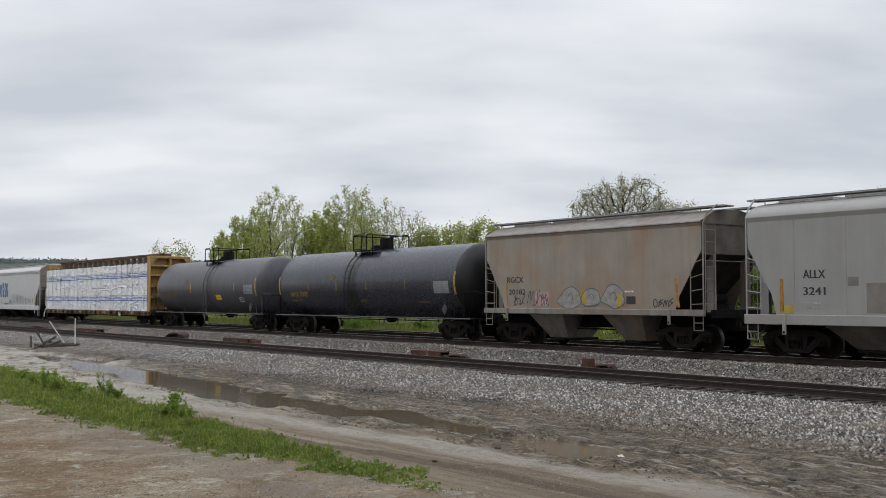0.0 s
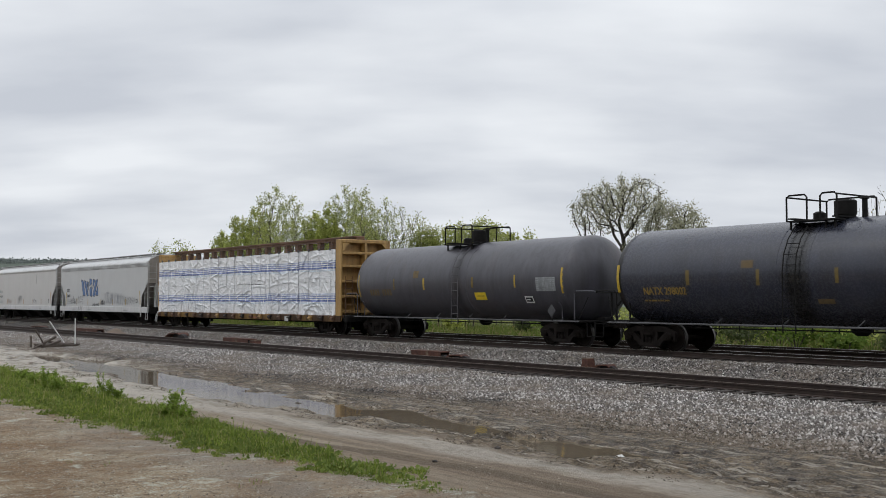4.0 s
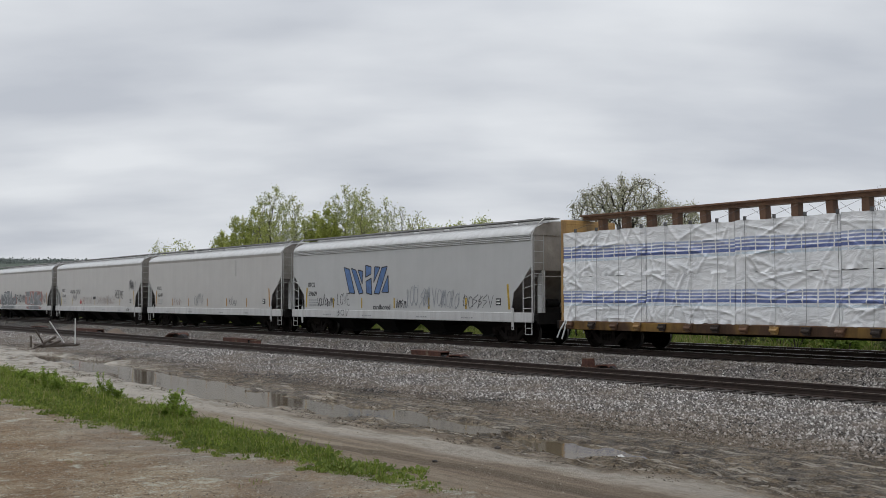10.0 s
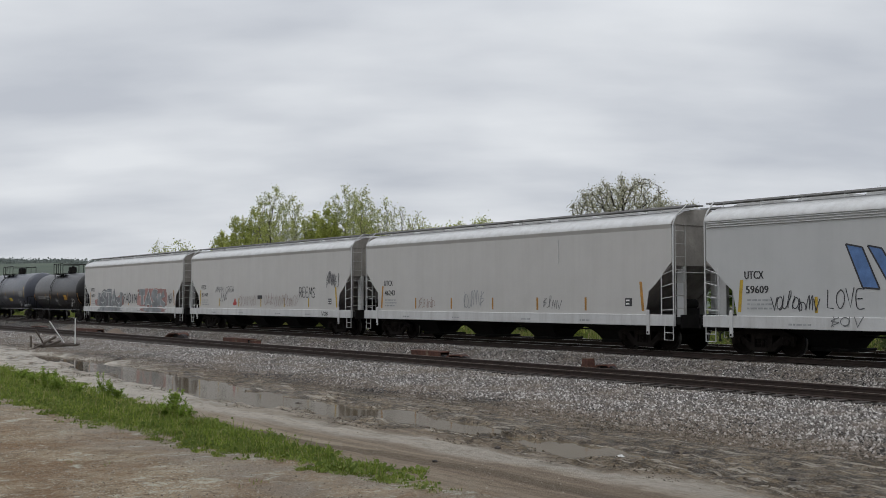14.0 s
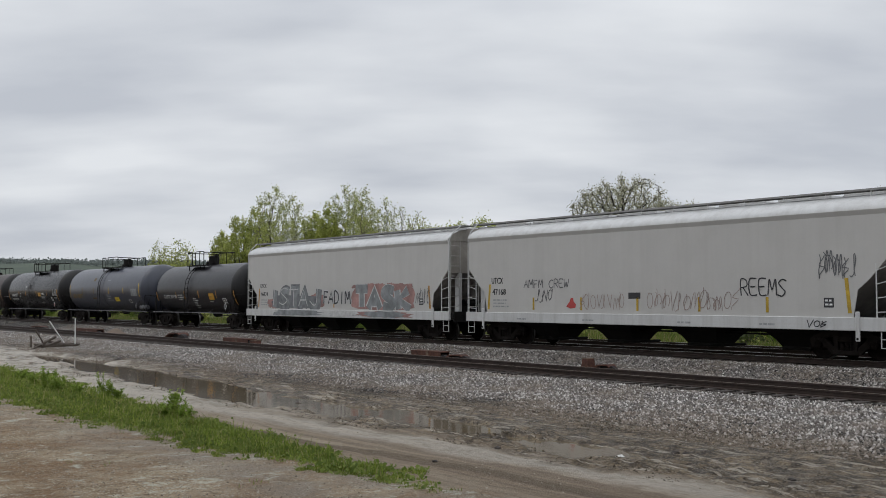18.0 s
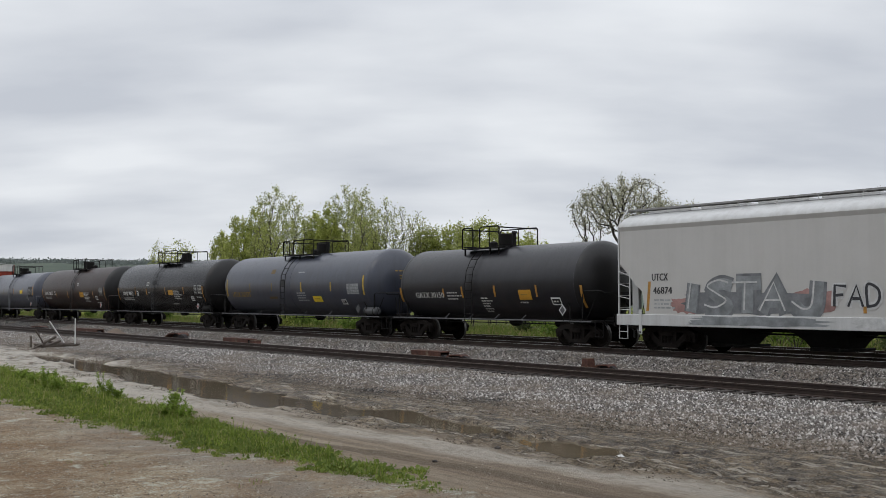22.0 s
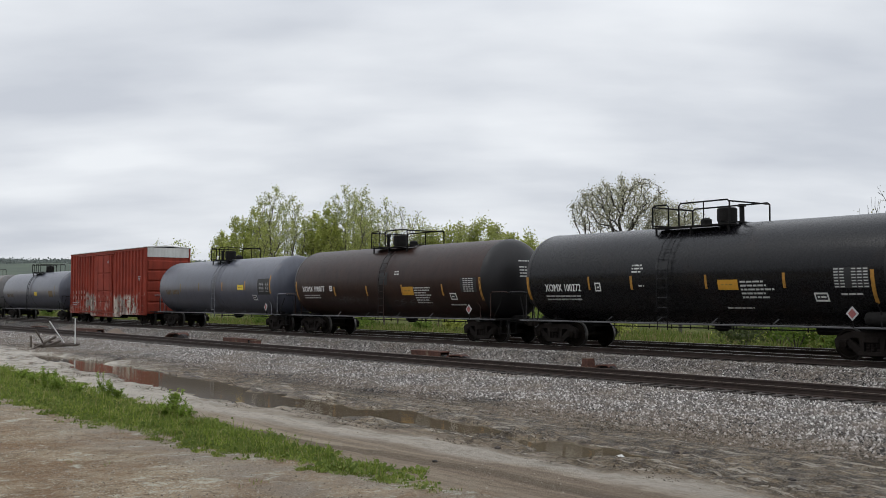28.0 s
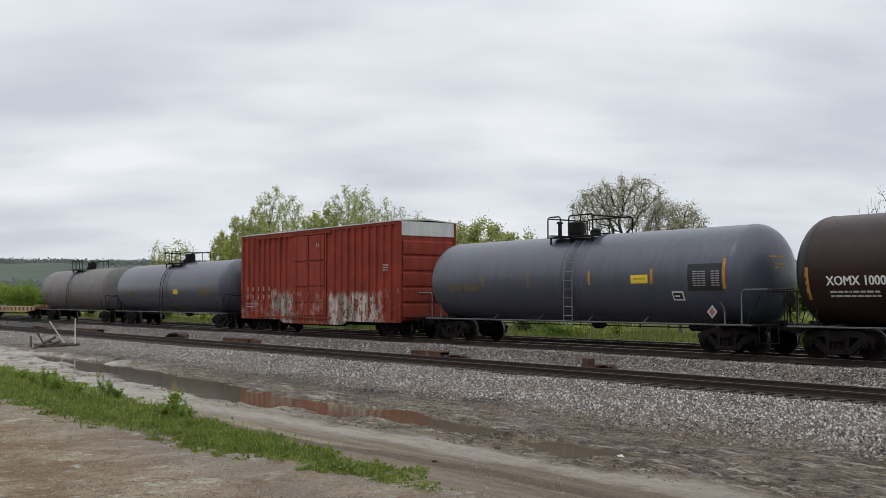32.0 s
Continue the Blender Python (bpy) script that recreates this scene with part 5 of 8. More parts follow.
            tagged(part("small_print", b, LETTER_GREY if letter is LETTER_FADED else LETTER_DULL, car, smooth=0), kind="stuff")
        elif kind == "b":
            panel(car, "stencil_panel", side, x0, x1, z0, z1, LETTER_WHITE, 0.008)
            panel(car, "stencil_panel", side, x0 + 0.05, x1 - 0.05, z0 + 0.05, z1 - 0.05, K_PANEL, 0.012)
            bars(car, side, x0 + 0.1, x1 - 0.08, z0 + 0.08, z1 - 0.08, LETTER_WHITE, n, 0.015)
        elif kind == "k":
            panel(car, "black_panel", side, x0, x1, z0, z1, K_PANEL, 0.006)
        elif kind == "w":
            bars(car, side, x0, x1, z0, z1, LETTER_GREY if letter is LETTER_FADED else LETTER_DULL, n + seed)
        elif kind == "a" and z1 - z0 > 0.16:
            b = Build()
            count = max(3, int((x1 - x0) / 0.19))
            for i in range(count):
                if i != 4:
                    a, c = x0 + (x1 - x0) * i / count, x0 + (x1 - x0) * (i + 0.68) / count
                    b.add([side(a, z0, 0.008), side(c, z0, 0.008), side(c, z1, 0.008), side(a, z1, 0.008)], [(0, 1, 2, 3)])
            tagged(part("faded_mark", b, LETTER_DIM, car, smooth=0), kind="stuff")
        elif kind == "a":
            bars(car, side, x0, x1, z0, z1, LETTER_FADED, n + seed)
        elif kind == "T":
            word(car, side, mark, x0, x1, z0, z1, letter)
        elif kind == "d":
            m, h = (x0 + x1) / 2, (z0 + z1) / 2
            y = -1.62
            q = part("placard", Build().prism([(x0, h), (m, z0), (x1, h), (m, z1)], y, y - 0.012), PLACARD_WHITE if seed in (3, 4, 5, 6) else PLACARD_GREY, car, "diamond hazard placard on a holder", smooth=0)
            part("placard_face", Build().prism([(x0 + 0.07, h), (m, h - (h - z0) * 0.68), (x1 - 0.07, h), (m, h + (z1 - h) * 0.68)], y - 0.016, y - 0.02), PLACARD_RED if seed in (4, 5, 6) else PLACARD_GREY, q, smooth=0)
            part("placard_holder", Build().tube([(m, y + 0.02, z0 + 0.05), (m, y + 0.03, 0.95)], 0.018, 5), STEEL_BLACK, q)
    if seed in (4, 5):
        nose = lambda u, z, lift: (head_x(min(1.0, math.hypot(u, z - zc) / radius)) + lift, u, z)
        bars(car, nose, -0.25, 0.55, 3.28, 3.40, LETTER_DULL, seed + 40)
        bars(car, nose, -0.25, 0.35, 2.65, 3.15, LETTER_DULL, seed + 50)
    if seed in (6, 7):
        nose = lambda u, z, lift: (head_x(min(1.0, math.hypot(u, z - zc) / radius)) + lift, u, z)
        bars(car, nose, -0.5, 0.35, 3.05, 3.18, LETTER_FADED, seed + 40)
        bars(car, nose, -0.3, 0.25, 2.7, 2.95, LETTER_FADED, seed + 50)
    running_gear(car, length, tx)
    return car


PIPE = plain("dull_grey_pipe", (0.10, 0.10, 0.105), 0.5, vary=0.3)


def plain_pipe():
    return PIPE


HEAD_BLACK = paint("near_black_head_paint", (0.0135, 0.0125, 0.0130), (0.0060, 0.0050, 0.0048), 0.4, 0.08, 0.48, mottle=0.3, gloss=0.32)
TANK_RAIL = plain("grey_railing_paint", (0.13, 0.135, 0.15), 0.5, vary=0.25)
TANK_NAVY = paint("dark_slate_tank_paint", (0.033, 0.036, 0.052), (0.010, 0.009, 0.009), 0.4, 0.05, 0.34, mottle=0.25, gloss=0.55, spill=(-0.62, 0.42, 0.9))
TANK_SLATE = paint("faded_slate_tank_paint", (0.076, 0.074, 0.086), (0.026, 0.023, 0.022), 0.45, 0.12, 0.42, mottle=0.2, gloss=0.4, spill=(0.6, 0.22, 0.55))
TANK_BLUEGREY = paint("blue_grey_tank_paint", (0.048, 0.053, 0.072), (0.020, 0.019, 0.020), 0.35, 0.06, 0.37, mottle=0.14, gloss=0.5)
TANK_PALEBLUE = paint("faded_blue_grey_tank_paint", (0.070, 0.075, 0.098), (0.024, 0.022, 0.023), 0.35, 0.05, 0.38, mottle=0.14, gloss=0.5, spill=(0.6, 0.2, 0.4))
TANK_BLACK = paint("soot_black_tank_paint", (0.0068, 0.0066, 0.0080), (0.0030, 0.0028, 0.0027), 0.4, 0.05, 0.33, mottle=0.3, gloss=0.26)
TANK_BROWN = paint("brown_black_tank_paint", (0.031, 0.0143, 0.0100), (0.0068, 0.0048, 0.0040), 0.45, 0.20, 0.45, (0.09, 0.048, 0.03), mottle=0.25, gloss=0.22, spill=(0.3, 0.3, 0.7))
TANK_COAL = paint("charcoal_tank_paint", (0.018, 0.0172, 0.0210), (0.0075, 0.0068, 0.0068), 0.45, 0.08, 0.40, mottle=0.25, gloss=0.40)
TANK_RUSTY = paint("rust_mottled_grey_tank_paint", (0.150, 0.145, 0.143), (0.0560, 0.0420, 0.0350), 0.4, 1.3, 0.6, (0.17, 0.08, 0.045), mottle=0.2, gloss=0.3)

tank_car("dark slate tank car with faded amber lettering", -43.0, 18.1, 1.66, 2.53, TANK_NAVY,
         [("g", 6.42, 7.50, 2.02, 2.55), ("s", -7.43, -7.31, 2.0, 2.95), ("s", 7.85, 7.97, 1.98, 2.94), ("f", 4.24, 4.34, 2.19, 2.69), ("f", 1.04, 1.16, 2.22, 2.66), ("f", -1.64, -1.52, 2.18, 2.67), ("f", -4.37, -4.23, 2.21, 2.70),
          ("T", -6.25, -4.42, 1.91, 2.16), ("a", -6.31, -4.93, 1.66, 1.78), ("p", 0.36, 0.90, 1.62, 1.76), ("p", 5.05, 5.96, 1.61, 1.70), ("p", -2.2, -1.75, 2.72, 2.96), ("d", 7.0, 7.4, 1.10, 1.60)],
         "NATX 298002", off=0.35, letter=LETTER_FADED, tape=YELLOW_TAPE, platform=(-1.29, 0.41), dome=0.03, tip=8.4, truck_x=6.83, ladder_x=-0.75, seed=1)
tank_car("faded grey tank car with yellow panels and stripes", -60.2, 16.6, 1.66, 2.53, TANK_SLATE,
         [("g", 5.56, 6.64, 2.07, 2.60), ("b", 4.79, 5.26, 1.62, 1.88), ("y", 1.75, 2.47, 1.74, 2.04), ("f", 1.62, 1.75, 2.24, 2.67), ("s", 4.29, 4.38, 2.22, 2.71), ("s", 6.93, 7.05, 1.98, 2.94), ("s", -1.76, -1.64, 2.17, 2.68),
          ("f", -4.03, -3.93, 2.19, 2.69), ("s", -6.95, -6.86, 1.88, 2.90), ("a", -5.99, -4.19, 1.94, 2.22), ("d", 6.20, 6.62, 1.08, 1.58), ("p", -2.50, -2.11, 2.69, 3.01)],
         off=0.065, letter=LETTER_FADED, tape=YELLOW_TAPE, platform=(-0.985, 0.875), dome=0.115, tip=7.82, truck_x=6.29, ladder_x=0.61, rung=TANK_SLATE, seed=2)
tank_car("short charcoal tank car with white lettering", -179.95, 13.9, 1.54, 2.42, TANK_COAL,
         [("T", -4.66, -2.63, 1.83, 2.06), ("w", -2.37, -1.36, 1.72, 2.11), ("s", -2.66, -2.57, 1.89, 2.22), ("s", -1.38, -1.27, 1.82, 2.29), ("s", 0.73, 0.84, 1.86, 2.31), ("s", 3.23, 3.33, 1.85, 2.31), ("s", -5.83, -5.70, 1.65, 2.28),
          ("s", 5.66, 5.79, 1.44, 2.28), ("o", 2.23, 2.96, 1.74, 2.13), ("b", 4.01, 4.53, 1.54, 1.83), ("d", 4.67, 5.06, 1.15, 1.58), ("w", -0.18, 0.53, 1.22, 1.86), ("w", 2.2, 2.7, 1.58, 1.71)],
         "GATX 30150", off=-0.105, letter=LETTER_DULL, platform=(-1.745, 0.655), dome=-0.12, tip=6.26, truck_x=5.17, ladder_x=-0.6, seed=3)
tank_car("blue-grey tank car with faded amber lettering", -195.9, 18.0, 1.66, 2.53, TANK_BLUEGREY,
         [("y", 2.36, 3.23, 1.64, 1.93), ("b", 5.02, 5.47, 1.52, 1.76), ("g", 5.77, 6.84, 2.02, 2.52), ("w", 0.90, 1.65, 3.11, 3.22), ("w", 0.81, 1.91, 1.66, 2.16), ("s", 7.19, 7.31, 1.97, 2.92), ("s", 4.22, 4.32, 2.17, 2.61),
          ("s", 1.26, 1.38, 2.16, 2.65), ("f", -1.93, -1.84, 2.21, 2.65), ("f", -4.47, -4.37, 2.16, 2.66), ("s", -7.40, -7.28, 1.95, 2.90), ("T", -6.68, -4.49, 1.91, 2.18), ("p", -2.15, -1.71, 3.14, 3.38), ("p", -2.3, -1.4, 1.80, 1.92),
          ("k", -0.80, -0.47, 2.49, 2.84), ("d", 6.60, 7.0, 1.10, 1.55)],
         "UTLX 203375", off=0.02, letter=LETTER_FADED, tape=YELLOW_TAPE, platform=(-1.7, 1.55), dome=0.78, tip=8.33, truck_x=6.87, ladder_x=-0.45, box=(6.95, 1.1), seed=7)
tank_car("soot-black tank car with white lettering and placards", -213.6, 17.4, 1.68, 2.58, TANK_BLACK,
         [("T", -6.40, -4.52, 2.05, 2.32), ("w", -6.42, -4.27, 1.70, 1.94), ("b", -3.78, -3.49, 2.04, 2.35), ("s", -7.40, -7.27, 1.75, 2.60), ("s", -4.11, -4.02, 2.09, 2.57), ("s", -2.08, -1.97, 2.08, 2.56), ("s", 1.13, 1.22, 2.09, 2.54),
          ("s", 4.03, 4.13, 2.09, 2.55), ("s", 6.87, 6.99, 1.64, 2.58), ("o", 1.64, 2.41, 2.05, 2.37), ("w", 2.49, 3.83, 1.76, 2.36), ("w", -1.98, -1.46, 2.64, 2.97), ("w", -1.7, -1.35, 2.16, 2.28), ("w", 1.75, 3.0, 1.42, 1.58),
          ("g", 5.73, 6.83, 2.07, 2.66), ("b", 5.02, 5.48, 1.69, 1.95), ("w", 5.9, 6.6, 1.84, 1.98), ("d", 6.08, 6.48, 1.15, 1.56), ("k", -0.92, -0.25, 2.74, 3.02)],
         "XOMX 100272", off=0.035, platform=(-1.595, 1.635), dome=0.72, tip=8.09, truck_x=6.5, ladder_x=-0.55, box=(6.5, 0.95), rung=TANK_BLACK, seed=4)
car = tank_car("brown-black tank car with white lettering and placards", -231.3, 18.0, 1.68, 2.58, TANK_BROWN,
         [("T", -7.07, -4.88, 2.15, 2.42), ("w", -6.99, -5.28, 1.79, 2.03), ("b", -4.39, -4.13, 2.17, 2.43), ("s", -7.75, -7.63, 1.74, 2.68), ("s", -4.01, -3.89, 1.93, 2.38), ("s", -1.11, -1.0, 1.92, 2.40), ("s", 1.80, 1.89, 1.95, 2.42),
          ("s", 4.80, 4.90, 1.92, 2.41), ("s", 7.37, 7.49, 1.72, 2.66), ("o", 1.90, 2.73, 1.95, 2.32), ("w", 2.78, 4.01, 1.57, 2.32), ("w", 1.28, 1.74, 2.84, 3.07), ("g", 6.14, 7.20, 2.06, 2.66), ("b", 5.31, 5.75, 1.74, 2.03),
          ("w", 5.1, 6.3, 1.48, 1.60), ("d", 6.47, 6.87, 1.15, 1.56), ("k", 0.09, 0.73, 2.42, 2.99)],
         "XOMX 100077", off=-0.15, platform=(-1.36, 1.58), dome=-0.48, tip=8.44, truck_x=6.95, ladder_x=0.56, rung=TANK_BROWN, seed=5)
SPRAY_FAINT = plain("faint_chalk_paint", (0.085, 0.08, 0.078), 0.8, vary=0.4, scale=9)
scrawl(car, round_side(1.68, 2.58), -4.3, -1.0, 1.52, 1.95, SPRAY_FAINT, 131, 6, 0.022, label="thin pale chalk scrawl")
scrawl(car, round_side(1.68, 2.58), 1.0, 4.0, 1.45, 1.8, SPRAY_FAINT, 132, 5, 0.022, label="thin pale chalk scrawl")
tank_car("blue-grey tank car with black stencil panel and placards", -249.45, 18.3, 1.66, 2.53, TANK_PALEBLUE,
         [("y", 3.56, 4.33, 2.30, 2.59), ("f", -4.56, -4.44, 2.24, 2.74), ("f", -1.78, -1.66, 2.28, 2.78), ("s", 1.48, 1.60, 2.27, 2.77), ("s", 4.43, 4.55, 2.29, 2.79), ("s", 7.42, 7.54, 2.08, 3.06), ("k", 6.03, 7.40, 2.03, 2.90),
          ("g", 6.23, 7.34, 2.17, 2.69), ("b", 5.31, 5.79, 1.72, 2.02), ("d", 6.80, 7.20, 1.15, 1.57), ("a", -6.74, -4.74, 2.09, 2.38)],
         off=-0.09, letter=LETTER_FADED, platform=(-1.17, 1.24), dome=-0.70, tip=8.51, truck_x=7.22, ladder_x=0.67, rung=TANK_RAIL, seed=6)
tank_car("slate-grey tank car behind the boxcar", -287.0, 19.6, 1.66, 2.53, TANK_PALEBLUE,
         [("p", 5.6, 6.7, 2.0, 2.5), ("y", 1.6, 2.3, 2.1, 2.4), ("a", -7.0, -5.0, 2.0, 2.3), ("f", 7.2, 7.3, 2.0, 2.9)], letter=LETTER_FADED, platform=(-1.2, 1.3), seed=8)
tank_car("grey tank car mottled with rust", -306.2, 17.8, 1.66, 2.53, TANK_RUSTY, [("a", -6.5, -5.0, 2.0, 2.3)], letter=LETTER_FADED, platform=(-1.2, 1.3), seed=9)

# ---------------------------------------------------------------- centre-beam car with wrapped lumber
BEAM_YELLOW = paint("grimy_ochre_paint", (0.43, 0.26, 0.085), (0.10, 0.055, 0.03), 0.6, 0.7, 0.6, (0.12, 0.055, 0.03), mottle=0.2)
BEAM_BROWN = paint("rusty_brown_beam_paint", (0.175, 0.098, 0.058), (0.05, 0.030, 0.024), 0.6, 0.8, 0.7, (0.10, 0.045, 0.025), mottle=0.35, gloss=0.3)
BEAM_X = 11.62
CABLE = plain("grey_wire_cable", (0.10, 0.10, 0.10), 0.7, vary=0.3)
BEAM_SILL = paint("rusted_sill_paint", (0.085, 0.048, 0.028), (0.025, 0.017, 0.013), 0.6, 1.1, 0.75, (0.34, 0.20, 0.05), mottle=0.4, gloss=0.2)

WINCH_DARK = plain("greasy_winch_steel", (0.035, 0.024, 0.018), 0.8, vary=0.5)
car = thing("centerbeam_flatcar", "ochre centre-beam flatcar loaded with wrapped lumber", "flatcar")
CARS.append((car, -80.69))
part("deck", Build().box(-BEAM_X, BEAM_X, -1.45, 1.45, 0.86, 0.98, 0.01), BEAM_BROWN, car)
for s in (-1, 1):
    part("side_sill", Build().box(-BEAM_X, BEAM_X, min(s * 1.40, s * 1.50), max(s * 1.40, s * 1.50), 0.66, 0.96, 0.015), BEAM_SILL, car)
    for i in range(21):
        x = -11.0 + 1.1 * i
        part("winch", Build().prism([(x - 0.16, 0.94), (x + 0.16, 0.94), (x + 0.10, 0.70), (x - 0.10, 0.70)], s * 1.50, s * 1.58).lathe([(x - 0.13, 0.05), (x + 0.13, 0.05)], 8, "x", (0, s * 1.60, 0.82)), (BEAM_BROWN, WINCH_DARK, BEAM_BROWN, BEAM_YELLOW, WINCH_DARK)[i % 5], car)
    x = s * BEAM_X
    deep = 0.5 if s > 0 else 0.12
    xa, xb = min(x, x - s * deep), max(x, x - s * deep)
    out = 1.46 if s > 0 else 1.40
    for q in (-1, 1):
        part("bulkhead_post", Build().box(xa, xb, min(q * out, q * (out - 0.1)), max(q * out, q * (out - 0.1)), 0.7, 4.72, 0.02), BEAM_YELLOW, car)
    part("bulkhead_plate", Build().box(min(x - s * (deep - 0.08), x - s * (deep - 0.02)), max(x - s * (deep - 0.08), x - s * (deep - 0.02)), out * -0.94, out * 0.94, 1.0, 4.72), BEAM_YELLOW, car)
    for z in (1.15, 1.9, 2.65, 3.4, 4.05):
        part("bulkhead_rib", Build().box(min(x, x - s * (deep - 0.08)), max(x, x - s * (deep - 0.08)), 0.1 - out, out - 0.1, z - 0.06, z + 0.06, 0.02), BEAM_YELLOW, car)
    part("bulkhead_rib", Build().box(xa + 0.006, xb - 0.006, 0.105 - out, out - 0.105, 4.55, 4.735, 0.03), BEAM_YELLOW, car)
    part("bulkhead_post", Build().box(min(x + s * 0.01, x - s * (deep - 0.09)), max(x + s * 0.01, x - s * (deep - 0.09)), -0.07, 0.07, 1.0, 4.56, 0.01), BEAM_YELLOW, car)
    ladder(car, [(x + s * 0.08, -1.22, 0.9), (x + s * 0.08, -1.22, 2.9)], [(x + s * 0.08, -0.85, 0.9), (x + s * 0.08, -0.85, 2.9)], 5, BEAM_BROWN, 0.018)
    for q in (-1, 1):
        part("corner_gusset", Build().prism([(q * 1.36, 4.55), (q * 0.95, 4.55), (q * 1.36, 4.1)], min(x, x - s * 0.05), max(x, x - s * 0.05), "x"), BEAM_YELLOW, car)
    part("brake_wheel", Build().lathe([(0.0, 0.24), (0.03, 0.28), (0.06, 0.24)], 18, "x", (x + s * 0.25, 0.2, 2.0)).tube([(x + s * 0.25, 0.2, 0.9), (x + s * 0.25, 0.2, 2.1)], 0.04, 6), BEAM_BROWN, car)
    part("end_sill", Build().box(min(x, x + s * 0.35), max(x, x + s * 0.35), -1.3, 1.3, 0.66, 0.98, 0.02), STEEL_BLACK, car)
part("top_chord", Build().box(-BEAM_X, BEAM_X - 0.5, -0.26, 0.26, 4.76, 4.94, 0.03), BEAM_BROWN, car)
part("top_walk", Build().box(-BEAM_X, BEAM_X - 0.5, -0.42, -0.26, 4.88, 4.94, 0.01), BEAM_BROWN, car)
for i in range(19):
    x = -10.8 + 1.2 * i
    lean = 0.0 if i % 2 else 0.35
    part("beam_post", Build().prism([(x - 0.12, 4.77), (x + 0.12, 4.77), (x + 0.12 + lean, 1.0), (x - 0.12 + lean, 1.0)], -0.14, 0.14), BEAM_BROWN, car)
part("centre_sill", Build().box(-BEAM_X, BEAM_X, -0.25, 0.25, 0.55, 0.88), STEEL_BLACK, car)
panel(car, "stencil_panel", flat_side(1.60), 6.2, 6.6, 0.62, 0.88, LETTER_DULL)
part("loose_strap", Build().tube([(-11.2, -1.56, 1.0), (-11.45, -1.62, 0.62), (-11.62, -1.6, 0.35)], 0.03, 5).tube([(-11.15, -1.56, 0.98), (-11.2, -1.64, 0.6), (-11.35, -1.62, 0.30)], 0.03, 5), WHITE_TRIM, car)
bars(car, flat_side(1.5), 1.9, 3.2, 0.72, 0.86, SPRAY_RED, 3)
running_gear(car, 24.4, 9.55)
beam_car = car

k = Mat("white_lumber_wrap", 0.24)
sheet = k.mix(k.noise(1.3, 5, lo=0.3, hi=0.7), (0.66, 0.67, 0.68), (0.80, 0.80, 0.80))
zz = k.axis(2)
xx = k.axis(0)
wav = k.math("MULTIPLY", k.math("SUBTRACT", k.noise(0.6, 3, lo=0.0, hi=1.0), 0.5), 0.10)
zz = k.math("ADD", zz, wav)


def stripe(z0, z1):
    return k.math("MULTIPLY", k.range(zz, z0 - 0.008, z0 + 0.008), k.range(zz, z1 + 0.008, z1 - 0.008))


saw = k.math("FRACT", k.math("MULTIPLY", xx, 1.85), 0.0)
gapm = k.range(saw, 0.06, 0.09)
for z0, z1, strength, ink in ((-0.27, -0.19, 0.55, (0.42, 0.55, 0.66)), (-0.15, -0.05, 0.9, (0.060, 0.105, 0.34)), (-0.01, 0.06, 0.85, (0.085, 0.135, 0.38)), (0.10, 0.17, 0.8, (0.11, 0.16, 0.40)), (0.21, 0.27, 0.7, (0.20, 0.27, 0.46))):
    sheet = k.mix(k.math("MULTIPLY", k.math("MULTIPLY", stripe(z0, z1), gapm), strength), sheet, ink)
wr = k.n("ShaderNodeTexNoise", Scale=1.5, Detail=3.0, Roughness=0.5, Distortion=1.8)
k.l(k.stretch(1.0, 1.0, 1.7), wr.inputs["Vector"])
k.bump(wr.outputs["Fac"], 0.5, 0.09)
k.b.inputs["Specular IOR Level"].default_value = 0.75
WRAP = k.done(sheet)


def bundle_mesh(width, seed, fine, pinch):
    """A wrapped stack: loose plastic with sharp creases, sagging hems and a dent under each cable (pinch: their places)."""
    n, m = (96, 38) if fine else (30, 12)
    hy, hz = 0.56, 0.805
    r = random.Random(seed)
    X, Z = np.meshgrid(np.linspace(-width / 2, width / 2, n + 1), np.linspace(-hz, hz, m + 1), indexing="ij")
    D = 0.014 * value_noise(X, Z, 0.6, seed) + 0.006 * value_noise(X, Z, 0.2, seed + 1)
    for _ in range(30):
        fx, fz, fl, fa = r.uniform(-width / 2, width / 2), r.uniform(-0.75, 0.75), r.uniform(0.3, 1.3), r.choice((r.uniform(-0.5, 0.5), r.uniform(0.7, 2.4)))
        u = (X - fx) * math.cos(fa) + (Z - fz) * math.sin(fa)
        w = -(X - fx) * math.sin(fa) + (Z - fz) * math.cos(fa) + 0.06 * u * u
        D += r.uniform(0.015, 0.045) * np.exp(-(w / r.uniform(0.025, 0.05)) ** 2) * np.clip(1 - (u / fl) ** 2, 0, 1)
    for p in pinch:
        D -= 0.03 * np.exp(-((X - p) / 0.07) ** 2)
    hem = np.clip((-Z - hz + 0.18) / 0.18, 0, 1)
    D += hem * 0.05 * value_noise(X, Z, 0.16, seed + 2)
    Z = Z - hem * 0.06 * np.abs(value_noise(X, X * 0, 0.42, seed + 3)) + (Z > hz - 0.01) * 0.03 * value_noise(X, X * 0, 0.5, seed + 4)
    v, q = [], m + 3
    for i in range(n + 1):
        v += [(X[i, j], -hy - max(D[i, j], -0.04), Z[i, j]) for j in range(m + 1)] + [(X[i, 0], hy, hz), (X[i, 0], hy, -hz)]
    f = [(i * q + j, i * q + (j + 1) % q, (i + 1) * q + (j + 1) % q, (i + 1) * q + j) for i in range(n) for j in range(q)]
    f += [tuple(range(q - 1, -1, -1)), tuple(n * q + j for j in range(q))]
    return Build().add(v, f).mesh("lumber_package", WRAP, 50)


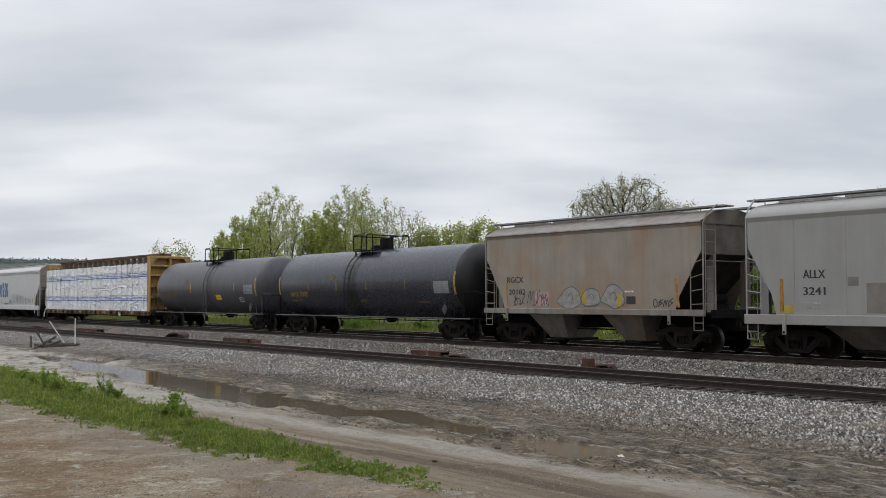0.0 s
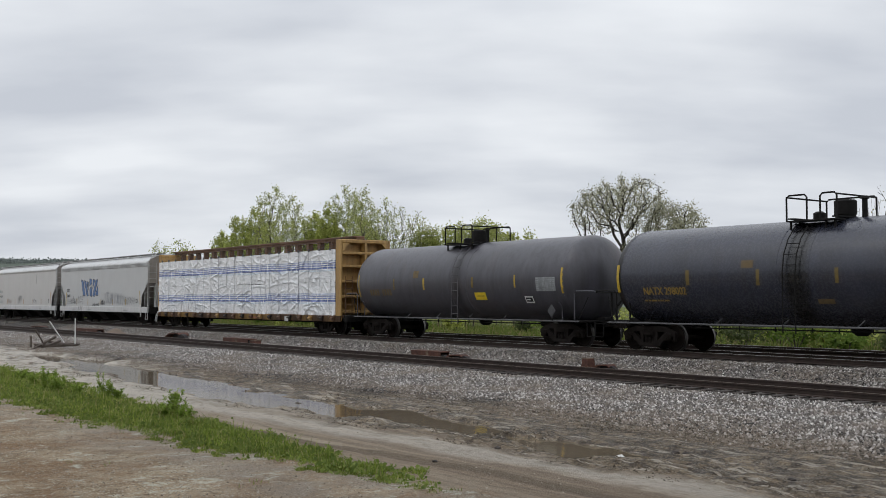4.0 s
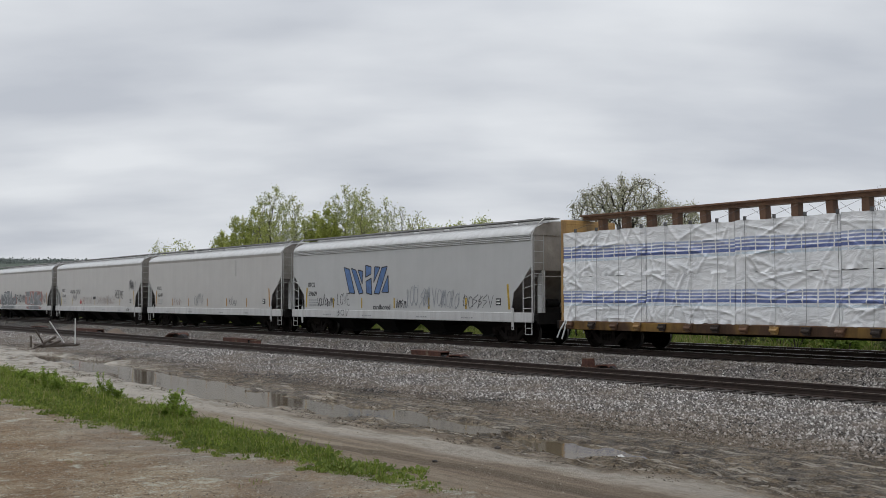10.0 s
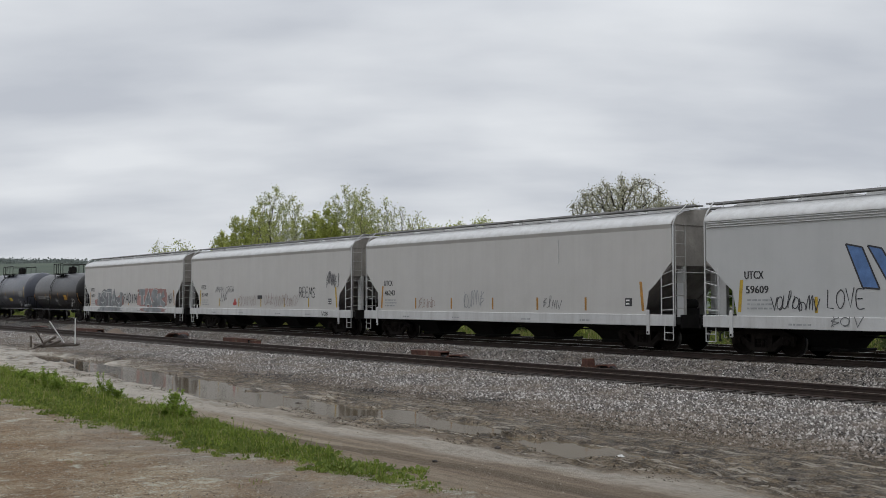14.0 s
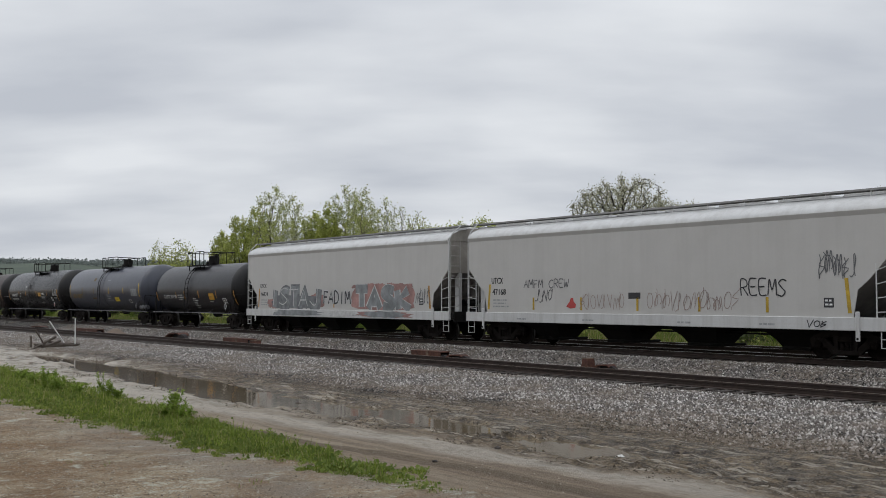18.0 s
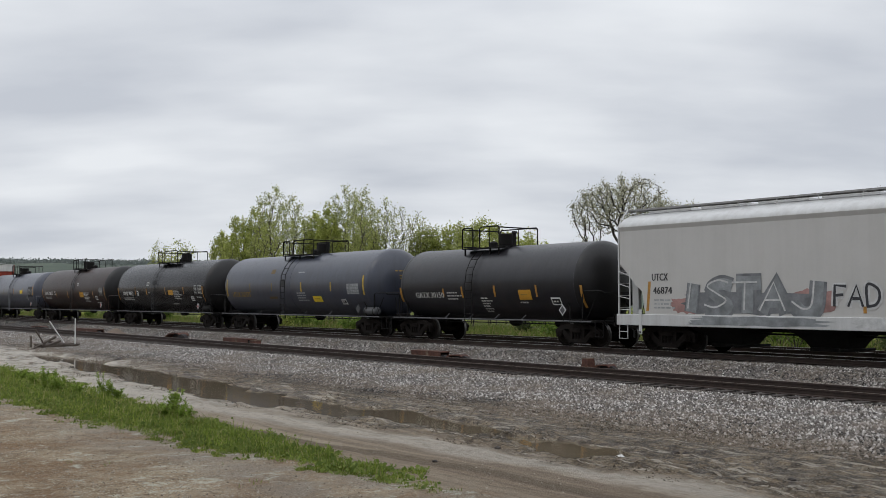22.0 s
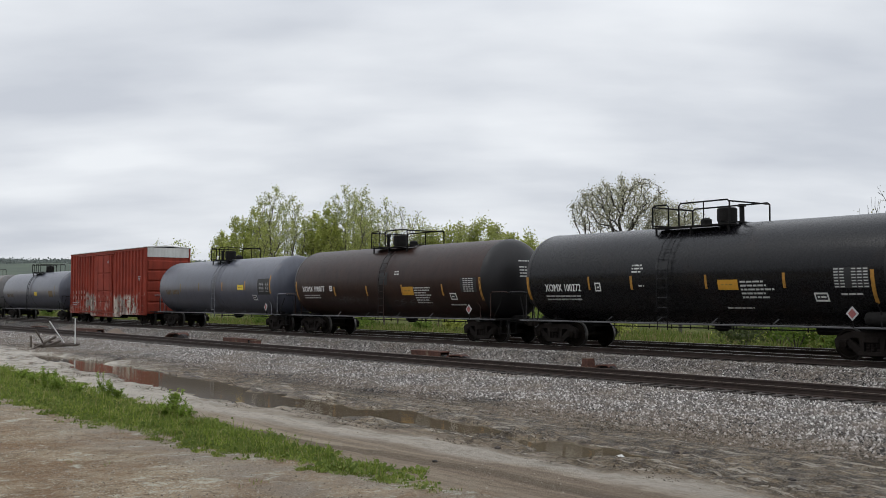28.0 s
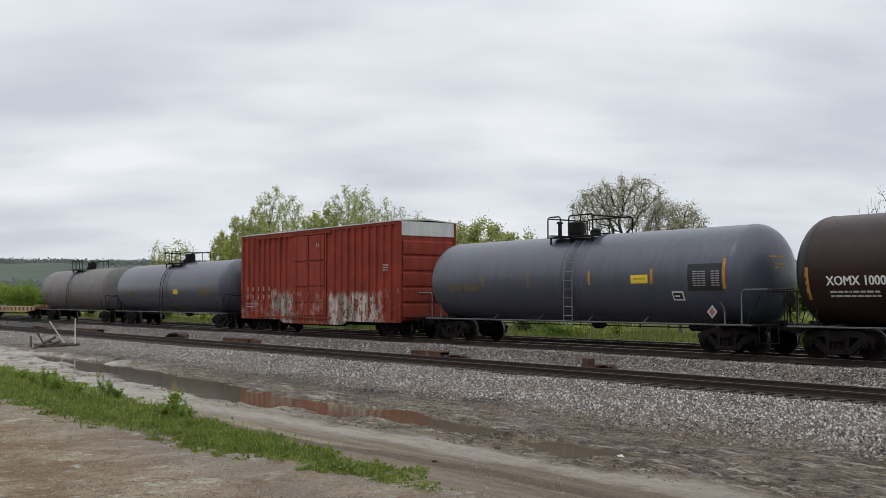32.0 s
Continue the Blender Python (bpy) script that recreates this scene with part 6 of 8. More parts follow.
SEG = 22.12 / 6
for side_y, turn in ((-0.86, 0), (0.86, 180)):
    for tier in (0, 1):
        for i in range(6):
            wide, mid = (SEG - 0.03 + 0.40, -11.07 + SEG * 0.5 - 0.20) if i == 0 else (SEG - 0.03, -11.07 + SEG * (i + 0.5))
            pinch = [-10.75 + 1.07 * n - mid for n in range(21) if abs(-10.75 + 1.07 * n - mid) < wide / 2]
            ob = thing("lumber_package", "white plastic-wrapped lumber bundle with blue stripes on the flatcar", "lumber", "lumber bundles",
                       mesh=bundle_mesh(wide, 100 + i * 7 + tier * 3 + turn, side_y < 0, pinch))
            RIDERS.append((ob, -80.69 + mid, side_y, 1.80 + 1.614 * tier + 0.012 * ((i * 5 + tier) % 3 - 1) + (0.02 if tier and i >= 3 else 0), turn))
for i in range(21):
    x = -10.75 + 1.07 * i
    for s in (-1, 1):
        b = Build().tube([(x, s * 1.60, 0.82), (x, s * 1.50, 1.1), (x, s * 1.475, 2.6), (x, s * 1.50, 4.20), (x, s * 1.38, 4.34), (x + 0.05, s * 0.25, 4.72)], 0.006, 4)
        b.box(x - 0.035, x + 0.035, min(s * 1.45, s * 1.53), max(s * 1.45, s * 1.53), 4.20, 4.33)
        part("tie_down_cable", b, CABLE, beam_car)

# ---------------------------------------------------------------- boxcar
BOX_RED = paint("oxide_red_boxcar_paint", (0.265, 0.042, 0.024), (0.05, 0.014, 0.010), 0.5, 0.25, 0.75, (0.09, 0.03, 0.02), mottle=0.25, gloss=0.2)
k = Mat("peeling_red_paint", 0.8)
k.b.inputs["Specular IOR Level"].default_value = 0.2
red = k.mix(k.noise(0.9, 5, lo=0.3, hi=0.7), (0.265, 0.042, 0.024), (0.185, 0.029, 0.018))
red = k.mix(k.math("MULTIPLY", k.noise(1.0, 5, 0.6, at=k.stretch(5, 5, 0.3), lo=0.5, hi=0.75), 0.5), red, (0.05, 0.012, 0.009))
peel = k.noise(1.0, 7, 0.68, at=k.stretch(3.2, 3.2, 1.5), lo=0.43, hi=0.47)
tone = k.noise(1.0, 3, 0.5, at=k.stretch(2.6, 2.6, 0.35), lo=0.40, hi=0.60)
grey = k.mix(tone, (0.21, 0.185, 0.165), (0.50, 0.445, 0.385))
grey = k.mix(k.math("MULTIPLY", k.noise(3.0, 6, 0.7, lo=0.52, hi=0.60), 0.8), grey, (0.13, 0.05, 0.03))
low = k.range(k.math("ADD", k.axis(2), k.math("MULTIPLY", k.noise(1.2, 4, lo=0, hi=1, at=k.stretch(2, 2, 0.1)), 1.1)), 2.75, 2.5)
xa_ = k.axis(0)
zone = k.math("MAXIMUM", k.math("MULTIPLY", k.range(xa_, 1.5, 1.8), k.range(xa_, 6.6, 6.0)), k.math("MULTIPLY", k.range(xa_, -4.7, -4.3), k.range(xa_, -1.8, -2.2)))
zone = k.math("MAXIMUM", zone, k.math("MULTIPLY", k.range(k.noise(1.4, 5, 0.7, lo=0.0, hi=1.0), 0.50, 0.58), 0.5))
PEEL_RED = k.done(k.mix(k.math("MULTIPLY", k.math("MULTIPLY", peel, low), zone), red, grey))
BOX_ROOF = paint("galvanised_roof", (0.60, 0.60, 0.575), (0.2, 0.18, 0.16), 0.4, 0.2, 0.5)
HB, EAVE = 7.86, 5.29
car = thing("boxcar", "oxide-red high-cube boxcar with peeling paint", "boxcar")
CARS.append((car, -267.83))
for s in (-1, 1):
    part("side_wall", Build().box(-HB, HB, min(s * 1.50, s * 1.54), max(s * 1.50, s * 1.54), 0.80, EAVE), PEEL_RED, car)
    for i in range(26):
        x = -HB + 0.12 + i * (2 * HB - 0.24) / 25
        if -2.3 < x < 1.95:
            continue
        part("side_post", Build().prism([(x - 0.13, s * 1.54), (x - 0.09, s * 1.625), (x + 0.09, s * 1.625), (x + 0.13, s * 1.54)], 0.82, EAVE - 0.12, "z"), PEEL_RED, car)
    part("side_sill", Build().box(-HB, HB, min(s * 1.50, s * 1.60), max(s * 1.50, s * 1.60), 0.70, 0.86, 0.01).prism([(-3.4, 0.70), (3.4, 0.70), (2.9, 0.52), (-2.9, 0.52)], s * 1.5, s * 1.58), PEEL_RED, car)
    part("top_plate", Build().box(-HB, HB, min(s * 1.50, s * 1.62), max(s * 1.50, s * 1.62), EAVE - 0.12, EAVE + 0.02, 0.01), BOX_RED, car)
    d = part("door", Build().box(-1.87, 1.47, min(s * 1.56, s * 1.61), max(s * 1.56, s * 1.61), 0.88, 5.06, 0.01), PEEL_RED, car, "sliding boxcar door with pressed panels")
    for z0, z1 in ((0.95, 1.55), (1.62, 2.36), (2.44, 3.64), (3.74, 5.0)):
        for xa in (-1.75, -0.15):
            part("door_panel", Build().box(xa, xa + 1.5, min(s * 1.61, s * 1.655), max(s * 1.61, s * 1.655), z0, z1, 0.03), PEEL_RED, d)
    for x in (-1.4, 1.0):
        part("lock_rod", Build().tube([(x, s * 1.66, 0.9), (x, s * 1.66, 5.04)], 0.022, 6), BOX_RED, d)
    part("door_handle", Build().tube([(-0.6, s * 1.66, 2.0), (0.3, s * 1.66, 2.0)], 0.03, 6).lathe([(s * 1.62, 0.16), (s * 1.68, 0.16)], 14, "y", (-0.15, 0, 2.0)), BOX_RED, d)
    for z in (0.84, 5.11):
        part("door_track", Build().box(-5.8, 2.0, min(s * 1.56, s * 1.66), max(s * 1.56, s * 1.66), z - 0.04, z + 0.04), BOX_RED, car)
    x = s * HB
    part("end_wall", Build().box(min(x, x - s * 0.05), max(x, x - s * 0.05), -1.50, 1.50, 0.80, 4.66), BOX_RED, car)
    for i in range(5):
        z = 1.22 + 0.72 * i
        part("end_corrugation", Build().prism([(x, z - 0.335), (x + s * 0.06, z - 0.27), (x + s * 0.075, z), (x + s * 0.06, z + 0.27), (x, z + 0.335)], -1.42, 1.42), BOX_RED, car)
    part("end_cap", Build().box(min(x - s * 0.05, x + s * 0.03), max(x - s * 0.05, x + s * 0.03), -1.50, 1.50, 4.66, 5.31), BOX_ROOF, car, "white-painted upper end panel")
    for y in (-1.55, 1.55):
        part("corner_post", Build().box(min(x - s * 0.06, x + s * 0.06), max(x - s * 0.06, x + s * 0.06), y - 0.05, y + 0.05, 0.7, EAVE), BOX_RED, car)
    ladder(car, [(x - s * 0.1, -1.66, 0.8), (x - s * 0.1, -1.66, 2.2)], [(x - s * 0.55, -1.66, 0.8), (x - s * 0.55, -1.66, 2.2)], 4, BOX_RED, 0.018)
    part("draft_sill", Build().box(min(x - s * 0.5, x + s * 0.85), max(x - s * 0.5, x + s * 0.85), -0.3, 0.3, 0.66, 1.0, 0.02), STEEL_BLACK, car)
    part("crossover_step", Build().box(min(x + s * 0.1, x + s * 0.45), max(x + s * 0.1, x + s * 0.45), -1.3, 1.3, 0.92, 0.97), STEEL_BLACK, car)
    part("brake_wheel", Build().lathe([(0.0, 0.22), (0.03, 0.26), (0.06, 0.22)], 18, "x", (x + s * 0.3, 0.4, 2.0)).tube([(x + s * 0.09, 0.4, 2.0), (x + s * 0.35, 0.4, 2.0)], 0.04, 6), BOX_RED, car)
part("roof", Build().prism([(-1.66, EAVE + 0.02), (-1.66, EAVE + 0.05), (0, EAVE + 0.17), (1.66, EAVE + 0.05), (1.66, EAVE + 0.02), (0, EAVE + 0.1)], -HB - 0.04, HB + 0.04, "x"), BOX_ROOF, car)
for i in range(13):
    x = -HB + 0.6 + i * 1.222
    part("roof_seam", Build().prism([(-1.6, EAVE + 0.06), (0, EAVE + 0.175), (1.6, EAVE + 0.06), (1.6, EAVE + 0.09), (0, EAVE + 0.21), (-1.6, EAVE + 0.09)], x - 0.04, x + 0.04, "x"), BOX_ROOF, car)
part("underframe", Build().box(-HB, HB, -0.25, 0.25, 0.5, 0.82).box(-HB, HB, -1.5, 1.5, 0.76, 0.82).box(-3.6, 1.5, -0.9, -0.4, 0.42, 0.7), STEEL_BLACK, car)
BSIDE = flat_side(1.63)
STENCIL_RUSTY = plain("worn_stencil_paint", (0.36, 0.20, 0.17), 0.8, vary=0.5, scale=9)
for row, (z, n) in enumerate(((2.22, 5), (1.78, 7))):
    for i in range(n):
        panel(car, "stencilled_bar", BSIDE, -7.06 + 0.63 * i, -6.92 + 0.63 * i, z, z + 0.24, STENCIL_RUSTY)
bars(car, BSIDE, -7.2, -5.6, 1.3, 1.6, LETTER_GREY, 93)
word(car, flat_side(1.662), "11", 0.62, 0.86, 4.42, 4.60, LETTER_GREY)
panel(car, "reflector", BSIDE, 5.10, 5.22, 1.05, 1.6, DIM_TAPE)
bars(car, flat_side(1.61), 6.6, 7.2, 3.05, 3.4, LETTER_GREY, 95)
running_gear(car, 18.3, 6.3)

# ---------------------------------------------------------------- empty ochre flatcar at the tail
car = thing("flatcar", "empty ochre flatcar with low deck", "flatcar")
CARS.append((car, -327.4))
part("deck", Build().box(-11.3, 11.3, -1.45, 1.45, 0.95, 1.12, 0.02), BEAM_BROWN, car)
for s in (-1, 1):
    part("side_sill", Build().prism([(-11.3, 1.12), (11.3, 1.12), (11.3, 0.85), (8, 0.62), (-8, 0.62), (-11.3, 0.85)], s * 1.42, s * 1.54), BEAM_YELLOW, car)
    for i in range(18):
        x = -10.6 + 1.25 * i
        part("stake_pocket", Build().box(x - 0.1, x + 0.1, min(s * 1.54, s * 1.60), max(s * 1.54, s * 1.60), 0.82, 1.10, 0.01), BEAM_BROWN, car)
    part("end_stop", Build().box(min(s * 11.3, s * 11.0), max(s * 11.3, s * 11.0), -1.4, 1.4, 1.12, 1.32, 0.02), BEAM_YELLOW, car)
part("centre_sill", Build().box(-11.3, 11.3, -0.25, 0.25, 0.5, 0.95), STEEL_BLACK, car)
running_gear(car, 24.0, 9.3)

# ---------------------------------------------------------------- greenery


def leaf_material(name, dark, light, dry=None, clump=0.4, shade=0.35):
    k = Mat(name, 0.7)
    k.b.inputs["Specular IOR Level"].default_value = 0.2
    geo = k.n("ShaderNodeNewGeometry")
    c = k.mix(geo.outputs["Random Per Island"], dark, light)
    if dry:
        c = k.mix(k.range(geo.outputs["Random Per Island"], 0.80, 0.84), c, dry)
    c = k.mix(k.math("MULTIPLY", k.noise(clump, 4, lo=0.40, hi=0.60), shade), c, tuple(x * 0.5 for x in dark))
    k.l(c, k.b.inputs["Base Color"])
    tr = k.n("ShaderNodeBsdfTranslucent")
    k.l(c, tr.inputs["Color"])
    mx = k.n("ShaderNodeMixShader", Fac=0.55)
    out = k.t.nodes["Material Output"]
    k.l(k.b.outputs[0], mx.inputs[1]); k.l(tr.outputs[0], mx.inputs[2]); k.l(mx.outputs[0], out.inputs[0])
    return k.m


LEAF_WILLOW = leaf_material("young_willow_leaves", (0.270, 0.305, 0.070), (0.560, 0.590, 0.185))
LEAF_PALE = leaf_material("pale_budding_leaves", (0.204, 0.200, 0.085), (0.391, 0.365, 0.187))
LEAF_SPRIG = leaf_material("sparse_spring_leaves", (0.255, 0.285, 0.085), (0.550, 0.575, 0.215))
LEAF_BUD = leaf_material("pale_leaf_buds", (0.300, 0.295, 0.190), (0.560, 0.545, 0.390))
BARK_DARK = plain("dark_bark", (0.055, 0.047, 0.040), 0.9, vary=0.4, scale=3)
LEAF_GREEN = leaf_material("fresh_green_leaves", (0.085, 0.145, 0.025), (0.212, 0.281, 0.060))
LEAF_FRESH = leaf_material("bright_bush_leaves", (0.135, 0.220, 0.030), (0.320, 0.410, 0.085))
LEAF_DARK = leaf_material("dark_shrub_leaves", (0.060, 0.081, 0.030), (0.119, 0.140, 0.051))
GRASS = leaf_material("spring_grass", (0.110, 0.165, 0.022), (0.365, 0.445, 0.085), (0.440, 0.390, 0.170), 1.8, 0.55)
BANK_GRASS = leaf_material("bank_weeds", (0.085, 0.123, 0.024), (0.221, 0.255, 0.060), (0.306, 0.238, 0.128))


def cards(points, sizes, rnd, stretch=1.6):
    """Small bent leaf quads at points, turned at random."""
    n = len(points)
    a = rnd.normal(size=(n, 3)); a /= np.linalg.norm(a, axis=1)[:, None]
    b = np.cross(a, rnd.normal(size=(n, 3))); b /= np.linalg.norm(b, axis=1)[:, None]
    s = sizes[:, None]
    a, b = a * s * stretch * 0.5, b * s * 0.5
    v = np.stack([points - a, points + b, points + a, points - b], 1).reshape(-1, 3)
    return v, np.arange(4 * n).reshape(n, 4)


def grow(rnd, base, height, spread, forks, levels, lean=0.0, trunk=0.2, first=0.25):
    """Limbs of a tree as (from, to, radius, radius) rows, and the ends of its twigs."""
    limbs, tips = [], []

    def go(p, d, length, r, level):
        steps_ = 3
        for _ in range(steps_):
            d = d + rnd.normal(size=3) * 0.16 + np.array([0, 0, 0.05])
            d /= np.linalg.norm(d)
            q = p + d * length / steps_
            r2 = r * 0.86
            limbs.append((p, q, r, r2))
            p, r = q, r2
            if level >= levels - 2:
                tips.append(p)
        if level == levels:
            tips.append(p)
            return
        for _ in range(forks if level else forks + 1):
            side_ = rnd.normal(size=3); side_[2] *= 0.5
            e = d + side_ * spread
            e[2] = max(e[2], 0.05)
            e /= np.linalg.norm(e)
            go(p, e, length * rnd.uniform(0.58, 0.80), r * rnd.uniform(0.55, 0.72), level + 1)

    d0 = np.array([lean, rnd.normal() * 0.08, 1.0]); d0 /= np.linalg.norm(d0)
    go(np.array(base, float), d0, height * first, trunk, 0)
    return limbs, np.array(tips)


def limb_mesh(name, limbs, material, sides=5):
    p = np.array([l[0] for l in limbs]); q = np.array([l[1] for l in limbs])
    r0 = np.array([l[2] for l in limbs]); r1 = np.array([l[3] for l in limbs])
    d = q - p; d /= np.linalg.norm(d, axis=1)[:, None]
    ref = np.where(np.abs(d[:, 2:3]) > 0.9, np.array([[1.0, 0, 0]]), np.array([[0, 0, 1.0]]))
    u = np.cross(d, ref); u /= np.linalg.norm(u, axis=1)[:, None]
    w = np.cross(d, u)
    rings = []
    for c, r in ((p, r0), (q, r1)):
        for k_ in range(sides):
            a = 2 * math.pi * k_ / sides
            rings.append(c + (u * math.cos(a) + w * math.sin(a)) * r[:, None])
    v = np.stack(rings, 1).reshape(-1, 3)
    n = len(limbs)
    base = np.arange(n)[:, None] * (2 * sides)
    f = np.stack([np.stack([base[:, 0] + k_, base[:, 0] + (k_ + 1) % sides, base[:, 0] + sides + (k_ + 1) % sides, base[:, 0] + sides + k_], 1) for k_ in range(sides)], 1).reshape(-1, 4)
    return array_mesh(name, v, f, material, True)


def tree(label, x, y, height, seed, leaf, count, size=0.2, spread=0.55, forks=2, levels=6, trunk=0.2, scatter=0.5, stems=1, first=0.25, twig=0.022, group="trees behind the tracks"):
    rnd = np.random.RandomState(seed)
    t = thing("tree", label, "tree", group, at=pose(x, y, float(ground_z(np.array(x), np.array(y))) - 0.05))
    limbs, tips = [], []
    for s in range(stems):
        l, q = grow(rnd, (rnd.normal() * 0.3 * (stems > 1), rnd.normal() * 0.3 * (stems > 1), 0), height, spread, forks, levels, rnd.normal() * 0.12 * stems, trunk, first)
        limbs += l
        tips.append(q)
    tips = np.concatenate(tips)
    k_ = height / max(0.1, tips[:, 2].max())          # bring it to its height
    tips *= k_
    limbs = [(a * k_, b * k_, max(r, twig * 1.1), max(r2, twig)) for a, b, r, r2 in limbs]
    part("trunk", limb_mesh("trunk", limbs, BARK), None, t)
    if count:
        pick = tips[rnd.randint(len(tips), size=count)] + rnd.normal(size=(count, 3)) * scatter
        pick = pick[pick[:, 2] > 0.4]
        v, f = cards(pick, rnd.uniform(0.6, 1.3, len(pick)) * size, rnd)
        part("crown", array_mesh("crown", v, f, leaf), None, t)
    return t


def shrub(label, x, y, height, width, seed, leaf, count, size=0.14, name="shrub", group="shrubs along the bank"):
    rnd = np.random.RandomState(seed)
    t = thing(name, label, "shrub", group, at=pose(x, y, float(ground_z(np.array(x), np.array(y))) - 0.03))
    limbs, tips = [], []
    for _ in range(9):
        a = rnd.uniform(0, 2 * math.pi)
        d = np.array([math.cos(a) * width * 0.5, math.sin(a) * width * 0.5, height * rnd.uniform(0.6, 1.0)]) * rnd.uniform(0.5, 1.0)
        mid = d * 0.5 + np.array([0, 0, 0.12 * height])
        limbs += [(np.zeros(3), mid, 0.03, 0.02), (mid, d, 0.02, 0.008)]
        tips += [mid, d, (mid + d) / 2]
    tips = np.array(tips)
    tagged(part("trunk", limb_mesh("trunk", limbs, BARK, 4), None, t), kind="stuff")
    pick = tips[rnd.randint(len(tips), size=count)] + rnd.normal(size=(count, 3)) * np.array([width, width, height]) * 0.13
    pick[:, 2] = np.abs(pick[:, 2])
    v, f = cards(pick, rnd.uniform(0.6, 1.3, count) * size, rnd)
    tagged(part("foliage", array_mesh("foliage", v, f, leaf), None, t), kind="stuff")


def place(px_right, y):
    """x of a point on the plane at y, from its bearing (tangent to the right of the view's axis)."""
    return y * (px_right * 0.6017 - 0.7987) / (px_right * 0.7987 + 0.6017)


def bearing(px):
    return (px - 784) / 1873.0


def reach(rnd, marks, roots, step=0.4, take=0.75, rise=0.0):
    """Branches that grow towards marks spread through the crown: (from, to, radius, radius) rows, and the twig ends."""
    nodes = [np.array(r, float) for r in roots]
    parent = [-1] * len(nodes)
    best = np.full(len(marks), 1e9)
    who = np.zeros(len(marks), int)
    live = np.ones(len(marks), bool)
    fresh = list(range(len(nodes)))
    for _ in range(90):
        for i in fresh:
            d = np.linalg.norm(marks - nodes[i], axis=1)
            near = d < best
            best[near], who[near] = d[near], i
        live &= best > take
        if not live.any():
            break
        fresh = []
        for i in np.unique(who[live]):
            pull = marks[live & (who == i)] - nodes[i]
            d = (pull / np.linalg.norm(pull, axis=1)[:, None]).mean(0) + rnd.normal(size=3) * 0.22 + np.array([0, 0, rise])
            d /= max(1e-6, np.linalg.norm(d))
            nodes.append(nodes[i] + d * step)
            parent.append(i)
            fresh.append(len(nodes) - 1)
    n = len(nodes)
    load = np.zeros(n)
    kids = np.bincount([p for p in parent if p >= 0], minlength=n)
    for i in range(n - 1, -1, -1):
        load[i] += kids[i] == 0
        if parent[i] >= 0:
            load[parent[i]] += load[i]
    return nodes, parent, load


def crown_tree(label, px, y, top, half, seed, leaf, count, marks=260, size=0.15, deep=0.62, stems=1, twig=0.016, limb=0.030, scatter=0.22, rise=0.15, bark=None, lobes=None, thin=0.0, shoot=0.5, group="trees behind the tracks"):
    """A tree whose limbs fill a rounded, uneven crown. top: height of its crest above the rails; half: half its width."""
    rnd = np.random.RandomState(seed)
    x = place(bearing(px), y)
    z0 = float(ground_z(np.array(x), np.array(y))) - 0.05
    t = thing("tree", label, "tree", group, at=pose(x, y, z0))
    h = top - z0
    pts = []
    for cx, cz, hx, hz in lobes or ((0.0, 1 - deep / 2, 1.0, deep / 2), (-0.35, 0.80 - deep / 2, 0.75, deep / 2), (0.4, 0.84 - deep / 2, 0.7, deep / 2)):
        q = rnd.normal(size=(marks, 3))
        q *= (rnd.rand(marks, 1) ** 0.33) / np.linalg.norm(q, axis=1)[:, None]
        pts.append(np.stack([cx * half + q[:, 0] * hx * half, q[:, 1] * hx * half, (cz + q[:, 2] * hz) * h], 1))
    pts = np.concatenate(pts)
    pts = pts[pts[:, 2] > 0.12 * h]
    roots = [(rnd.normal() * 0.25 * (stems > 1), rnd.normal() * 0.25 * (stems > 1), 0.0) for _ in range(1)]
    nodes, parent, load = reach(rnd, pts, roots, 0.42 if lobes is None else 0.34, 0.70 if lobes is None else 0.50, rise)
    nodes = np.array(nodes)
    rad = np.maximum(twig, limb * load ** 0.42 * 0.62)
    limbs = [(nodes[p], nodes[i], min(rad[p], rad[i] * 1.35), rad[i]) for i, p in enumerate(parent) if p >= 0]
    part("trunk", limb_mesh("trunk", limbs, bark or BARK), None, t)
    ends = nodes[load <= 3]
    # short upright shoots at the twig ends
    keep = ends[rnd.rand(len(ends)) < 0.6]
    shoots = [(e, e + np.array([rnd.normal() * 0.12, rnd.normal() * 0.12, rnd.uniform(0.5, 1.5) * shoot]), twig, twig * 0.6) for e in keep]
    tagged(part("twig_spray", limb_mesh("twig_spray", shoots, bark or BARK, 4), None, t), kind="stuff")
    ends = np.concatenate([ends, np.array([a * 0.4 + b * 0.6 for a, b, _, _ in shoots])])
    w = np.exp(-thin * ends[:, 2] / h)
    pick = ends[rnd.choice(len(ends), size=count, p=w / w.sum())] + rnd.normal(size=(count, 3)) * scatter
    v, f = cards(pick, rnd.uniform(0.6, 1.3, count) * size, rnd)
    part("crown", array_mesh("crown", v, f, leaf), None, t)
    return t


def crest(px, y, py):
    """Height above the rails of what stands at y and shows at a given rise over the level line."""
    x = place(bearing(px), y)
    return 1.738 + (531 - py) * (0.6017 * y - 0.7987 * x) / 1873.0


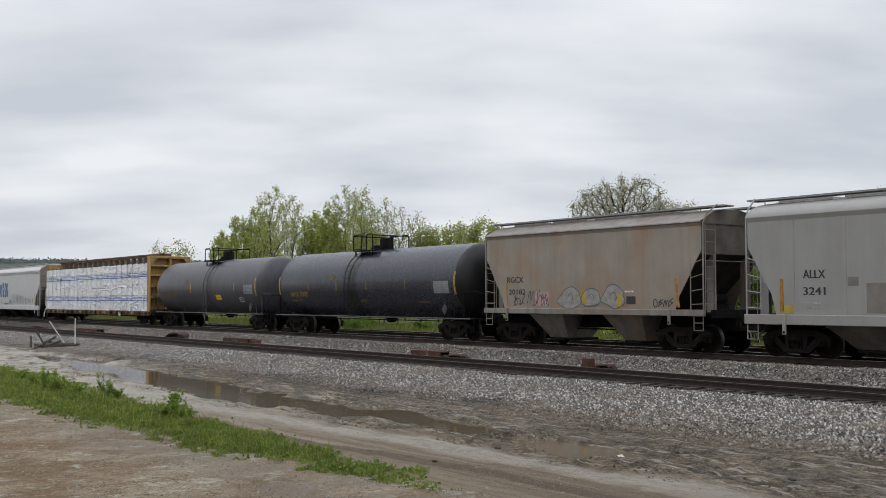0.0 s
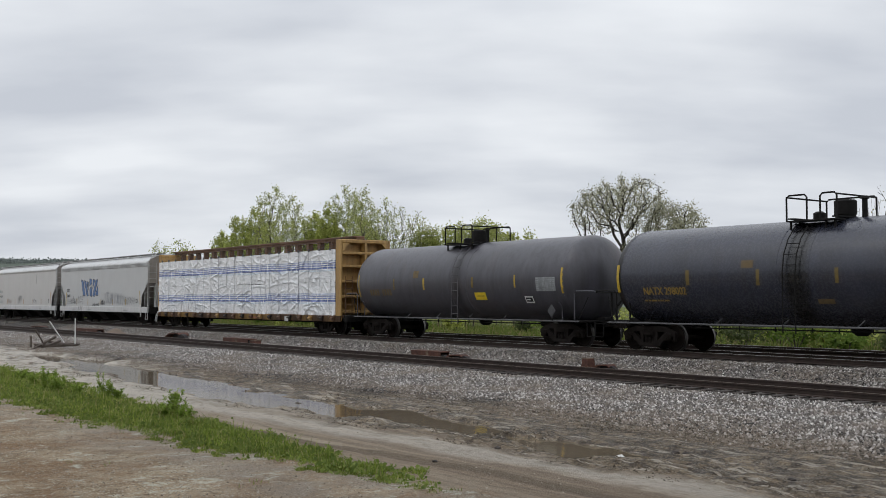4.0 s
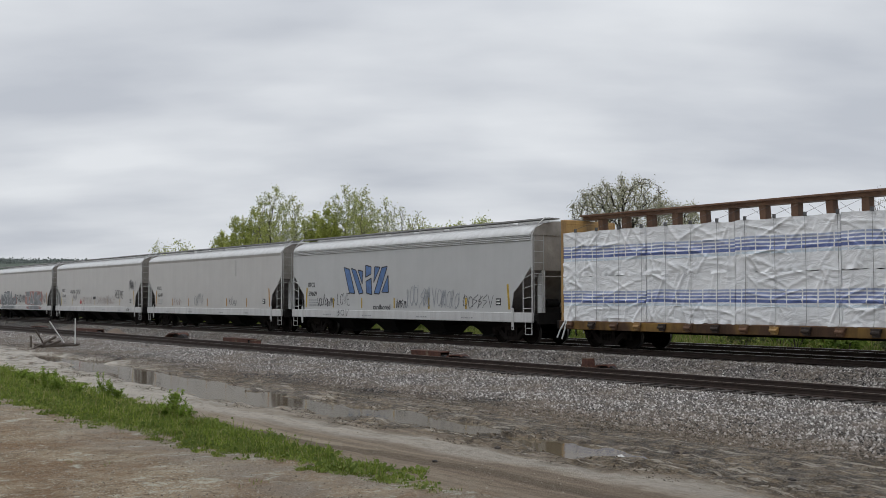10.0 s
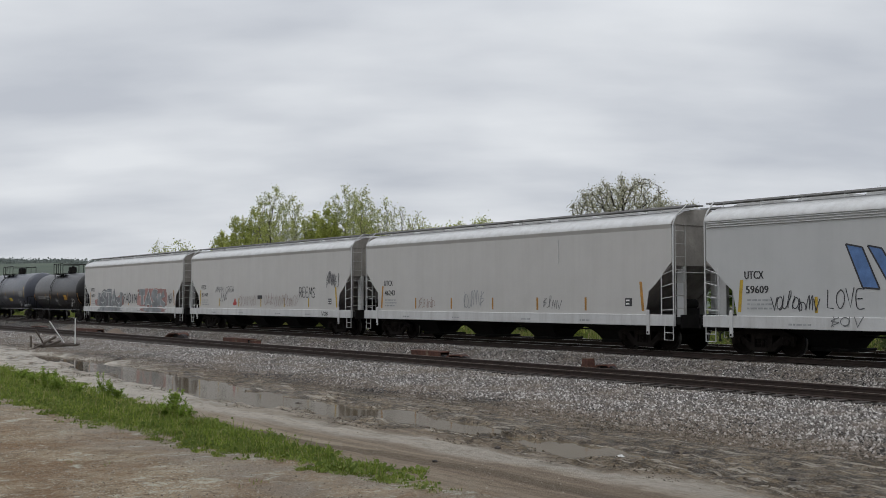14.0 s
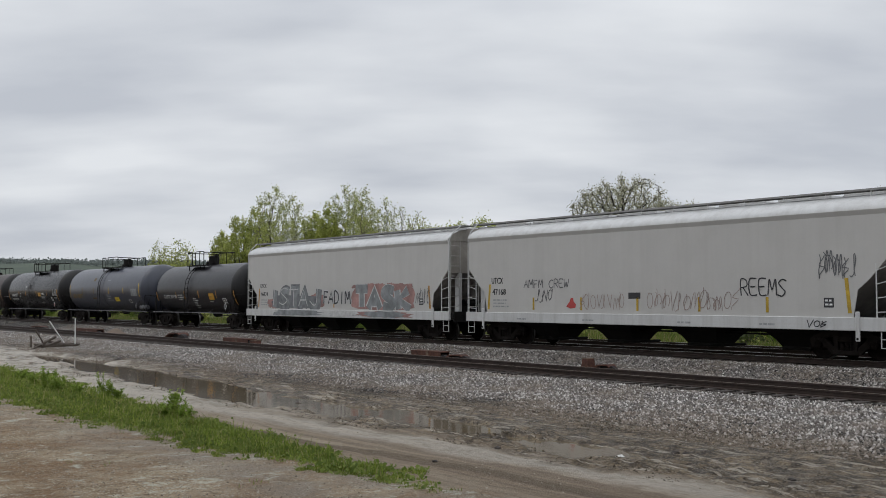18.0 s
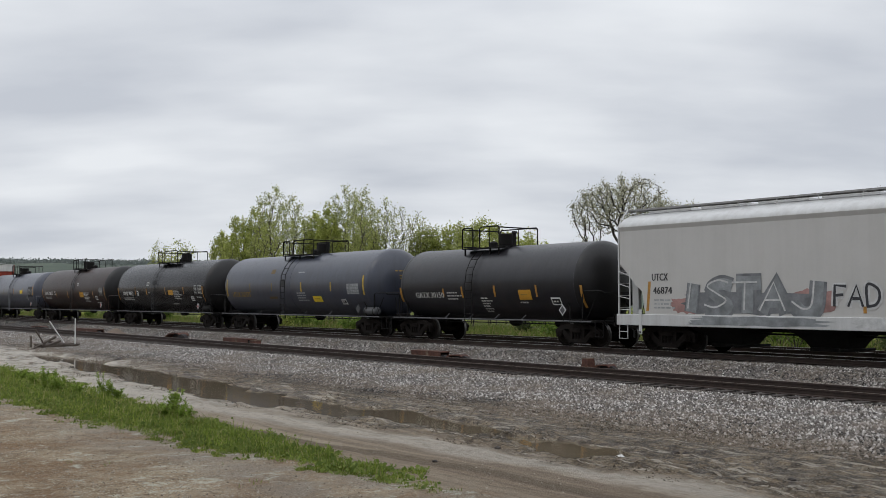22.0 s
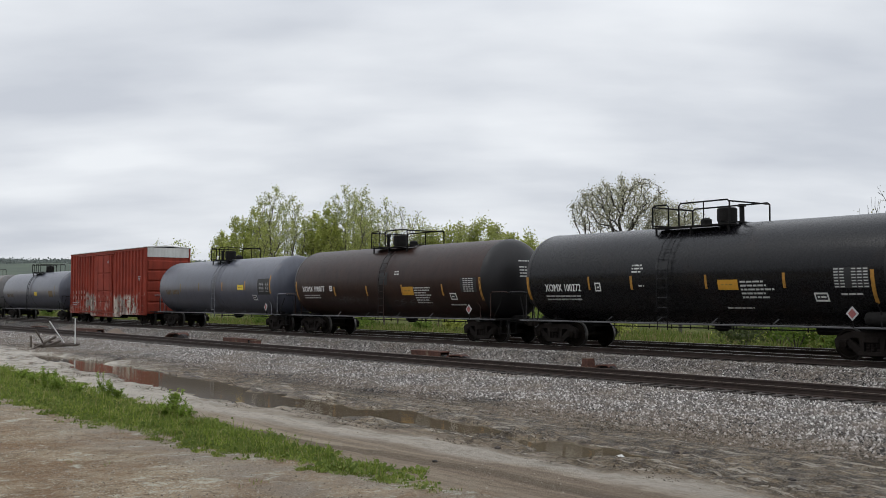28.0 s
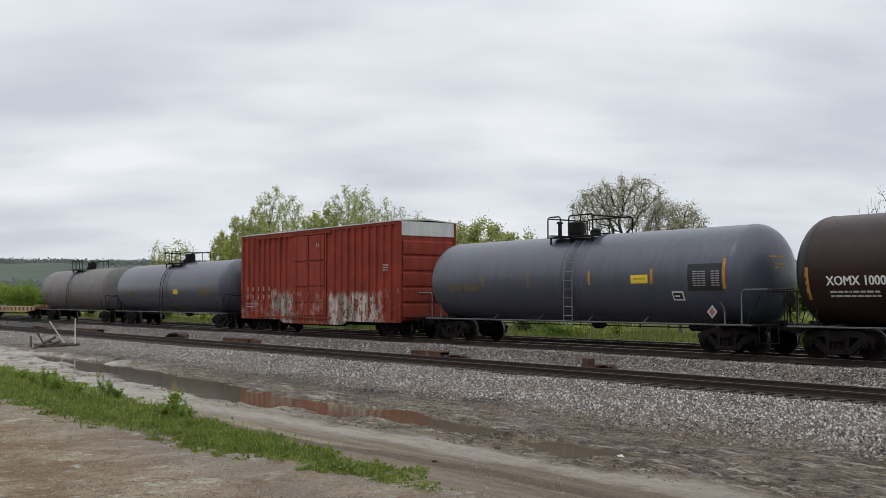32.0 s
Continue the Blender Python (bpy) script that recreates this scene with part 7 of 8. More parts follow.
# the clump of young willows and cottonwoods
NOTE_WILLOW = "young tree with fresh yellow-green spring leaves behind the tracks"
NOTE_BARE = "slender tree with sparse new leaves and open twigs"
for n, (px, y, py, half, leaf, cnt, note) in enumerate((
        (392, 66, 412, 2.8, LEAF_WILLOW, 6200, NOTE_WILLOW), (424, 62, 384, 2.7, LEAF_WILLOW, 5600, NOTE_WILLOW), (452, 64, 366, 2.3, LEAF_WILLOW, 3600, NOTE_WILLOW), (482, 60, 334, 3.7, LEAF_SPRIG, 3400, NOTE_BARE),
        (520, 57, 352, 2.3, LEAF_SPRIG, 1900, NOTE_BARE), (556, 60, 378, 2.7, LEAF_WILLOW, 6000, NOTE_WILLOW), (580, 59, 362, 2.0, LEAF_WILLOW, 3400, NOTE_WILLOW), (612, 60, 337, 3.1, LEAF_SPRIG, 3300, NOTE_BARE),
        (644, 58, 338, 2.4, LEAF_SPRIG, 1900, NOTE_BARE), (684, 60, 350, 1.9, LEAF_SPRIG, 1100, NOTE_BARE), (710, 61, 370, 1.7, LEAF_SPRIG, 700, NOTE_BARE), (738, 62, 376, 1.9, LEAF_SPRIG, 900, NOTE_BARE),
        (470, 70, 400, 3.6, LEAF_WILLOW, 6500, NOTE_WILLOW), (590, 68, 398, 3.8, LEAF_WILLOW, 7500, NOTE_WILLOW), (650, 66, 392, 2.8, LEAF_WILLOW, 4800, NOTE_WILLOW))):
    crown_tree(note, px, y, crest(px, y, py - (9 if leaf is LEAF_SPRIG else 4)), half, 300 + n, leaf, int(cnt * (2.1 if leaf is LEAF_WILLOW else 2.7)), 190 if leaf is LEAF_SPRIG else 140, 0.14 if leaf is LEAF_WILLOW else 0.115, 0.6, 2, 0.018, 0.026, 0.20, 0.05, thin=0.5, shoot=0.24,
               lobes=((0.0, 0.82, 0.55, 0.18), (-0.55, 0.66, 0.50, 0.17), (0.55, 0.68, 0.50, 0.17), (-0.15, 0.5, 0.8, 0.18), (0.3, 0.32, 0.75, 0.16)))
# the lone spreading tree and its neighbour
crown_tree("spreading tree with sparse budding leaves and dark limbs", 1093, 60, crest(1093, 60, 306), 4.7, 331, LEAF_BUD, 15000, 420, 0.078, 0.52, 1, 0.014, 0.040, 0.17, 0.0,
           BARK_DARK, ((0.0, 0.80, 0.55, 0.195), (-0.50, 0.78, 0.48, 0.17), (0.50, 0.80, 0.48, 0.17), (-0.7, 0.52, 0.35, 0.12), (0.6, 0.52, 0.4, 0.12)), shoot=0.22)
crown_tree("smaller spreading tree with young leaves", 1196, 61, crest(1196, 61, 346), 2.75, 342, LEAF_BUD, 12000, 340, 0.085, 0.6, 2, 0.014, 0.038, 0.2, 0.0,
           BARK_DARK, ((-0.35, 0.77, 0.6, 0.22), (0.38, 0.72, 0.6, 0.2), (-0.75, 0.5, 0.4, 0.2)), shoot=0.22)
crown_tree("bare-limbed tree with upright twigs and few buds", 1572, 60, crest(1572, 60, 326), 2.1, 343, LEAF_PALE, 240, 200, 0.09, 0.75, 2, 0.013, 0.028, 0.2, 0.45, shoot=1.0)
for n, (px, y) in enumerate(((322, 95), (285, 110))):
    crown_tree("small pale tree with thin upper twigs", px, y, crest(px, y, 425), 3.6, 344 + n, LEAF_SPRIG, 3400, 170, 0.28, 0.7, 3, 0.02, 0.03, 0.5, 0.3, thin=2.0)
# lower green thicket between them
for n in range(9):
    px = 756 + 22 * n
    crown_tree("low leafy thicket tree in fresh green", px, 63 + (n % 3), crest(px, 64, 394 + 2.5 * max(0, n - 5) ** 1.6 + 5 * math.sin(n * 2.1)), 2.2, 360 + n, LEAF_SPRIG if n % 3 == 0 else LEAF_WILLOW, 6500, 110, 0.15, 0.75, 2, 0.018, 0.026, 0.26, 0.3, thin=0.2)
for n in range(7):
    px = 1290 + 42 * n
    tree("low leafy thicket tree in fresh green", place(bearing(px), 78), 78 + (n % 3), 4.6 + 0.6 * math.sin(n * 1.7), 380 + n, LEAF_GREEN, 2600, 0.26, 0.5, 2, 5, 0.10, 0.6, 3, 0.3)
# shrubs on the bank behind the far track
rs = random.Random(5)
for n in range(46):
    px = rs.uniform(-20, 1580)
    y = rs.uniform(41, 56)
    h = rs.uniform(0.9, 2.2)
    shrub("leafy green shrub on the weedy bank", place(bearing(px), y), y, h, h * rs.uniform(1.0, 1.6), 400 + n, rs.choice((LEAF_GREEN, LEAF_GREEN, LEAF_WILLOW, LEAF_DARK)), 520, 0.15)
for n in range(8):
    px = -30 + 15 * n
    y = 78 + 3 * (n % 4)
    shrub("large leafy green bush near the tracks", place(bearing(px), y), y, 9.6 - 0.6 * n + 0.8 * math.sin(n * 2.0), 6.5, 460 + n, LEAF_FRESH, 3200, 0.30)


def blades(name, label, x, y, z, height, width, material, seed, bend=0.4):
    """Tapering bent blades of grass in one mesh."""
    rnd = np.random.RandomState(seed)
    n = len(x)
    a = rnd.uniform(0, 2 * np.pi, n)
    dx, dy = np.cos(a), np.sin(a)
    tilt = rnd.uniform(0, bend, n) * height
    b = rnd.uniform(0, 2 * np.pi, n)
    tx, ty = np.cos(b) * tilt, np.sin(b) * tilt
    w = width / 2
    v = np.stack([np.stack([x - dx * w, y - dy * w, z], 1), np.stack([x + dx * w, y + dy * w, z], 1),
                  np.stack([x + dx * w * 0.7 + tx * 0.35, y + dy * w * 0.7 + ty * 0.35, z + height * 0.55], 1),
                  np.stack([x - dx * w * 0.7 + tx * 0.35, y - dy * w * 0.7 + ty * 0.35, z + height * 0.55], 1),
                  np.stack([x + tx, y + ty, z + height * (1 - 0.25 * tilt / np.maximum(height, 1e-6))], 1)], 1).reshape(-1, 3)
    o = np.arange(n)[:, None] * 5
    f = np.concatenate([o + np.array([[0, 1, 2]]), o + np.array([[0, 2, 3]]), o + np.array([[3, 2, 4]])])
    return thing(name, label, "grass", kind="stuff", mesh=array_mesh(name, v, f, material))


# the grass strip between the dirt path and the dirt road: widest at the far end, running out to a point
rnd = np.random.RandomState(21)
N = 330000
gx_ = -9.6 - 52.0 * rnd.rand(N) ** 1.55
lo_edge = np.interp(gx_, [-60, -26.9, -22.5, -17.5, -15.2, -13.3, -11.6, -9.6], [5.6, 6.95, 6.95, 7.32, 7.47, 7.75, 8.0, 8.4])
hi_edge = np.interp(gx_, [-60, -43, -36, -27.5, -22.7, -18.5, -14.4, -11.7, -9.6], [12.0, 10.9, 10.95, 10.15, 9.7, 9.45, 9.0, 8.75, 8.45])
gy_ = lo_edge - 0.35 + (hi_edge - lo_edge + 0.7) * rnd.rand(N)
e = np.minimum(gy_ - lo_edge, hi_edge - gy_)
patchy = value_noise(gx_, gy_, 1.1, 31) * 0.18 + value_noise(gx_, gy_, 0.45, 32) * 0.35 + value_noise(gx_, gy_, 0.22, 34) * 0.3 + value_noise(gx_, gy_, 0.14, 30) * 0.40
thin = np.clip((-10.9 - gx_) / 4.5, 0.0, 1) ** 0.8
keep = (e + patchy * 0.75 > 0.08) & (rnd.rand(N) < (0.28 + 0.9 * patchy + np.clip(e, -0.4, 0.8) * 0.8) * thin)
gx_, gy_, e, patchy = gx_[keep], gy_[keep], e[keep], patchy[keep]
gh = (0.03 + 0.08 * rnd.rand(len(gx_)) ** 1.5 + 0.20 * np.clip(patchy, 0, 1)) * (0.35 + 0.75 * np.clip(e, 0, 0.9))
tall = rnd.rand(len(gx_)) < 0.03 * (e > 0.3)
gh = np.where(tall, gh * 2.0 + 0.08, gh)
blades("grass_strip", "ragged strip of bright spring grass between dirt tracks", gx_, gy_, ground_z(gx_, gy_) - 0.01, gh, 0.015, GRASS, 22, 0.9)
N = 17000
pick = np.random.RandomState(26).choice(len(gx_), N)
lr = np.random.RandomState(27)
pts = np.stack([gx_[pick] + lr.normal(size=N) * 0.05, gy_[pick] + lr.normal(size=N) * 0.05, ground_z(gx_[pick], gy_[pick]) + 0.02 + gh[pick] * lr.uniform(0.2, 0.8, N)], 1)
v, f = cards(pts, lr.uniform(0.025, 0.07, N), lr, 1.4)
thing("broadleaf_weeds", "low broadleaf weeds among the spring grass", "weeds", kind="stuff", mesh=array_mesh("broadleaf_weeds", v, f, leaf_material("broadleaf_weed_leaves", (0.10, 0.145, 0.030), (0.26, 0.315, 0.085))))
# sparse tufts out on the dirt
N = 2500
tx_, ty_ = -34 + 30 * rnd.rand(N), 5.0 + 3.2 * rnd.rand(N)
keep = value_noise(tx_, ty_, 0.5, 33) > 0.72
tx_, ty_ = tx_[keep], ty_[keep]
blades("grass_tufts", "sparse grass tufts on the bare dirt", tx_, ty_, ground_z(tx_, ty_), 0.03 + 0.05 * rnd.rand(len(tx_)), 0.012, GRASS, 23, 0.9)
# weeds and tall grass on the bank behind the far track
N = 85000
bx, by = -230 + 240 * rnd.rand(N) ** 0.8, 36.4 + 24 * rnd.rand(N) ** 1.3
tall = 0.20 + 0.35 * np.clip(value_noise(bx, by, 3.0, 35) + 0.4, 0, 1.3)
blades("bank_weeds", "tall green and straw-coloured weeds along the bank", bx, by, ground_z(bx, by) - 0.02, tall * (0.5 + rnd.rand(N)), 0.05, BANK_GRASS, 24, 0.7)


def weed(label, px, py, height, seed, spread=0.10):
    """A leafy weed by its place in the grass."""
    y = 0.7987 * 2.52 / ((py - 531) / (px + 627.0))
    x = place(bearing(px), y)
    r = np.random.RandomState(seed)
    t = thing("weed", label, "weed", "weeds in the grass strip", at=pose(x, y, float(ground_z(np.array(x), np.array(y))) - 0.01))
    for _ in range(6):
        a = r.uniform(0, 2 * math.pi)
        d = np.array([math.cos(a) * spread, math.sin(a) * spread, height * r.uniform(0.6, 1.0)])
        part("stem", Build().tube([(0, 0, 0), tuple(d * 0.5 + np.array([0, 0, 0.02])), tuple(d)], 0.006, 4, 0.003), GRASS, t)
        n = 34
        k_ = r.rand(n) ** 0.6
        at = d[None, :] * k_[:, None]
        b = r.uniform(0, 2 * math.pi, n)
        out = np.stack([np.cos(b), np.sin(b), r.uniform(-0.1, 0.9, n)], 1) * (r.uniform(0.07, 0.17, n) * (1.15 - 0.6 * k_))[:, None]
        side_ = np.stack([-np.sin(b), np.cos(b), r.normal(size=n) * 0.3], 1) * 0.020
        v = np.stack([at, at + out * 0.45 + side_, at + out, at + out * 0.45 - side_], 1).reshape(-1, 3)
        tagged(part("leaf_spray", array_mesh("leaf_spray", v, np.arange(4 * n).reshape(n, 4), LEAF_FRESH), None, t), kind="stuff")


for n, (px, py, h) in enumerate(((315, 737, 0.56), (306, 735, 0.42), (322, 740, 0.40), (84, 692, 0.62), (96, 694, 0.55), (108, 695, 0.45), (186, 702, 0.58), (194, 704, 0.40), (62, 680, 0.30), (214, 704, 0.28), (140, 696, 0.26), (300, 740, 0.3), (100, 690, 0.3), (40, 672, 0.26), (330, 745, 0.25))):
    weed("leafy green weed standing above the grass", px, py, h * 1.15, 500 + n, 0.15)

# ---------------------------------------------------------------- distant hill
k = Mat("wooded_hillside", 0.9)
woods = k.mix(k.noise(0.035, 6, 0.7, lo=0.35, hi=0.65), (0.036, 0.052, 0.036), (0.062, 0.082, 0.052))
meadow = k.mix(k.noise(0.02, 4, lo=0.3, hi=0.7), (0.048, 0.066, 0.026), (0.078, 0.100, 0.036))
HILL = k.done(k.mix(k.noise(0.006, 4, 0.5, lo=0.30, hi=0.38), meadow, woods))
na, nr_ = 160, 26
ang = np.linspace(radians(-40), radians(42), na)
rad = np.linspace(380, 1300, nr_)
AA, RR = np.meshgrid(ang, rad, indexing="ij")
axis0 = math.atan2(0.6017, -0.7987)
HX, HY = RR * np.cos(axis0 - AA), RR * np.sin(axis0 - AA)
rise = np.clip((RR - 380) / 520, 0, 1); rise = rise * rise * (3 - 2 * rise)
crest = 30.5 + 2.5 * value_noise(AA * 100, AA * 0, 9.0, 41) + 1.2 * value_noise(AA * 100, AA * 0, 2.5, 42)
HZ = -2.2 + rise * (crest + 2.2) * (RR / 900) + 1.5 * rise * value_noise(HX, HY, 60, 43)
idx = np.arange(na * nr_).reshape(na, nr_)
quads = np.stack([idx[:-1, :-1], idx[1:, :-1], idx[1:, 1:], idx[:-1, 1:]], -1).reshape(-1, 4)
thing("distant_hill", "long low hill with woods and meadows beyond the tracks", "hill", kind="structure", mesh=array_mesh("distant_hill", np.stack([HX, HY, HZ], -1).reshape(-1, 3), quads, HILL, True))
# its woods: ragged clumps of leaves
rnd = np.random.RandomState(51)
N = 5200
ca, cr = rnd.uniform(radians(-34), radians(34), N), rnd.uniform(560, 930, N)
cx, cy = cr * np.cos(axis0 - ca), cr * np.sin(axis0 - ca)
wood_here = value_noise(cx, cy, 90, 44) + 0.9 * (cr > 840) > 0.15
ca, cr, cx, cy = ca[wood_here], cr[wood_here], cx[wood_here], cy[wood_here]
cz = np.clip((cr - 380) / 520, 0, 1); cz = cz * cz * (3 - 2 * cz) * 31.5 * (cr / 900) - 2
M_ = 24
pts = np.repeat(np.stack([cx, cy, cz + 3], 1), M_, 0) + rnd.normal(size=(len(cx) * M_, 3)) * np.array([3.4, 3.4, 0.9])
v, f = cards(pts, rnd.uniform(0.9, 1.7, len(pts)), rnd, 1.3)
# distance haze is put into the leaf colours, paler and greyer than near foliage
thing("far_woods", "distant woods along the hill crest", "woods", kind="stuff", mesh=array_mesh("far_woods", v, f, leaf_material("hazed_far_leaves", (0.165, 0.190, 0.178), (0.235, 0.260, 0.240))))

# added unseen trees dim low sky behind the camera and at tracks' far end
rnd = np.random.RandomState(52)
N = 9000
side_row = rnd.rand(N) < 0.3
rx = np.where(side_row, rnd.uniform(75, 95, N), rnd.uniform(-170, 95, N))
ry = np.where(side_row, rnd.uniform(-60, 20, N), rnd.uniform(-62, -46, N))
rz = -0.6 + (9.0 + 3.0 * value_noise(rx, ry, 9.0, 45)) * rnd.rand(N) ** 0.8
v, f = cards(np.stack([rx, ry, rz], 1), rnd.uniform(1.6, 3.2, N), rnd, 1.3)
thing("unseen_tree_row", "unseen row of trees added to dim low sky light", "woods", kind="stuff", mesh=array_mesh("unseen_tree_row", v, f, LEAF_DARK))

# ---------------------------------------------------------------- sleepers, stones and litter
TIE_MESH = Build().box(-0.115, 0.115, -1.3, 1.3, -0.18, 0.0, 0.012).mesh("tie", TIE)
for i in range(290):
    ob = part("tie", TIE_MESH, None, near_track, at=pose(-148 + 0.53 * i + rs.uniform(-0.03, 0.03), NEAR_Y + rs.uniform(-0.05, 0.05), NEAR_Z - 0.172 + rs.uniform(-0.008, 0.004), 0, 0, rs.uniform(-1.5, 1.5)))
for trk, y in ((main_track, TRAIN_Y), (far_track, FAR_Y)):
    b = Build()
    for i in range(300):
        x = -155 + 0.53 * i
        b.box(x - 0.115, x + 0.115, y - 1.3, y + 1.3, -0.36, -0.172)
    tagged(part("ties", b, TIE, trk, smooth=0), kind="stuff")


def stones(name, label, x, y, z, r, material, seed):
    """Angular stones, each a rough pyramid bedded in the ground."""
    rnd = np.random.RandomState(seed)
    n = len(x)
    base = np.array([[1, 0, 0], [-1, 0, 0], [0, 1, 0], [0, -1, 0], [0, 0, 1]], float)
    v = base[None] * rnd.uniform(0.55, 1.25, (n, 5, 1)) + rnd.normal(size=(n, 5, 3)) * 0.22
    v[:, :4, 2] -= 0.35
    a = rnd.uniform(0, 2 * np.pi, n); c, s = np.cos(a)[:, None], np.sin(a)[:, None]
    v = np.stack([v[..., 0] * c - v[..., 1] * s, v[..., 0] * s + v[..., 1] * c, v[..., 2] * 0.8], -1)
    v = v * r[:, None, None] + np.stack([x, y, z], 1)[:, None, :]
    t = np.array([[0, 2, 4], [2, 1, 4], [1, 3, 4], [3, 0, 4]])
    f = (np.arange(n)[:, None, None] * 5 + t[None]).reshape(-1, 3)
    return thing(name, label, "stones", kind="stuff", mesh=array_mesh(name, v.reshape(-1, 3), f, material))


k = Mat("crushed_limestone", 0.85)
k.b.inputs["Specular IOR Level"].default_value = 0.12
geo = k.n("ShaderNodeNewGeometry")
rampn = k.n("ShaderNodeValToRGB")
rampn.color_ramp.elements[0].color = (0.050, 0.045, 0.041, 1)
rampn.color_ramp.elements[1].color = (0.66, 0.63, 0.595, 1)
rampn.color_ramp.elements.new(0.64).color = (0.205, 0.189, 0.176, 1)
k.l(geo.outputs["Random Per Island"], rampn.inputs[0])
c = k.mix(k.math("MULTIPLY", k.noise(30, 4, lo=0.4, hi=0.7), 0.4), rampn.outputs[0], (0.16, 0.14, 0.12))
c = k.mix(k.math("MULTIPLY", k.noise(0.6, 6, 0.65, lo=0.44, hi=0.62), 0.5), c, (0.175, 0.138, 0.104))
muddy = k.range(k.math("ADD", k.axis(1), k.math("MULTIPLY", k.noise(0.8, 5, lo=0.0, hi=1.0), 1.6)), 18.4, 16.2)
STONE = k.done(k.mix(k.math("MULTIPLY", muddy, 0.7), c, (0.15, 0.115, 0.083)))
rnd = np.random.RandomState(61)
N = 205000
sx = -4 - 80 * rnd.rand(N) ** 1.7
band = rnd.rand(N)
sy = np.where(band < 0.54, 15.0 + 6.45 * rnd.rand(N), np.where(band < 0.64, 22.05 + 2.15 * rnd.rand(N), 24.2 + 3.3 * rnd.rand(N)))
edge = np.clip((sy - 14.9 + 1.3 * value_noise(sx / 2, sy, 1.1, 62) + 0.7 * value_noise(sx, sy, 0.4, 69)) / 2.6, 0, 1)
keep = rnd.rand(N) < edge
sx, sy = sx[keep], sy[keep]
sr = 0.018 + 0.026 * rnd.rand(len(sx)) ** 1.3
stones("ballast_stones", "crushed grey limestone ballast beside the tracks", sx, sy, ground_z(sx, sy) + sr * 0.40, sr, STONE, 63)
N = 90000
sx, sy = -38 + 34 * rnd.rand(N) ** 0.8, 4.3 + 8.0 * rnd.rand(N) ** 1.1
keep = rnd.rand(N) < (0.35 + 0.6 * np.clip(value_noise(sx, sy, 0.8, 64), 0, 1)) * np.where(sy > 8.4, 0.07, 1.0)
sx, sy = sx[keep], sy[keep]
sr = 0.004 + 0.017 * rnd.rand(len(sx)) ** 3
k = Mat("dirt_pebbles", 0.9)
k.b.inputs["Specular IOR Level"].default_value = 0.12
geo = k.n("ShaderNodeNewGeometry")
PEBBLE = k.done(k.mix(geo.outputs["Random Per Island"], (0.13, 0.10, 0.07), (0.44, 0.39, 0.32)))
stones("dirt_pebbles", "small pebbles strewn over the dirt", sx, sy, ground_z(sx, sy) + sr * 0.2, sr, PEBBLE, 65)
N = 34000
sx, sy = -46 + 44 * rnd.rand(N) ** 0.8, 11.3 + 4.9 * rnd.rand(N)
keep = (value_noise(sx / 2.5, sy, 0.5, 66) + 0.5 * value_noise(sx, sy, 1.7, 67) > 0.22) & (ground_z(sx, sy) > WATER_Z - 0.005)
sx, sy = sx[keep], sy[keep]
sr = 0.010 + 0.034 * rnd.rand(len(sx)) ** 4
k = Mat("dry_mud_ridges", 0.85)
RIDGE = k.done(k.mix(k.noise(14, 5, 0.7, lo=0.35, hi=0.65), (0.10, 0.08, 0.058), (0.30, 0.26, 0.205)))
N = 230
qx, qy = -30 + 24 * rnd.rand(N) ** 0.9, 11.7 + 3.6 * rnd.rand(N)
keep = (value_noise(qx / 3, qy, 0.5, 71) > -0.1) & (ground_z(qx, qy) > WATER_Z + 0.01)
qx, qy = qx[keep], qy[keep]
ql, qw = 0.10 + 0.45 * rnd.rand(len(qx)) ** 2, 0.010 + 0.018 * rnd.rand(len(qx))
v, f = [], []
for x, y, l, w in zip(qx, qy, ql, qw):          # low crests, pinched at both ends, following the ruts
    m = len(v)
    u = np.linspace(-1, 1, 7)
    bend = 0.10 * l * math.sin(x * 7) * u * u - 0.03 * u * l + rnd.normal(size=7) * w * 0.5
    tall = w * 0.75 * (1 - u * u) * rnd.uniform(0.5, 1.2, 7)
    wide = w * (1.05 - u * u) * rnd.uniform(0.7, 1.2, 7)
    X, Y = x + u * l, y + bend
    for side_, up in ((-1, 0), (0, 1), (1, 0)):
        yy_ = Y + side_ * wide
        v += list(zip(X, yy_, ground_z(X, yy_) - 0.006 + up * tall))
    for r_ in (0, 7):
        f += [(m + r_ + i, m + r_ + i + 1, m + r_ + i + 8, m + r_ + i + 7) for i in range(6)]
thing("mud_ridges", "pale crests of mud dragged along the wheel ruts", "mud", kind="stuff", mesh=array_mesh("mud_ridges", np.array(v), np.array(f), RIDGE, True))
k = Mat("mud_clods", 0.7)
k.b.inputs["Specular IOR Level"].default_value = 0.12
geo = k.n("ShaderNodeNewGeometry")
CLOD = k.done(k.mix(k.range(geo.outputs["Random Per Island"], 0.6, 1.0), (0.060, 0.046, 0.031), (0.27, 0.225, 0.170)))
stones("mud_clods", "clods of churned brown mud along the ditch", sx, sy, ground_z(sx, sy) - sr * 0.05, sr, CLOD, 68)


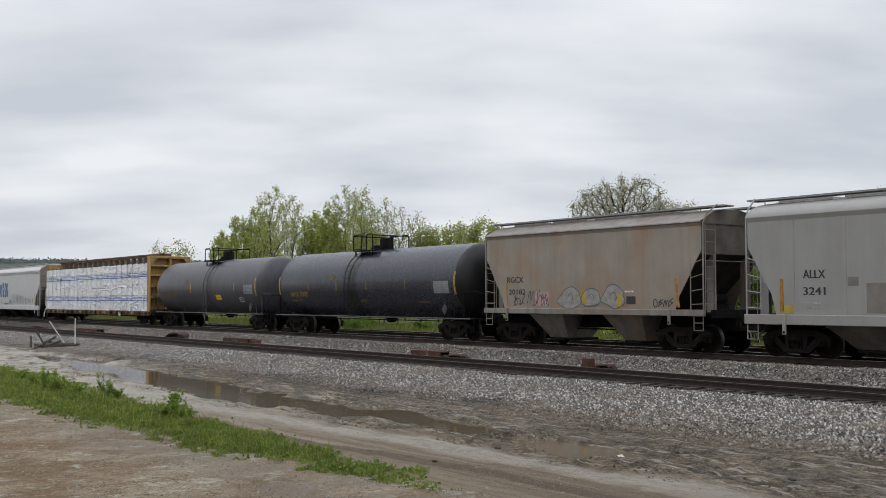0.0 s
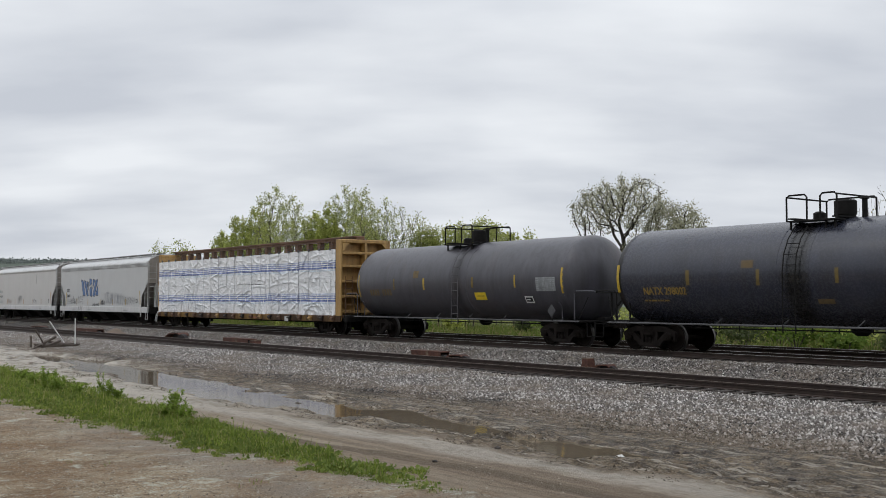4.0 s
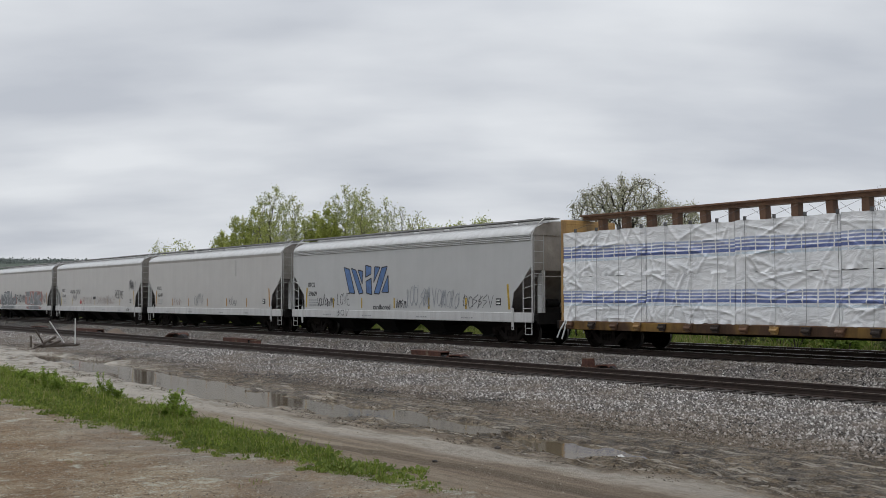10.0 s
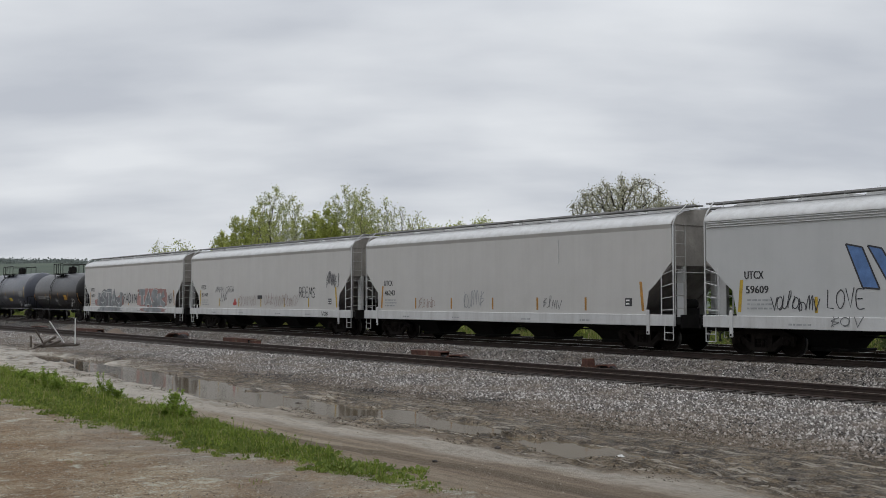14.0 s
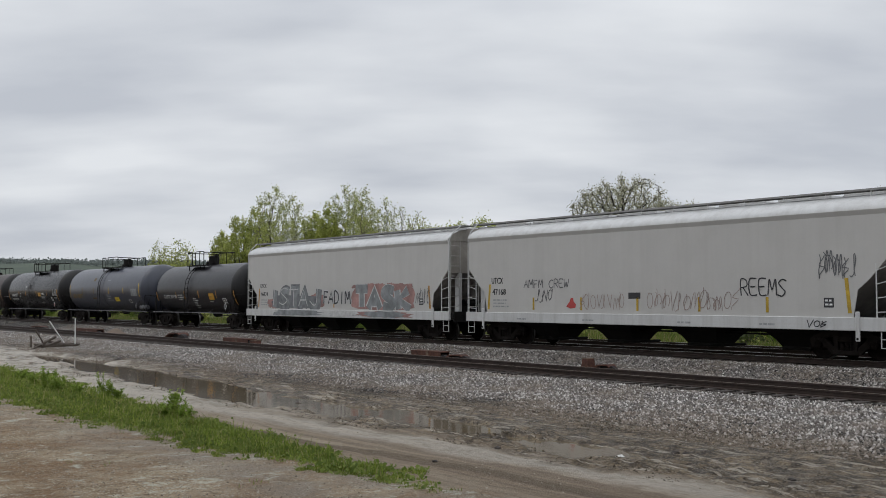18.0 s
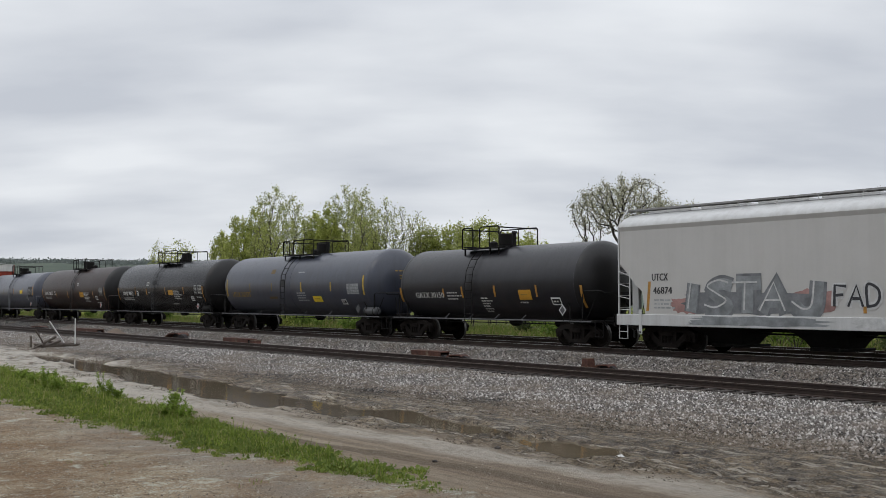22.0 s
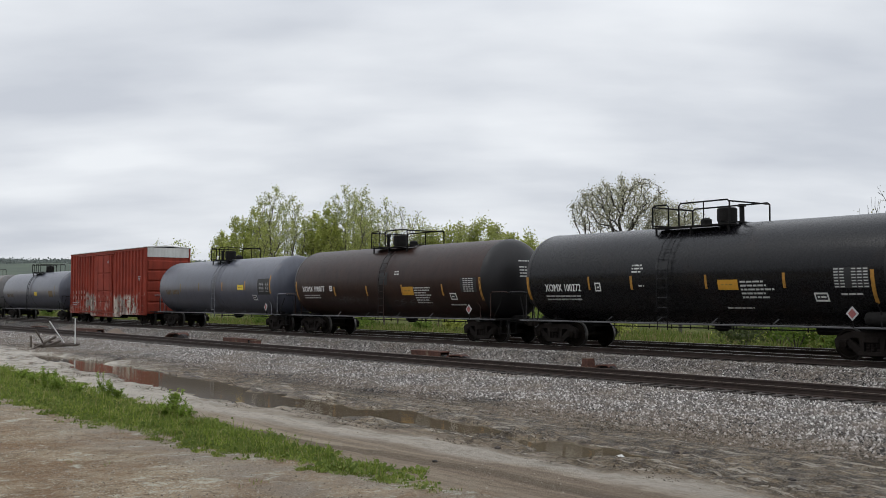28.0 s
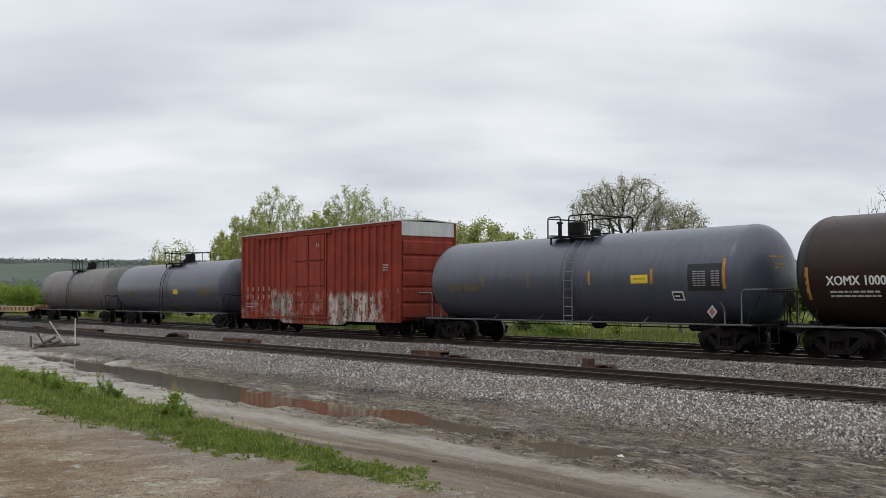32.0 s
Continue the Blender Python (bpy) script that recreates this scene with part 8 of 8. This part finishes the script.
def rock(px, py, size, seed, label="dark stone lying in the mud", mat=None):
    y = 0.7987 * 2.58 / ((py - 531) / (px + 627.0))
    x = place(bearing(px), y)
    r = np.random.RandomState(seed)
    b = Build()
    bm = bmesh.new()
    bmesh.ops.create_icosphere(bm, subdivisions=2, radius=size)
    b.add([tuple(np.array(v.co) * np.array([1.3, 1.0, 0.6]) * (1 + 0.5 * noise.noise(v.co * (2.2 / size) + Vector((seed, 0, 0))))) for v in bm.verts], [tuple(v.index for v in f.verts) for f in bm.faces])
    bm.free()
    thing("rock", label, "rock", "loose rocks", mesh=b.mesh("rock", mat or TIE, 0), at=pose(x, y, float(ground_z(np.array(x), np.array(y))) + size * 0.2, 0, 0, r.uniform(0, 360)))


for n, (px, py, s) in enumerate(((528, 711, 0.11), (420, 693, 0.07), (770, 825, 0.04), (1192, 802, 0.06), (262, 622, 0.10), (1210, 806, 0.05), (510, 713, 0.06), (880, 795, 0.06), (1395, 850, 0.05), (212, 640, 0.1))):
    rock(px, py, s, 600 + n)


def litter(px, py):
    """A white scrap of plastic lying in the mud."""
    y = 0.7987 * 2.58 / ((py - 531) / (px + 627.0))
    x = place(bearing(px), y)
    b = Build().prism([(-0.075, 0.0), (0.07, 0.01), (0.085, 0.09), (0.02, 0.15), (-0.08, 0.12)], -0.012, 0.012)
    thing("litter", "white scrap of plastic lying in the mud", "litter", mesh=b.mesh("litter", POST_WHITE, 0), at=pose(x, y, float(ground_z(np.array(x), np.array(y))) + 0.01, -35, 0, 30))


litter(1094, 808)


def scrap(label, x0, x1, y, height, width, tilt=0.0, kind=0):
    """A rusted steel piece lying beside the near track."""
    z = float(ground_z(np.array((x0 + x1) / 2), np.array(y)))
    t = thing("rusted_steel_scrap", label, "scrap metal", "rusted steel scrap", at=pose((x0 + x1) / 2, y, z, 0, tilt, 0))
    # SCRAP_DARK pieces paint in the shade at the ends and inside
    l, w, h = (x1 - x0) / 2, width / 2, height
    if kind == 0:      # channel turned over, its open end dark, with a strap round it and a short block at its foot
        part("web", Build().box(-l, l, -w - 0.03, w + 0.03, h - 0.05, h, 0.008), SCRAP_RED, t)
        for y_ in (-w, w):
            part("flange", Build().box(-l + 0.02, l - 0.05, y_ - 0.015, y_ + 0.015, 0.0, h - 0.05, 0.005), SCRAP_RED, t)
        for x in (-l * 0.35, l * 0.45):
            part("diaphragm", Build().box(x - 0.02, x + 0.02, -w + 0.015, w - 0.015, 0.0, h - 0.05), SCRAP_DARK, t)
        part("strap", Build().box(l * 0.05, l * 0.05 + 0.13, -w - 0.045, w + 0.04, 0.0, h + 0.012, 0.006), SCRAP_PALE, t)
        part("end_block", Build().prism([(l * 0.92, 0.0), (l + 0.28, 0.0), (l + 0.24, h * 0.45), (l + 0.12, h * 0.62), (l * 0.94, h * 0.62)], -w * 0.9, -w * 0.2), SCRAP_DARK, t)
    elif kind == 1:    # bent plate humped over its lugs
        hump = [(-l, 0.0), (-l * 0.82, h * 0.55), (-l * 0.45, h * 0.92), (l * 0.25, h), (l * 0.42, h * 0.7)]
        part("plate", Build().prism(hump + [(x * 0.97, z - 0.05) for x, z in hump[::-1]], -w, w), SCRAP_RED, t)
        part("rib", Build().prism([(-l * 0.7, 0.0), (l * 0.2, 0.0), (l * 0.2, h * 0.86), (-l * 0.42, h * 0.82)], -0.03, 0.03), SCRAP_DARK, t)
        part("lug", Build().prism([(l * 0.35, 0.0), (l, 0.0), (l * 0.88, h * 0.55), (l * 0.6, h * 0.85), (l * 0.35, h * 0.6)], -w * 1.1, -w * 0.3), SCRAP_DARK, t)
    else:              # upright block
        part("block", Build().prism([(-l, 0.0), (l, 0.0), (l * 0.75, h), (-l * 0.55, h)], -w, w), SCRAP_RED, t)
        part("cap", Build().box(-l * 0.6, l * 0.8, -w * 1.05, w * 1.05, h, h + 0.03, 0.008), SCRAP_PALE, t)
        part("foot", Build().box(-l * 1.4, l * 1.3, -w * 1.2, w * 1.2, 0.0, 0.06, 0.01), SCRAP_DARK, t)


scrap("rusty steel channel lying beside the siding", -34.5, -32.5, 24.6, 0.32, 0.4)
scrap("rusty steel plate lying beside the siding", -32.4, -30.8, 24.6, 0.24, 0.35, kind=1)
scrap("upright rusty steel block beside the siding", -25.0, -24.62, 24.6, 0.40, 0.3, kind=2)
scrap("rusty steel plate lying beside the siding", -24.5, -23.3, 24.55, 0.27, 0.35, kind=1)
scrap("rusty steel channel lying beside the siding", -51.6, -48.7, 24.6, 0.34, 0.45)
scrap("upright rusty steel block beside the siding", -48.5, -47.8, 24.5, 0.26, 0.35, kind=2)
scrap("rusty bent steel plate beside the siding", -59.4, -56.2, 24.6, 0.42, 0.6, kind=1)
scrap("rusty steel channel lying beside the siding", -75.5, -71.0, 24.6, 0.32, 0.45)
scrap("rusty bent steel plate beside the siding", -87.0, -82.0, 24.6, 0.30, 0.5, kind=1)
scrap("thin rusty plate lying beside the siding", -44.3, -43.0, 24.6, 0.10, 0.3, kind=1)

# heap of earth beside the siding
b = Build()
bm = bmesh.new()
bmesh.ops.create_grid(bm, x_segments=20, y_segments=14, size=1.0)
b.add([(v.co.x * 1.9, v.co.y * 0.7, 0.42 * math.exp(-(v.co.x ** 2 + v.co.y ** 2) * 3.2) + 0.05 * noise.noise(v.co * 4) - 0.03) for v in bm.verts], [tuple(v.index for v in f.verts) for f in bm.faces])
bm.free()
thing("earth_heap", "low heap of brown earth beside the siding", "earth heap", mesh=b.mesh("earth_heap", plain("brown_earth", (0.16, 0.12, 0.09), 0.95, vary=0.4)), at=pose(-68.4, 24.7, -0.5))

# marker post, leaning boards and a broken timber frame by the wet ditch
PX, PY = -55.2, 17.8
PZ = float(ground_z(np.array(PX), np.array(PY)))
thing("marker_post", "thin white plastic marker post standing upright", "post", mesh=Build().tube([(0, 0, -0.1), (0.02, 0, 0.7), (0.0, 0, 1.46)], 0.034, 8).mesh("marker_post", POST_WHITE), at=pose(PX, PY, PZ))
thing("leaning_post", "white post leaning over a broken timber frame", "post", mesh=Build().tube([(0, 0, 0.1), (0, -0.40, 0.7), (0, -0.80, 1.30)], 0.036, 8).mesh("leaning_post", POST_WHITE), at=pose(PX - 0.5, PY - 0.35, PZ))
thing("leaning_stake", "weathered grey wooden stake leaning outward", "stake", mesh=Build().box(-0.05, 0.05, -0.03, 0.03, -0.05, 1.05, 0.01).mesh("leaning_stake", OLD_WOOD), at=pose(PX - 0.8, PY - 1.25, PZ, 32, 0, 10))
BEAM_PIECE = Build().box(-0.06, 0.06, -0.8, 0.8, -0.05, 0.05, 0.015).mesh("beam", OLD_WOOD)
t = thing("timber_frame", "broken weathered timber frame lying in the mud", "timber", at=pose(PX - 0.4, PY - 0.9, PZ, 0, 0, 4))
part("beam", Build().box(-0.12, 0.12, -1.0, 1.1, -0.02, 0.18, 0.02), OLD_WOOD, t)
part("beam", Build().box(0.5, 0.62, -0.9, 1.0, 0.0, 0.12, 0.02), OLD_WOOD, t)
for x, y, z, rx, ry, rz in ((0.3, -0.4, 0.12, 12, 6, 28), (0.1, 0.3, 0.16, -9, 10, -35), (0.5, -0.8, 0.18, 24, 0, 14), (-0.2, 0.6, 0.10, 6, 14, 62)):
    part("beam", BEAM_PIECE, None, t, at=pose(x, y, z, rx, ry, rz))
for y in (-0.9, 0.2, 0.95):
    part("slat", Build().box(-0.3, 0.8, y - 0.06, y + 0.06, 0.10, 0.16, 0.01), OLD_WOOD, t)
part("stub", Build().box(-0.05, 0.05, -1.25, -1.17, 0.0, 0.55, 0.01), OLD_WOOD, t)


# ---------------------------------------------------------------- what moves
def motions():
    """The train runs past; its wheels turn."""
    for ob, x in CARS:
        walk(ob, [(t / 2, pose(x + run(t / 2), TRAIN_Y, 0)) for t in range(65)])
    for ob, x, y, z, turn in RIDERS:
        walk(ob, [(t / 2, pose(x + run(t / 2), TRAIN_Y + y, z, 0, 0, turn)) for t in range(65)])
    for n, (ob, x) in enumerate(WHEELS):
        walk(ob, [(t / 15, pose(x, 0, WHEEL_R, 0, math.degrees(run(t / 15) / WHEEL_R) + 37 * n, 0)) for t in range(481)])


motions()
